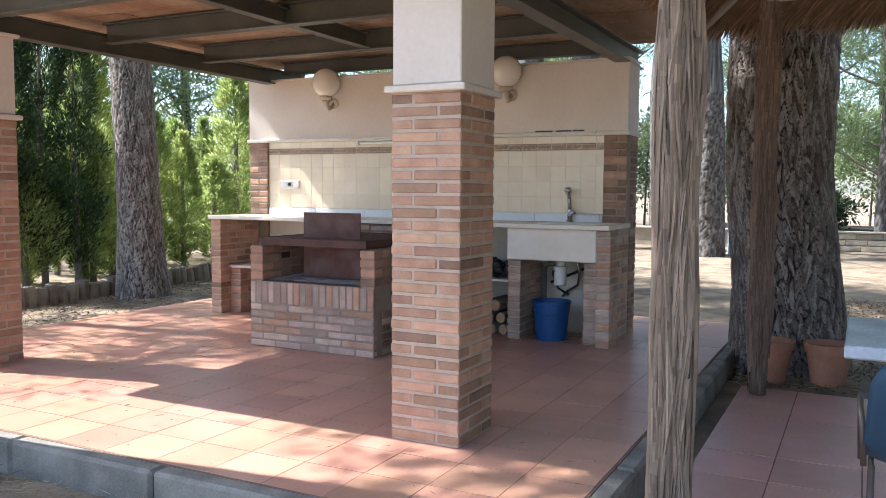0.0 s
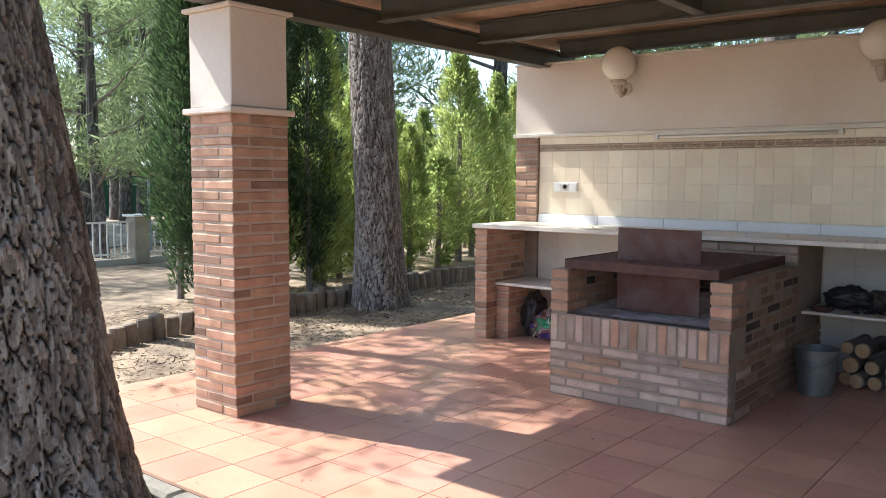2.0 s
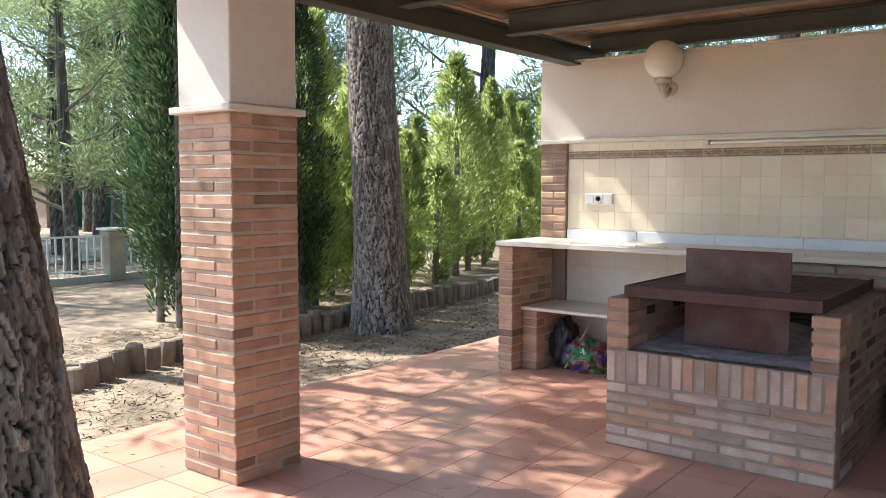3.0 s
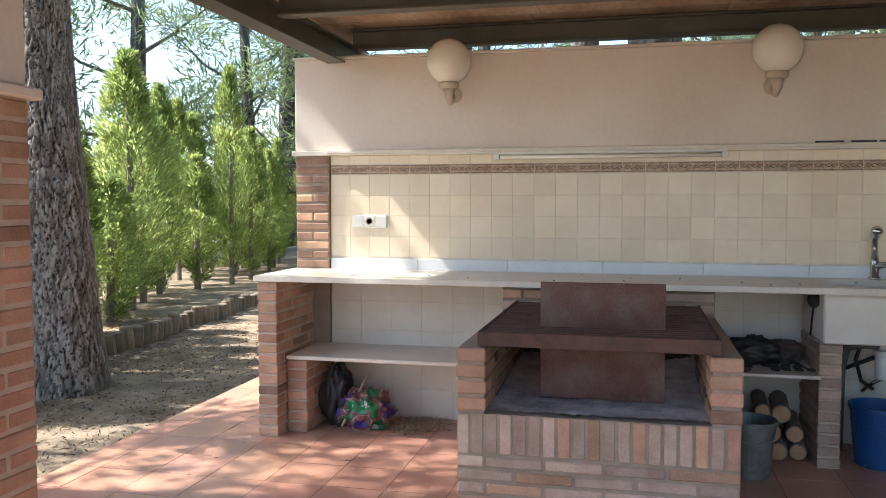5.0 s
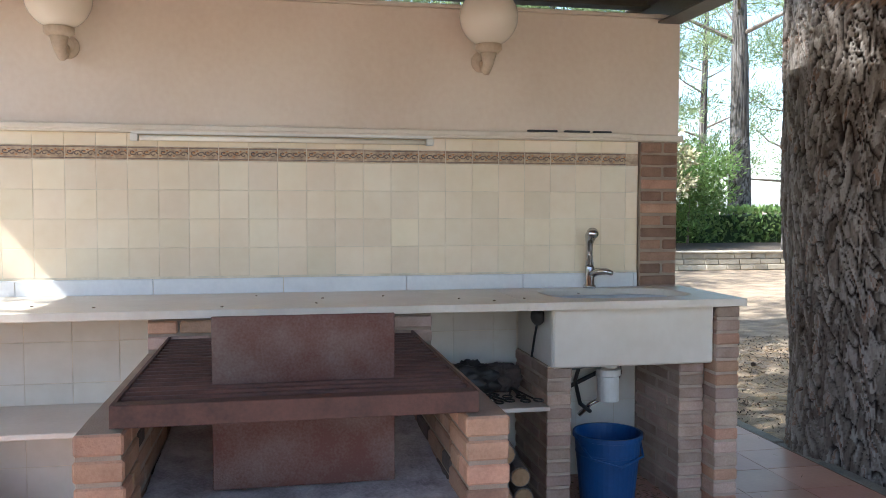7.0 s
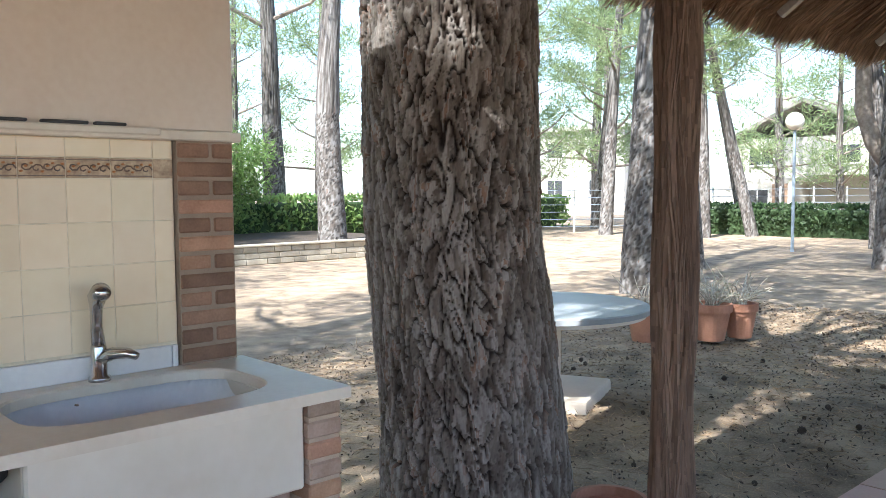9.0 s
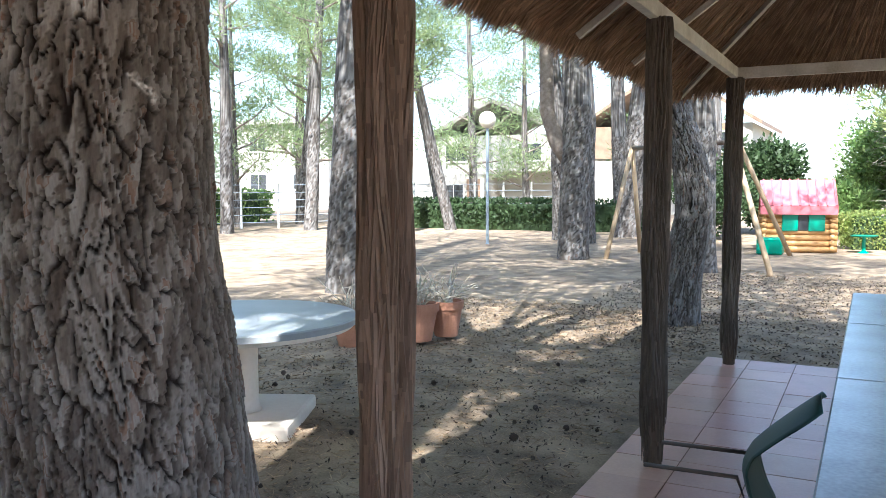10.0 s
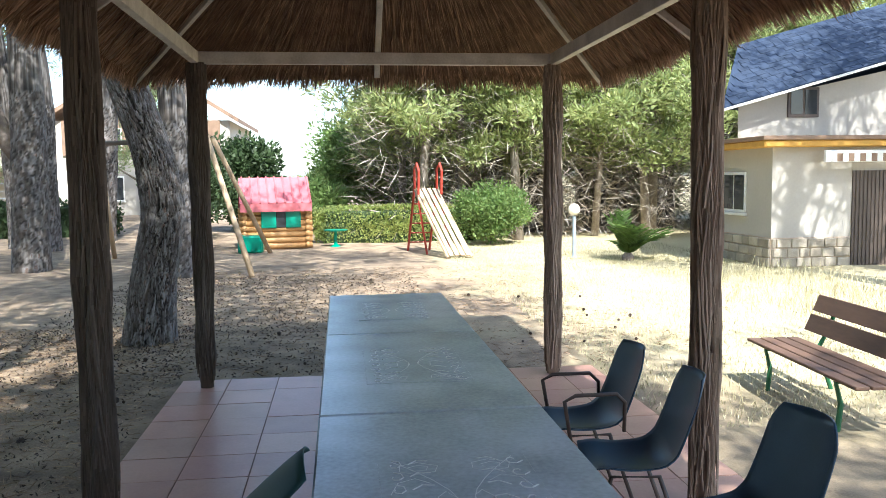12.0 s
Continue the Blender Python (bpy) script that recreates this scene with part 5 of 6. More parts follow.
# ---- boundary fence in the distance ----
ff = thing("fence", "tall wire-mesh fence on slim posts", "fence")
for i in range(16):
    part("fence_post", box(17.0 + 1.2 * i, 17.06 + 1.2 * i, 32.5 - 0.9 * i, 32.56 - 0.9 * i, G, 1.7), WHITEPAINT, ff)
for k in range(6):
    part("wire", tube([(17.0, 32.5, 0.1 + 0.3 * k), (35.0, 19.0, 0.1 + 0.3 * k)], 0.012, 4), GALV, ff)


# ---- villas ----
def window(parent, x, y0, y1, z0, z1, sill=True, frame_paint=WHITEPAINT):
    """A window in a wall that faces -x."""
    w = part("window", box(x - 0.03, x + 0.05, y0, y1, z0, z1, 0.01), frame_paint, parent, "framed window")
    part("pane", box(x - 0.042, x - 0.03, y0 + 0.06, (y0 + y1) / 2 - 0.03, z0 + 0.06, z1 - 0.06), PANE, w)
    part("pane", box(x - 0.042, x - 0.03, (y0 + y1) / 2 + 0.03, y1 - 0.06, z0 + 0.06, z1 - 0.06), PANE, w)
    if sill:
        part("sill", box(x - 0.10, x, y0 - 0.05, y1 + 0.05, z0 - 0.06, z0 - 0.01, 0.005), WHITEPAINT, w)
    return w


def gable_roof(x0, x1, y0, y1, z0, z1, over=0.5):
    bm = bmesh.new()
    ym = (y0 + y1) / 2
    for dz in (0, 0.22):
        for x in (x0 - over, x1 + over):
            for y, z in ((y0 - over, z0 - 0.15), (ym, z1), (y1 + over, z0 - 0.15)):
                bm.verts.new((x, y, z + dz))
    v = bm.verts[:] if bm.verts.ensure_lookup_table() is None else bm.verts
    for f in ((0, 1, 4, 3), (1, 2, 5, 4), (6, 9, 10, 7), (7, 10, 11, 8), (0, 3, 9, 6), (2, 8, 11, 5), (0, 6, 7, 1), (1, 7, 8, 2), (3, 4, 10, 9), (4, 5, 11, 10)):
        bm.faces.new([v[i] for i in f])
    bmesh.ops.recalc_face_normals(bm, faces=bm.faces[:])
    return bm


villa = thing("villa", "white two-storey villa with a slate roof", "house")
part("wall", box(45, 56, 22.5, 31.0, G - 0.1, 4.6), WHITEWALL, villa)
part("roof", gable_roof(45, 56, 22.5, 31.0, 4.6, 6.6), KERB, villa)
part("wing", box(43.2, 47, 26.5, 31.5, G - 0.1, 2.2), WHITEWALL, villa)
part("chimney", box(47.5, 48.3, 28.8, 29.6, 5.2, 7.4, 0.03), WHITEWALL, villa)
for y in (23.6, 28.6):
    window(villa, 45, y, y + 1.6, 3.0, 4.1)
window(villa, 43.2, 28.0, 29.4, 0.4, 1.6)
part("door", box(43.14, 43.2, 26.9, 27.8, G, 1.9, 0.01), ROOFRED, villa, "brown arched door")
part("balcony", box(43.6, 45, 22.6, 26.4, 2.35, 2.5), WHITEWALL, villa)
villa2 = thing("villa", "ochre villa with a wooden gable", "house")
part("wall", box(44, 54, 11.5, 20.5, G - 0.1, 4.8), WHITEWALL, villa2)
part("gable", box(43.9, 44.0, 12.0, 20.0, 3.0, 4.8), ROOFRED, villa2, "brown timber cladding")
part("roof", gable_roof(44, 54, 11.5, 20.5, 4.8, 7.8), ROOFRED, villa2)
for y in (12.8, 17.0):
    window(villa2, 43.9, y, y + 1.5, 3.3, 4.4)
    window(villa2, 44, y, y + 1.5, 0.6, 1.9)
villa3 = thing("villa", "white villa with flat-roofed storeys among pines", "house")
part("wall", box(46, 56, 40, 50, G - 0.1, 6.0), WHITEWALL, villa3)
part("roof", box(45.6, 56.4, 39.6, 50.4, 6.0, 6.3), WHITEWALL, villa3)
for y in (41.5, 45.5):
    for z in (1.2, 4.0):
        window(villa3, 46, y, y + 1.6, z, z + 1.2)

# ---- house beside the lawn ----
HX, HY = 13.4, -2.35
house = thing("house", "cream rendered house with stone base and slate roof", "house")
part("wall", box(HX, HX + 2.35, HY - 9, HY, G - 0.1, 2.18), WHITEWALL, house)
part("fascia", box(HX - 0.25, HX + 2.6, HY - 9, HY + 0.30, 2.13, 2.26, 0.02), YELLOW, house, "ochre painted fascia")
part("terrace_edge", box(HX - 0.29, HX + 2.64, HY - 9, HY + 0.34, 2.26, 2.34, 0.01), ROOFRED, house)
bm = bmesh.new()
vs = [bm.verts.new((x, y - 0.7 * (x - HX - 1.0), z)) for x in (HX + 1.0, HX + 4.5) for y, z in ((HY + 0.2, 2.30), (HY - 9, 2.30), (HY - 9, 5.0), (HY + 0.2, 3.02))]
for f in ((0, 1, 2, 3), (4, 7, 6, 5), (0, 4, 5, 1), (3, 2, 6, 7), (0, 3, 7, 4), (1, 5, 6, 2)):
    bm.faces.new([vs[i] for i in f])
bmesh.ops.recalc_face_normals(bm, faces=bm.faces[:])
part("upper_wall", bm, WHITEWALL, house)
# the roof's steep face: its verge climbs along the wall, its hip leans back
RA, RB, RC = Vector((HX + 0.6, HY + 0.74, 2.90)), Vector((HX + 0.6, HY - 9.0, 5.56)), Vector((HX + 2.2, HY - 0.36, 4.36))
RD = RC + (RB - RA) * 0.9
back = Vector((3.6, -2.6, 0))
bm = bmesh.new()
vs = [bm.verts.new(p) for p in (RA, RB, RD, RC, RA + back + Vector((0, 0, 0.2)), RB + back, RD + back, RC + back)]
for f in ((0, 1, 2, 3), (4, 7, 6, 5), (0, 4, 5, 1), (3, 2, 6, 7), (0, 3, 7, 4), (1, 5, 6, 2)):
    bm.faces.new([vs[i] for i in f])
bmesh.ops.recalc_face_normals(bm, faces=bm.faces[:])
roof_face = part("roof", bm, ROOFGREY, house, "steep blue-grey slate roof")
bar("verge_board", RA + Vector((-0.03, 0, -0.03)), RB + Vector((-0.03, 0, -0.03)), 0.06, 0.05, WHITEPAINT, house, "pale verge board")
along, up = (RB - RA).normalized(), (RC - RA)
up = up - along * up.dot(along)
high = up.length
up.normalize()
turn = Matrix((along, up, along.cross(up))).transposed().to_4x4()
for r in range(14):
    q = 0.07 + r3.uniform(0, 0.2) + 0.6 * (r / 14) * ((RC - RA).dot(along) / 0.6)
    while q < 5.2:
        ob = new("slate", piece("slate", 0.195, 0.135, 0.010, 0.0, ROOFGREY))
        ob.parent = roof_face
        ob.matrix_basis = Matrix.Translation(RA + along * (q + 0.1) + up * ((r + 0.5) * high / 14) + Vector((-0.012, 0, 0.008 + r3.uniform(0, 0.006)))) @ turn
        q += 0.20
window(house, HX + 1.0, HY - 1.5, HY - 0.83, 2.76, 3.36, False, BROWNMETAL)
win = part("window", box(HX + 1.0, HX + 1.95, HY - 0.05, HY + 0.03, 0.86, 1.68, 0.01), WHITEPAINT, house, "aluminium sliding window")
part("pane", box(HX + 1.05, HX + 1.45, HY + 0.03, HY + 0.04, 0.92, 1.62), PANE, win)
part("pane", box(HX + 1.50, HX + 1.90, HY + 0.03, HY + 0.04, 0.92, 1.62), PANE, win)
part("sill", box(HX + 0.95, HX + 2.0, HY, HY + 0.09, 0.80, 0.855, 0.005), WHITEPAINT, win)
door = part("roller_door", box(HX - 0.03, HX + 0.02, HY - 3.6, HY - 1.62, G, 1.68), BROWNMETAL, house, "brown ribbed garage door")
for i in range(24):
    part("rib", box(HX - 0.045, HX - 0.03, HY - 3.58 + 0.081 * i, HY - 3.54 + 0.081 * i, G, 1.67), BROWNMETAL, door)
aw = part("awning", box(HX - 0.35, HX - 0.28, HY - 4, HY - 0.85, 1.84, 2.06, 0.01), WHITEPAINT, house, "brown and white striped awning valance")
for i in range(13):
    part("stripe", box(HX - 0.356, HX - 0.35, HY - 3.95 + 0.23 * i, HY - 3.84 + 0.23 * i, 1.85, 2.0), ROOFRED, aw)
base = part("stone_base", box(HX - 0.012, HX + 2.3, HY - 1.6, HY + 0.012, G - 0.1, 0.42), MORTAR, house)
for r in range(3):
    y = HY - 1.6
    while y < HY - 0.02:
        w = min(r3.uniform(0.2, 0.36), HY - y)
        lay("stone", base, 0.05, w - 0.015, 0.17, (HX - 0.02, y + w / 2, G + 0.09 + 0.185 * r), STONE, 0.012)
        y += w
    x = HX
    while x < HX + 2:
        w = r3.uniform(0.24, 0.45)
        lay("stone", base, w - 0.015, 0.05, 0.17, (x + w / 2, HY + 0.02, G + 0.09 + 0.185 * r), STONE, 0.012)
        x += w

# ---- play things ----
ph = thing("playhouse", "toy log playhouse with a faded red roof", "playhouse", (20.9, 7.5, G), 8)
for r in range(7):
    z = 0.09 + 0.145 * r
    for s in (-0.8, 0.8):
        part("log", tube([(s * 0.85, -0.92, z), (s * 0.85, 0.92, z)], 0.075, 10), PLASTICLOG, ph, smooth=True)
        part("log", tube([(-0.80, s, z + 0.02), (0.80, s, z + 0.02)], 0.075, 10), PLASTICLOG, ph, smooth=True)
part("inner_wall", box(-0.66, 0.66, -0.78, 0.78, 0.0, 1.06), PLASTICLOG, ph)
part("window_opening", box(-0.775, -0.755, -0.24, 0.0, 0.56, 0.98, 0.01), PANE, ph)
for y in (-0.62, 0.0):
    part("shutter", box(-0.80, -0.775, y, y + 0.38, 0.55, 1.0, 0.012), TEAL, ph, "bright green shutter")
part("gable_end", box(-0.7, 0.7, 0.74, 0.80, 1.05, 1.25), REDPAINT, ph)
bm = gable_roof(-0.78, 0.78, -0.8, 0.8, 1.12, 1.62, 0.12)
bm.transform(Matrix.Rotation(radians(90), 4, "Z"))
rf = part("roof", bm, PINKROOF, ph, "faded pink-red ribbed roof")
for i in range(9):
    y = -0.86 + 0.21 * i
    part("batten", tube([(-0.94, y, 1.2), (0, y, 1.86)], 0.02, 5), PINKROOF, rf)

sl = thing("slide", "red steel slide with bare timber slats", "slide")
top, foot = Vector((18.3, 3.72, 1.35)), Vector((16.6, 3.16, G + 0.03))
for s in (-0.27, 0.27):
    o = Vector((-0.12 * s, s, 0))
    part("side_rail", tube([foot + o, top + o], 0.03, 8), SLATWOOD, sl)
    part("ladder_post", tube([(19.0 + o.x, 3.85 + s, G), (18.4 + o.x, 3.72 + s, 1.4), (18.35, 3.72 + s, 1.85), (18.1, 3.68 + s, 1.97), (17.95, 3.65 + s, 1.80), (18.0, 3.66 + s, 1.25)], 0.03, 8), REDPAINT, sl, "red bent tube")
    part("leg", tube([(17.75, 3.5 + s, G), (18.0, 3.66 + s, 1.1)], 0.026, 8), REDPAINT, sl)
for k in range(4):
    f = -0.19 + 0.127 * k
    o = Vector((-0.12 * f, f, 0.035))
    bar("slat", foot + o, top + o, 0.095, 0.025, SLATWOOD, sl)
for k in range(5):
    q = k / 5
    part("rung", tube([(19.0 - 0.6 * q, 3.85 - 0.13 * q - 0.27, G + 0.2 + 1.2 * q), (19.0 - 0.6 * q, 3.85 - 0.13 * q + 0.27, G + 0.2 + 1.2 * q)], 0.02, 6), REDPAINT, sl)

sw = thing("swing_frame", "timber swing frame with a small seat", "swing")
for xf, yf in ((14.15, 7.40), (18.9, 7.45)):
    part("pole", tube([(xf, yf, G), (17.0, 8.45, 2.55)] if xf > 15 else [(xf, yf, G), (15.2, 8.3, 2.5)], 0.055, 10), SLATWOOD, sw, "grey weathered round pole", smooth=True)
part("crossbar", tube([(15.2, 8.3, 2.45), (17.3, 10.9, 2.45)], 0.05, 10), BROWNMETAL, sw, smooth=True)
for xf, yf in ((16.2, 11.2), (18.6, 11.0)):
    part("pole", tube([(xf, yf, G), (17.3, 10.9, 2.5)], 0.055, 10), SLATWOOD, sw, smooth=True)
for d in (0.0, 0.45):
    part("chain", tube([(15.6 + d * 0.6, 8.8 + d * 0.75, 2.45), (15.5 + d * 0.6, 8.7 + d * 0.75, 0.55)], 0.012, 5), BROWNMETAL, sw)
part("swing_seat", box(15.45, 15.8, 8.75, 9.05, 0.45, 0.56, 0.03), REDPAINT, sw, "red moulded swing seat")
tb = thing("toy_table", "small green plastic toy table", "table", (20.6, 5.9, G))
part("top", lathe([(0.3, 0.42), (0.32, 0.45)], 20), TEAL, tb)
part("stem", lathe([(0.16, 0.0), (0.05, 0.06), (0.04, 0.42)], 12), TEAL, tb)
bx = thing("toy_box", "dark green plastic box by the playhouse", "box", (19.3, 7.95, G))
part("body", box(-0.25, 0.25, -0.3, 0.3, 0, 0.42, 0.04), TEAL, bx)

# ---- garden lamps ----
def globe_lamp(x, y, hgt, r, label):
    t = thing("garden_lamp", label, "lamp", (x, y, G), group="globe lamps in the garden")
    part("pole", lathe([(0.06, 0), (0.045, 0.05), (0.04, hgt - r)], 12), GALV, t)
    part("globe", ball(r, (0, 0, hgt), 24), OPAL, t, smooth=True)


globe_lamp(19.6, 15.75, 3.62, 0.25, "tall garden lamp with a white globe")
globe_lamp(16.3, 0.66, 1.05, 0.13, "short garden lamp with a white globe")
globe_lamp(-2.6, 20.5, 3.5, 0.25, "tall garden lamp with a white globe")

# ---- bench ----
bench = thing("bench", "brown slatted bench on green iron legs", "bench", (4.35, 2.1, G), -4)
bench.scale = (1, 1, 0.86)
for x in (-0.55, 0.55):
    part("leg", tube([(x, 0.22, 0), (x, 0.20, 0.22), (x, 0.24, 0.40), (x, 0.05, 0.40), (x, -0.22, 0.40), (x, -0.26, 0.2), (x, -0.32, 0.0)], 0.02, 8), GREENPAINT, bench, "green cast-iron leg")
    part("back_support", tube([(x, -0.20, 0.40), (x, -0.30, 0.62), (x, -0.36, 0.84)], 0.018, 8), GREENPAINT, bench)
for k in range(4):
    part("seat_slat", box(-0.85, 0.85, 0.17 - 0.115 * k, 0.27 - 0.115 * k, 0.42, 0.45, 0.006), PLANK, bench)
for k in range(2):
    ob = part("back_slat", box(-0.85, 0.85, -0.015, 0.015, -0.085, 0.085, 0.006), PLANK, bench)
    ob.matrix_basis = pose(0, -0.27 - 0.07 * k, 0.60 + 0.19 * k, 20)

# ---- palm and weeds at the lawn's edge ----
palm = thing("sago_palm", "low sago palm with arching fronds", "palm", (15.4, -0.25, G))
part("trunk", lathe([(0.13, -0.05), (0.13, 0.08), (0.07, 0.16)], 12), LIMBBARK, palm)
rng = np.random.default_rng(5)
for i in range(52):
    a = i * 2.4
    el = 0.45 + 1.0 * ((i * 0.618) % 1)
    L = 1.05 * rng.uniform(0.85, 1.1)
    pts = []
    for q in np.linspace(0, 1, 9):
        pts.append((L * q * math.cos(el) * math.cos(a), L * q * math.cos(el) * math.sin(a), 0.14 + L * q * math.sin(el) - 0.28 * q * q))
    pts = np.array(pts)
    mid = np.repeat((pts[:-1] + pts[1:]) / 2, 10, axis=0)
    d = np.repeat(pts[1:] - pts[:-1], 10, axis=0)
    sd = np.cross(d, (0, 0, 1))
    sd /= np.linalg.norm(sd, axis=1, keepdims=True) + 1e-9
    sg = np.where(np.arange(len(mid)) % 2, 1.0, -1.0)[:, None]
    mid = mid + d * rng.uniform(-0.5, 0.5, (len(mid), 1))
    quads("frond", blades(mid, sd * sg + d / 0.12 * 0.9, 0.22, 0.010, rng), PALMGREEN, palm)


def weeds(name, label, x0, x1, y0, y1, n, hgt, material, seed, width=0.004):
    rng = np.random.default_rng(seed)
    p = np.stack([rng.uniform(x0, x1, n), rng.uniform(y0, y1, n), np.full(n, G - 0.01)], -1)
    w = rng.normal(size=(n, 3)) * 0.35
    w[:, 2] = 1
    return tagged(quads(name, blades(p, w, hgt * rng.uniform(0.3, 1.2, n), width, rng), material), label, "grass", kind="stuff")


weeds("dry_grass", "dry straw-coloured weeds along the house", 7.5, 13.0, -2.6, 0.4, 1700, 0.34, DRYGRASS, 81, 0.004)
weeds("lawn_grass", "thin sunburnt grass on the open lawn", 4.0, 21.0, -2.5, 3.4, 52000, 0.07, DRYGRASS, 82, 0.004)


# ---- pots ----
def flowerpot(at, r, h, plant=0, material=POT):
    t = thing("flowerpot", "terracotta flowerpot of dry soil" if not plant else "terracotta pot with a withered plant", "flowerpot", at, group="terracotta pots")
    part("pot", lathe([(r * 0.66, 0), (r * 0.92, h * 0.78), (r, h * 0.78), (r * 1.03, h), (r * 0.9, h), (r * 0.86, h * 0.86), (0.01, h * 0.84)], 28, caps=False), material, t, smooth=False)
    part("soil", lathe([(r * 0.86, h * 0.84), (r * 0.3, h * 0.88), (0.02, h * 0.87)], 20), SOIL, t)
    if plant:
        rr = random.Random(plant)
        bm = None
        for i in range(24):
            a, L = rr.uniform(0, 6.28), rr.uniform(0.25, 0.6)
            e = rr.uniform(0.3, 1.3)
            p0 = Vector((rr.uniform(-0.3, 0.3) * r, rr.uniform(-0.3, 0.3) * r, h * 0.85))
            p2 = p0 + Vector((L * math.cos(a) * math.cos(e), L * math.sin(a) * math.cos(e), L * math.sin(e)))
            mid = p0.lerp(p2, 0.55) + Vector((rr.uniform(-0.09, 0.09), rr.uniform(-0.09, 0.09), rr.uniform(-0.03, 0.10)))
            bm = tube([p0, p0.lerp(mid, 0.6) + Vector((0, 0, 0.03)), mid, p2], [0.009, 0.008, 0.006, 0.003], 5, bm)
            fork = mid + Vector((rr.uniform(-0.12, 0.12), rr.uniform(-0.12, 0.12), rr.uniform(-0.05, 0.12)))
            bm = tube([mid, mid.lerp(fork, 0.5) + Vector((0, 0, 0.02)), fork], [0.006, 0.005, 0.002], 5, bm)
        part("withered_plant", bm, WITHERED, t, "pale withered stems")
    return t


POT1, POT2 = (-0.50, 7.52), (-0.09, 7.57)
flowerpot((POT1[0], POT1[1], G), 0.175, 0.32)
flowerpot((POT2[0], POT2[1], G), 0.175, 0.32)
flowerpot((5.35, 10.15, G + 0.05), 0.24, 0.42, 3)
flowerpot((5.75, 10.0, G + 0.05), 0.2, 0.40, 4)
flowerpot((4.95, 10.75, G), 0.22, 0.4, 5)
for x, y in ((4.6, 24.3), (6.2, 24.6)):
    flowerpot((x, y, 0.22), 0.3, 0.5)

# ---- things under and on the worktop ----
def bucket(name, label, at, r, h, material, rim=0.012):
    t = thing(name, label, "bucket", at)
    part("body", lathe([(0.01, 0.008), (r * 0.74, 0.006), (r * 0.76, 0), (r * 0.80, 0.004), (r * 0.98, h * 0.93), (r * 1.04, h * 0.94), (r * 1.04, h), (r * 0.97, h), (r * 0.78, 0.02), (0.01, 0.02)], 36, caps=False), material, t, smooth=False)
    part("rib", lathe([(r * 0.93, h * 0.70), (r * 0.955, h * 0.71), (r * 0.955, h * 0.73), (r * 0.94, h * 0.74)], 36, caps=False), material, t)
    part("handle", tube([(-r, 0, h * 0.93), (-r * 0.8, -r * 0.75, h * 0.72), (0, -r * 1.02, h * 0.62), (r * 0.8, -r * 0.75, h * 0.72), (r, 0, h * 0.93)], 0.006, 8), material, t, smooth=True)
    return t


bucket("bucket", "blue plastic bucket under the sink drain", (-2.31, 7.62, 0.0), 0.165, 0.345, BLUE)
zb = bucket("bucket", "dented galvanised bucket beside the barbecue", (-3.05, 7.28, 0.0), 0.135, 0.31, ZINC)

# drain and water pipes
drain = thing("sink_drain", "white drain trap with grey waste pipe", "plumbing", (-2.27, 7.72, 0.0))
part("trap", lathe([(0.045, 0.47), (0.055, 0.475), (0.055, 0.60), (0.062, 0.605), (0.062, 0.635), (0.04, 0.64), (0.04, 0.78)], 24), PVC, drain, smooth=False)
part("waste_pipe", tube([(-0.02, 0, 0.66), (-0.10, 0.04, 0.66), (-0.18, 0.1, 0.63), (-0.20, 0.14, 0.5), (-0.20, 0.16, 0.0)], 0.024, 12), ZINC, drain, "grey plastic waste pipe", smooth=True)
part("hose", tube([(0.10, 0.12, 0.72), (0.13, 0.16, 0.58), (0.10, 0.2, 0.46), (0.0, 0.24, 0.40), (-0.06, 0.25, 0.34)], 0.012, 8), CHROME, drain, "braided steel hose", smooth=True)
part("hose", tube([(-0.08, 0.12, 0.72), (-0.12, 0.15, 0.55), (-0.08, 0.18, 0.42), (0.0, 0.24, 0.36)], 0.011, 8), DARK, drain, smooth=True)
part("pipe", tube([(0.18, 0.27, 0.62), (-0.18, 0.27, 0.46)], 0.012, 8), DARK, drain, smooth=True)

# firewood
wood_rng = random.Random(31)
CUT = mat("cut_wood", (0.50, 0.32, 0.17), (0.36, 0.21, 0.1), 14, 0.85, 0.3, 70)
for x, y, z, r in ((-2.86, 7.55, 0.06, 0.052), (-2.75, 7.58, 0.055, 0.05), (-2.94, 7.62, 0.055, 0.05), (-2.90, 7.55, 0.165, 0.058), (-2.77, 7.57, 0.16, 0.05), (-2.84, 7.6, 0.265, 0.055), (-2.94, 7.62, 0.27, 0.045)):
    t = thing("firewood", "split log of barked firewood in a stack", "firewood", (x, y, z), wood_rng.uniform(-8, 8), group="firewood under the shelf")
    ob = part("log", lathe([(r * 0.97, 0), (r, 0.02), (r * 0.95, 0.2), (r, 0.4)], 12), LIMBBARK, t)
    ob.matrix_basis = pose(0, 0, 0, -90)
    ob = part("cut_face", lathe([(r * 0.88, 0.0), (r * 0.85, 0.008)], 12), CUT, t, "pale cut end")
    ob.matrix_basis = pose(0, 0.0, 0, 90)


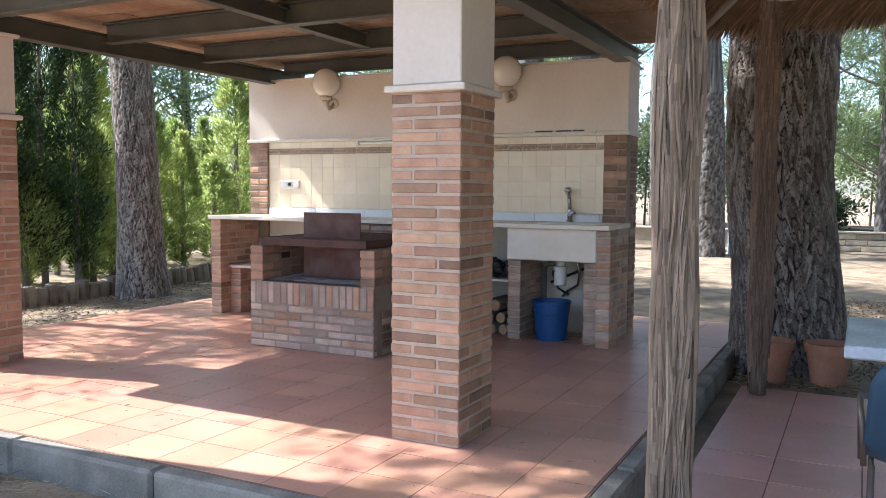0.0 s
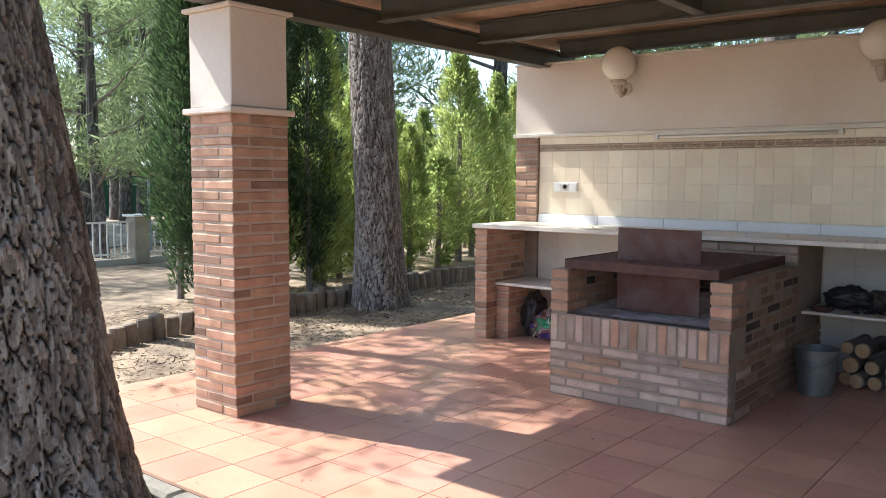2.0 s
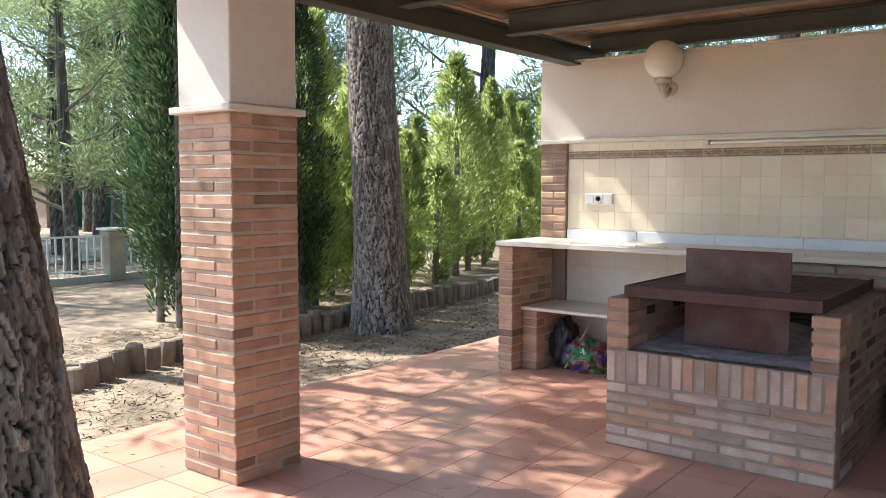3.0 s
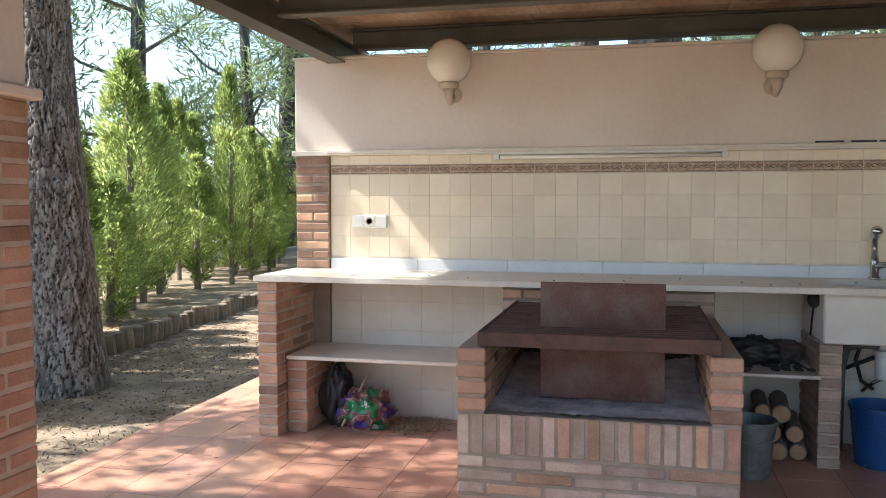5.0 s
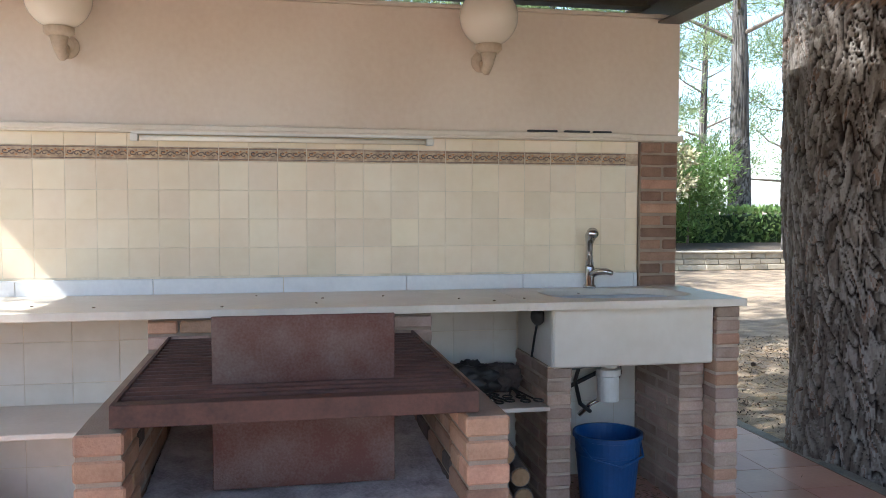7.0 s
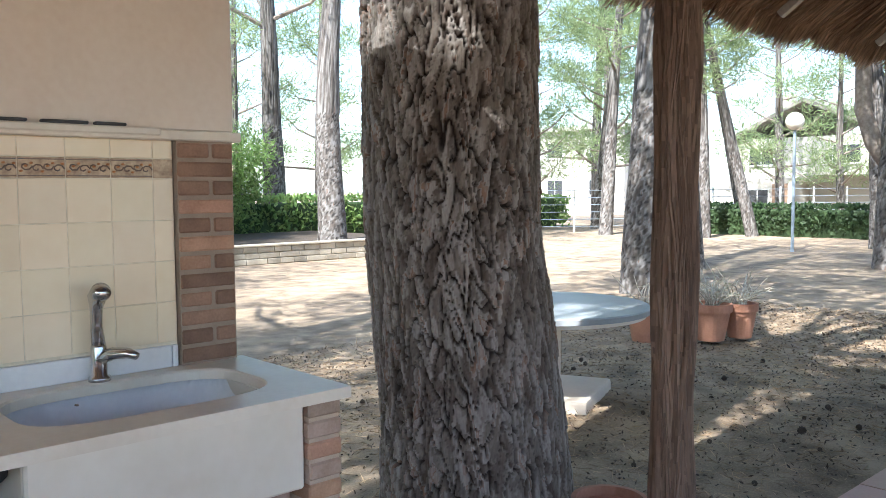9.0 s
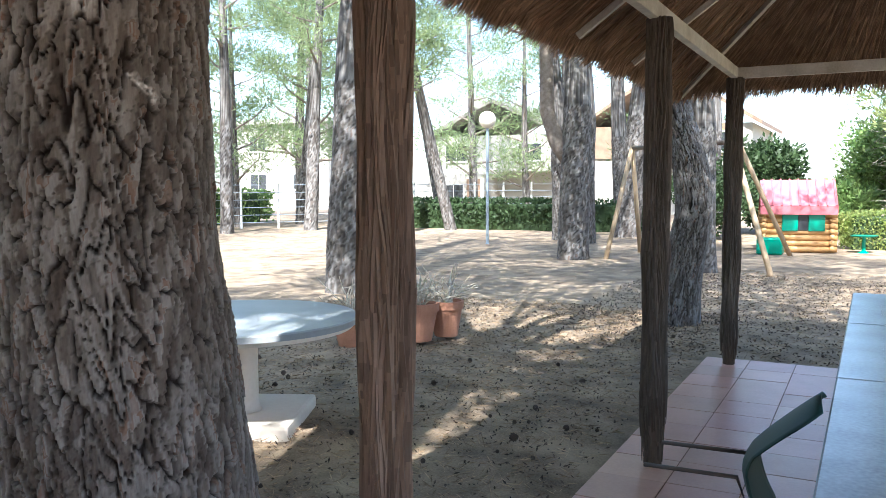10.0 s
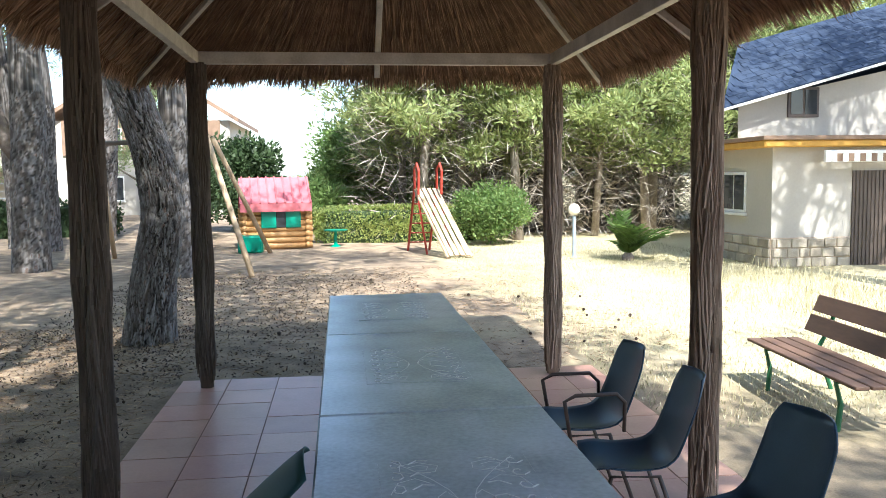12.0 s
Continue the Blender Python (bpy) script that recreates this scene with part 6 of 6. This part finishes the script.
def crumpled(name, label, category, at, size, material, seed, rz=0, amp=0.35):
    """A crushed bag or cloth: a closed body folded by layered noise."""
    U, V = np.meshgrid(np.linspace(0, 2 * np.pi, 64, endpoint=False), np.linspace(0.02, np.pi - 0.02, 36))
    d = np.stack([np.sin(V) * np.cos(U), np.sin(V) * np.sin(U), -np.cos(V)], -1)
    rr = np.zeros(U.shape)
    for idx in np.ndindex(U.shape):
        p = Vector(d[idx]) * 2.2 + Vector((seed, 0, 0))
        rr[idx] = 1 + amp * noise.noise(p) + amp * 0.7 * abs(noise.noise(p * 2.6)) + amp * 0.3 * noise.noise(p * 6)
    P = d * rr[..., None] * np.array(size)
    P[..., 2] = np.maximum(P[..., 2] + size[2] * 0.8, 0.0)
    ob = grid_mesh(name, P, material, wrap=True)
    ob.matrix_basis = pose(*at, 0, 0, rz)
    return tagged(ob, label, category)


def bag_mat():
    """Glossy printed film in blots of green, brick red, white and violet."""
    m = mat("printed_plastic_bag", (0.05, 0.20, 0.09), None, 9, 0.32, 0.2, 60, detail=3)
    n, l = m.node_tree.nodes, m.node_tree.links
    p = n["Principled BSDF"]
    geo, big, ramp = n.new("ShaderNodeNewGeometry"), n.new("ShaderNodeTexNoise"), n.new("ShaderNodeValToRGB")
    big.inputs["Scale"].default_value, big.inputs["Detail"].default_value = 8, 3
    l.new(geo.outputs["Position"], big.inputs["Vector"])
    l.new(big.outputs["Fac"], ramp.inputs["Fac"])
    cr = ramp.color_ramp
    cr.interpolation = "CONSTANT"
    cr.elements[0].position, cr.elements[0].color = 0.0, (0.06, 0.035, 0.20, 1)
    cr.elements[1].position, cr.elements[1].color = 0.40, (0.22, 0.085, 0.07, 1)
    for q, c in ((0.47, (0.36, 0.30, 0.27, 1)), (0.50, (0.18, 0.07, 0.055, 1)), (0.545, (0.02, 0.20, 0.07, 1)), (0.66, (0.50, 0.48, 0.44, 1))):
        cr.elements.new(q).color = c
    l.new(ramp.outputs["Color"], p.inputs["Base Color"])
    return m


crumpled("bag", "crumpled printed plastic bag in green, red and violet", "bag", (-5.40, 7.72, 0.0), (0.165, 0.12, 0.13), bag_mat(), 3.0, 0, 0.5)
twig = thing("stick", "pale dry stick leaning on the bag", "stick", (-5.52, 7.63, 0.0))
part("stem", tube([(0, 0, 0.02), (0.07, 0.04, 0.17), (0.12, 0.09, 0.30), (0.15, 0.12, 0.36)], [0.008, 0.007, 0.006, 0.003], 6), SLATWOOD, twig)
ladle = thing("ladle", "blackened iron ladle hanging on the sink side", "tool", (-2.672, 7.62, 0.90))
part("handle", tube([(0, 0.10, -0.19), (-0.004, 0.04, -0.08), (-0.006, -0.01, 0.0)], 0.006, 6), DARK, ladle)
part("bowl", ball(0.036, (-0.012, -0.035, 0.03), 14, None, 1.3), DARK, ladle, smooth=True)
crumpled("bin_bag", "limp black plastic bag against the pier", "bag", (-5.60, 7.78, 0.0), (0.10, 0.12, 0.21), DARK, 11.0, 20)
crumpled("cloth", "dark crumpled cloth on the shelf", "cloth", (-2.98, 7.80, 0.52), (0.15, 0.12, 0.085), DARK, 15.0)
crumpled("cloth", "blackened oven glove on the shelf", "cloth", (-2.80, 7.86, 0.52), (0.10, 0.09, 0.075), SOOT_BRICK, 19.0)
crumpled("cloth", "rust-brown rag hanging over the shelf edge", "cloth", (-3.09, 7.52, 0.52), (0.07, 0.05, 0.022), RUST, 23.0)
for k, (x, y, rz) in enumerate(((-2.86, 7.60, 20), (-2.78, 7.66, -12), (-2.92, 7.66, 45), (-2.74, 7.52, 5))):
    t = thing("barbecue_tongs", "blackened iron barbecue tongs on the shelf", "tool", (x, y, 0.522 + 0.006 * k), rz, group="barbecue tools")
    for s in (-1, 1):
        part("arm", tube([(0, 0.26, 0.006), (s * 0.012, 0.1, 0.007), (s * 0.02, 0.0, 0.006)], 0.0045, 6), DARK, t)
        part("ring", tube([(s * 0.032 + 0.022 * math.cos(q), -0.025 + 0.028 * math.sin(q), 0.006) for q in np.linspace(0, 2 * math.pi, 14)], 0.004, 6), DARK, t)


def scatter(name, label, category, x0, x1, y0, y1, z, n, L, W, material, seed, lift=0.15, ell=False):
    rng = np.random.default_rng(seed)
    if ell:
        a, q = rng.random(n) * 2 * np.pi, np.sqrt(rng.random(n)) * (1 + 0.2 * np.sin(5 * rng.random(n) * 6))
        p = np.stack([(x0 + x1) / 2 + (x1 - x0) / 2 * q * np.cos(a), (y0 + y1) / 2 + (y1 - y0) / 2 * q * np.sin(a), np.full(n, z)], -1)
    else:
        p = np.stack([rng.uniform(x0, x1, n), rng.uniform(y0, y1, n), np.full(n, z)], -1)
    p[:, 2] += rng.random(n) * 0.008
    w = rng.normal(size=(n, 3))
    w[:, 2] = np.abs(w[:, 2]) * lift
    return tagged(quads(name, blades(p, w, L * rng.uniform(0.5, 1.3, n), W, rng), material), label, category, kind="stuff")


scatter("dry_leaves", "brown needles drifted under the shelf", "leaf litter", -5.25, -4.85, 7.62, 8.0, 0.002, 1600, 0.05, 0.0022, LITTER, 51, 0.3, True)
scatter("dry_leaves", "needles and dust beneath the sink", "leaf litter", -2.56, -1.9, 7.45, 8.0, 0.002, 500, 0.05, 0.002, LITTER, 52)
scatter("pine_needles", "loose dry needles blown over the paving", "leaf litter", -6.6, -0.9, 3.6, 9.2, 0.001, 380, 0.05, 0.0018, LITTER, 53, 0.05)
scatter("pine_needles", "carpet of dry pine needles", "leaf litter", -1.0, 9.0, 7.25, 13.0, G + 0.004, 26000, 0.10, 0.0034, LITTER, 54, 0.18)
scatter("pine_needles", "carpet of dry pine needles", "leaf litter", 6.1, 15.0, 2.0, 9.0, G + 0.004, 9000, 0.10, 0.004, LITTER, 55, 0.18)
scatter("pine_needles", "carpet of dry pine needles", "leaf litter", -10.5, -6.8, 3.0, 13.0, G + 0.004, 18000, 0.09, 0.003, LITTER, 56, 0.18)
scatter("pine_needles", "carpet of dry pine needles", "leaf litter", -6.6, 0.6, 1.0, 3.45, G + 0.004, 7000, 0.08, 0.0025, LITTER, 57, 0.18)

# pine cones
CHIP = mat("bark_crumbs", (0.11, 0.08, 0.06), (0.05, 0.036, 0.027), 6, 0.95, 0, 60, vary=0.5, island=True)
scatter("bark_crumbs", "dark crumbs of bark and cone scales", "leaf litter", -0.7, 9.0, 7.25, 13.0, G + 0.008, 9000, 0.035, 0.007, CHIP, 58, 0.5)
scatter("bark_crumbs", "dark crumbs of bark and cone scales", "leaf litter", 6.1, 14.0, 4.5, 9.5, G + 0.008, 8000, 0.04, 0.008, CHIP, 59, 0.5)
scatter("bark_crumbs", "dark crumbs of bark and cone scales", "leaf litter", -9.0, -6.8, 3.0, 12.0, G + 0.008, 3500, 0.035, 0.006, CHIP, 60, 0.5)
CONE = mat("pine_cone_brown", (0.085, 0.06, 0.045), (0.05, 0.035, 0.028), 20, 0.9, 0.6, 90)


def pine_cone():
    bm = None
    for k in range(9):
        z = 0.008 + 0.0075 * k
        r = (0.034 if k % 2 else 0.026) * math.sin(math.pi * (k + 1.2) / 10.5)
        prof = [(r * 0.5, z), (r, z + 0.004), (r * 0.6, z + 0.008)]
        bm = lathe(prof, 9 + (k % 2), bm, caps=False)
    ob = obj("pine_cone", bm, CONE)
    return tagged(ob, "dark open pine cone lying on the needles", "pine cone", group="fallen pine cones")


first = pine_cone()
first.matrix_basis = pose(2.6, 7.9, G + 0.02, 70, 20, 0)
for i in range(120):
    x, y = r3.uniform(0.3, 8.5), r3.uniform(7.3, 11.5)
    if i > 88:
        x, y = r3.uniform(6.5, 14), r3.uniform(2, 8)
    s = r3.uniform(0.4, 0.8)
    c = copy_thing(first, pose(x, y, G + 0.02, r3.uniform(40, 110), 0, r3.uniform(0, 360)))
    c.scale = [s, s, s]
for i in range(12):
    ob = lay("wood_chip", None, 0.014, 0.008, 0.005, (r3.uniform(-5.7, -1.9), r3.uniform(7.4, 7.9), 1.0225), LOGWOOD, 0.002, rz=r3.uniform(0, 180))
    tagged(ob, "tiny dry bark flake on the worktop", "debris", group="bark flakes")
# ---- rows of bricks, tiles and paving ----
pillar_bricks(pillar_a, -5.945, -5.53, 4.42, 4.845, 0.0, 1.80)
pillar_bricks(pillar_b, -2.08, -1.68, 4.45, 4.87, 0.0, 1.80)
for a0, a1 in ((WX0, WX0 + 0.25), (WX1 - 0.22, WX1)):
    pillar = lambda: BRICK_DARK if rnd.random() < 0.75 else BRICK
    course_wall(wall, a0, a1, WY, WY + 0.12, 1.02, 1.80, pillar)
    course_wall(wall, a0, a0 + 0.12, WY + 0.125, 8.36, 0.0, 1.80, pillar, along="y") if a0 == WX0 else course_wall(wall, a1 - 0.12, a1, WY + 0.125, 8.36, 0.0, 1.80, pillar, along="y")
TILE = 0.1415
cols = int((WX1 - 0.22 - (WX0 + 0.25)) / TILE) + 1
for r, (z0, z1) in enumerate(((1.095, 1.105), (1.105, 1.246), (1.246, 1.387), (1.387, 1.528), (1.528, 1.669), (1.738, 1.80))):
    for c in range(cols):
        x0 = WX0 + 0.25 + c * TILE
        x1 = min(x0 + TILE, WX1 - 0.22)
        if x1 - x0 > 0.02 and z1 - z0 > 0.02:
            lay("wall_tile", wall, round(x1 - x0 - 0.002, 4), 0.008, round(z1 - z0 - 0.002, 4), ((x0 + x1) / 2, TY + 0.002, (z0 + z1) / 2), GLAZE, 0.0012, rx=rnd.uniform(-0.35, 0.35), rz=rnd.uniform(-0.35, 0.35))
BORDER = mat("patterned_border_tile", (0.56, 0.43, 0.28), (0.30, 0.20, 0.13), 34, 0.35, 0.05, 120, vary=0.08, detail=2)
SCROLL = mat("brown_scroll_glaze", (0.20, 0.125, 0.085), (0.10, 0.085, 0.085), 25, 0.4, 0.05, 90)
SCROLLORANGE = mat("orange_scroll_glaze", (0.52, 0.24, 0.09), (0.40, 0.17, 0.07), 25, 0.4, 0.05, 90)
SCROLLMESH = []


def scroll_ornament(tile):
    """Dark rules and curling tendrils on a border tile, shared by all the tiles."""
    if not SCROLLMESH:
        bm = box(-0.068, 0.068, -0.0062, -0.0048, 0.024, 0.0275)
        bm = box(-0.068, 0.068, -0.0062, -0.0048, -0.0275, -0.024, 0, bm)
        for cx, cz, way in ((-0.046, 0.004, 1), (-0.014, -0.004, -1), (0.018, 0.004, 1), (0.049, -0.004, -1)):
            bm = tube([(cx + (0.004 + 0.0022 * q) * math.cos(way * 0.9 * q), -0.0052, cz + (0.003 + 0.0018 * q) * math.sin(way * 0.9 * q)) for q in range(8)], 0.0024, 4, bm)
        bm2 = None
        for cx, cz in ((-0.060, -0.012), (-0.030, 0.013), (0.002, -0.013), (0.033, 0.013), (0.062, 0.012), (-0.046, 0.004), (0.018, 0.004)):
            bm2 = ball(0.0062, (cx, -0.0045, cz), 8, bm2, 0.7)
        for b, m in ((bm, SCROLL), (bm2, SCROLLORANGE)):
            me = bpy.data.meshes.new("scroll_ornament")
            b.to_mesh(me)
            b.free()
            me.materials.append(m)
            SCROLLMESH.append(me)
    for me, name in zip(SCROLLMESH, ("scroll_ornament", "blossoms")):
        new(name, me).parent = tile



for c in range(cols):
    x0 = WX0 + 0.25 + c * TILE
    x1 = min(x0 + TILE, WX1 - 0.22)
    if x1 - x0 > 0.02:
        ob = lay("border_tile", wall, round(x1 - x0 - 0.003, 4), 0.010, 0.064, ((x0 + x1) / 2, TY + 0.001, 1.7035), BORDER, 0.0012)
        if x1 - x0 > 0.14:
            scroll_ornament(ob)
for x_from, x_to in ((-5.73, -4.44), (-3.22, -2.66), (-2.54, -1.99)):
    x = x_from
    while x < x_to - 0.02:
        x1 = min(x + 0.2155, x_to)
        for z0 in (0.0, 0.2, 0.4, 0.6, 0.8):
            z1 = min(z0 + 0.2, 0.985)
            lay("wall_tile", wall, round(x1 - x - 0.003, 4), 0.008, round(z1 - z0 - 0.003, 4), ((x + x1) / 2, TY + 0.002, (z0 + z1) / 2), WHITETILE, 0.0012)
        x = x1

# brick supports of the worktop
sup = thing("worktop_support", "brick support wall under the worktop end", "brick support")
part("core", box(-5.976, -5.854, 7.375, 7.985, 0, 0.985), MORTAR, sup)
course_wall(sup, -5.98, -5.85, 7.36, TY - 0.06, 0.0, 0.985, along="y")
sup2 = thing("shelf_pier", "low brick pier under the stone shelf", "brick support")
part("core", box(-5.841, -5.714, 7.515, 8.0, 0, 0.475), MORTAR, sup2)
course_wall(sup2, -5.845, -5.71, 7.50, TY - 0.01, 0.0, 0.475, along="y")
sup3 = thing("sink_pier", "brick pier beside the sink", "brick support", group="sink piers")
part("core", box(-2.666, -2.554, 7.485, 8.0, 0, 0.705), MORTAR, sup3)
course_wall(sup3, -2.67, -2.55, 7.47, TY - 0.01, 0.0, 0.705, lambda: BRICK_GREY, along="y")
sup4 = thing("sink_pier", "brick pier beside the sink", "brick support", group="sink piers")
part("core", box(-1.986, -1.866, 7.515, 8.0, 0, 0.705), MORTAR, sup4)
course_wall(sup4, -1.99, -1.862, 7.50, TY - 0.01, 0.0, 0.705, lambda: BRICK_GREY, along="y")
sup5 = thing("worktop_support", "brick end wall under the worktop", "brick support")
part("core", box(-1.851, -1.739, 7.415, 7.985, 0, 0.985), MORTAR, sup5)
course_wall(sup5, -1.855, -1.735, 7.40, TY - 0.06, 0.0, 0.985, lambda: BRICK_GREY if rnd.random() < 0.5 else BRICK, along="y")

# barbecue bricks
grey = lambda: BRICK_GREY if rnd.random() < 0.8 else BRICK
course_wall(bbq, BX0, BX1, BY0, BY0 + 0.12, 0.0, 0.36, grey)
course_wall(bbq, BX0, BX0 + 0.12, BY0 + 0.125, 8.04, 0.0, 0.36, grey, along="y")
# right side mostly in the darker brick colour, unlike front and left
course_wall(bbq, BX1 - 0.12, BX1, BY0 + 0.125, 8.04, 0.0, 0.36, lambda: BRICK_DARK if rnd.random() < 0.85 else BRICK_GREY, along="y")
x = BX0
k = 0
while x < BX1 - 0.02:
    edge = x < BX0 + 0.1 or x > BX1 - 0.17
    lay("brick", bbq, 0.0515, 0.24, 0.175, (x + 0.031, BY0 + 0.12 + rnd.uniform(-0.003, 0.003), 0.456 if not edge else 0.452), BRICK if rnd.random() < 0.3 else BRICK_GREY, 0.004, rx=rnd.uniform(-0.6, 0.6))
    x += (BX1 - BX0) / 19
for x0 in (BX0, BX1 - 0.13):
    course_wall(bbq, x0, x0 + 0.13, BY0, BY0 + 0.26, 0.55, 0.84, pick_brick, along="y")
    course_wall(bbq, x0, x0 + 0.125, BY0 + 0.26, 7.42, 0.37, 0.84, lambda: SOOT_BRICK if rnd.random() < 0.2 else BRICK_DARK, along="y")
course_wall(bbq, BX0, BX1, 7.40, 7.52, 0.845, 0.975, grey)
course_wall(bbq, BX0 + 0.13, BX1 - 0.13, 7.38, 7.40, 0.56, 0.85, lambda: SOOT_BRICK)

# paving
FT = 0.333
nx, ny = int((PX1 - PX0 - 0.11) / FT) + 1, int((PY1 - PY0 - 0.11) / FT) + 1
for i in range(nx):
    for j in range(ny):
        x1 = PX1 - 0.113 - i * FT
        x0 = max(x1 - FT, PX0)
        y0 = PY0 + 0.113 + j * FT
        y1 = min(y0 + FT, PY1)
        if x1 - x0 > 0.04 and y1 - y0 > 0.04:
            lay("floor_tile", platform, round(x1 - x0 - 0.005, 3), round(y1 - y0 - 0.005, 3), 0.014, ((x0 + x1) / 2, (y0 + y1) / 2, -0.008 + rnd.uniform(-0.0005, 0.0005)), FLOORTILE, 0.0, rx=rnd.uniform(-0.07, 0.07), ry=rnd.uniform(-0.07, 0.07))
PT = 0.42
for i in range(16):
    for j in range(9):
        x1 = 6.03 - i * PT
        x0 = max(x1 - PT, -0.66)
        y1 = 7.17 - j * PT
        y0 = max(y1 - PT, 3.44)
        if x1 - x0 > 0.04 and y1 - y0 > 0.04:
            lay("floor_tile", pavfloor, round(x1 - x0 - 0.008, 3), round(y1 - y0 - 0.008, 3), 0.014, ((x0 + x1) / 2, (y0 + y1) / 2, PAV - 0.007 + rnd.uniform(-0.0015, 0.0015)), PAVTILE, 0.0, rx=rnd.uniform(-0.08, 0.08), ry=rnd.uniform(-0.08, 0.08))
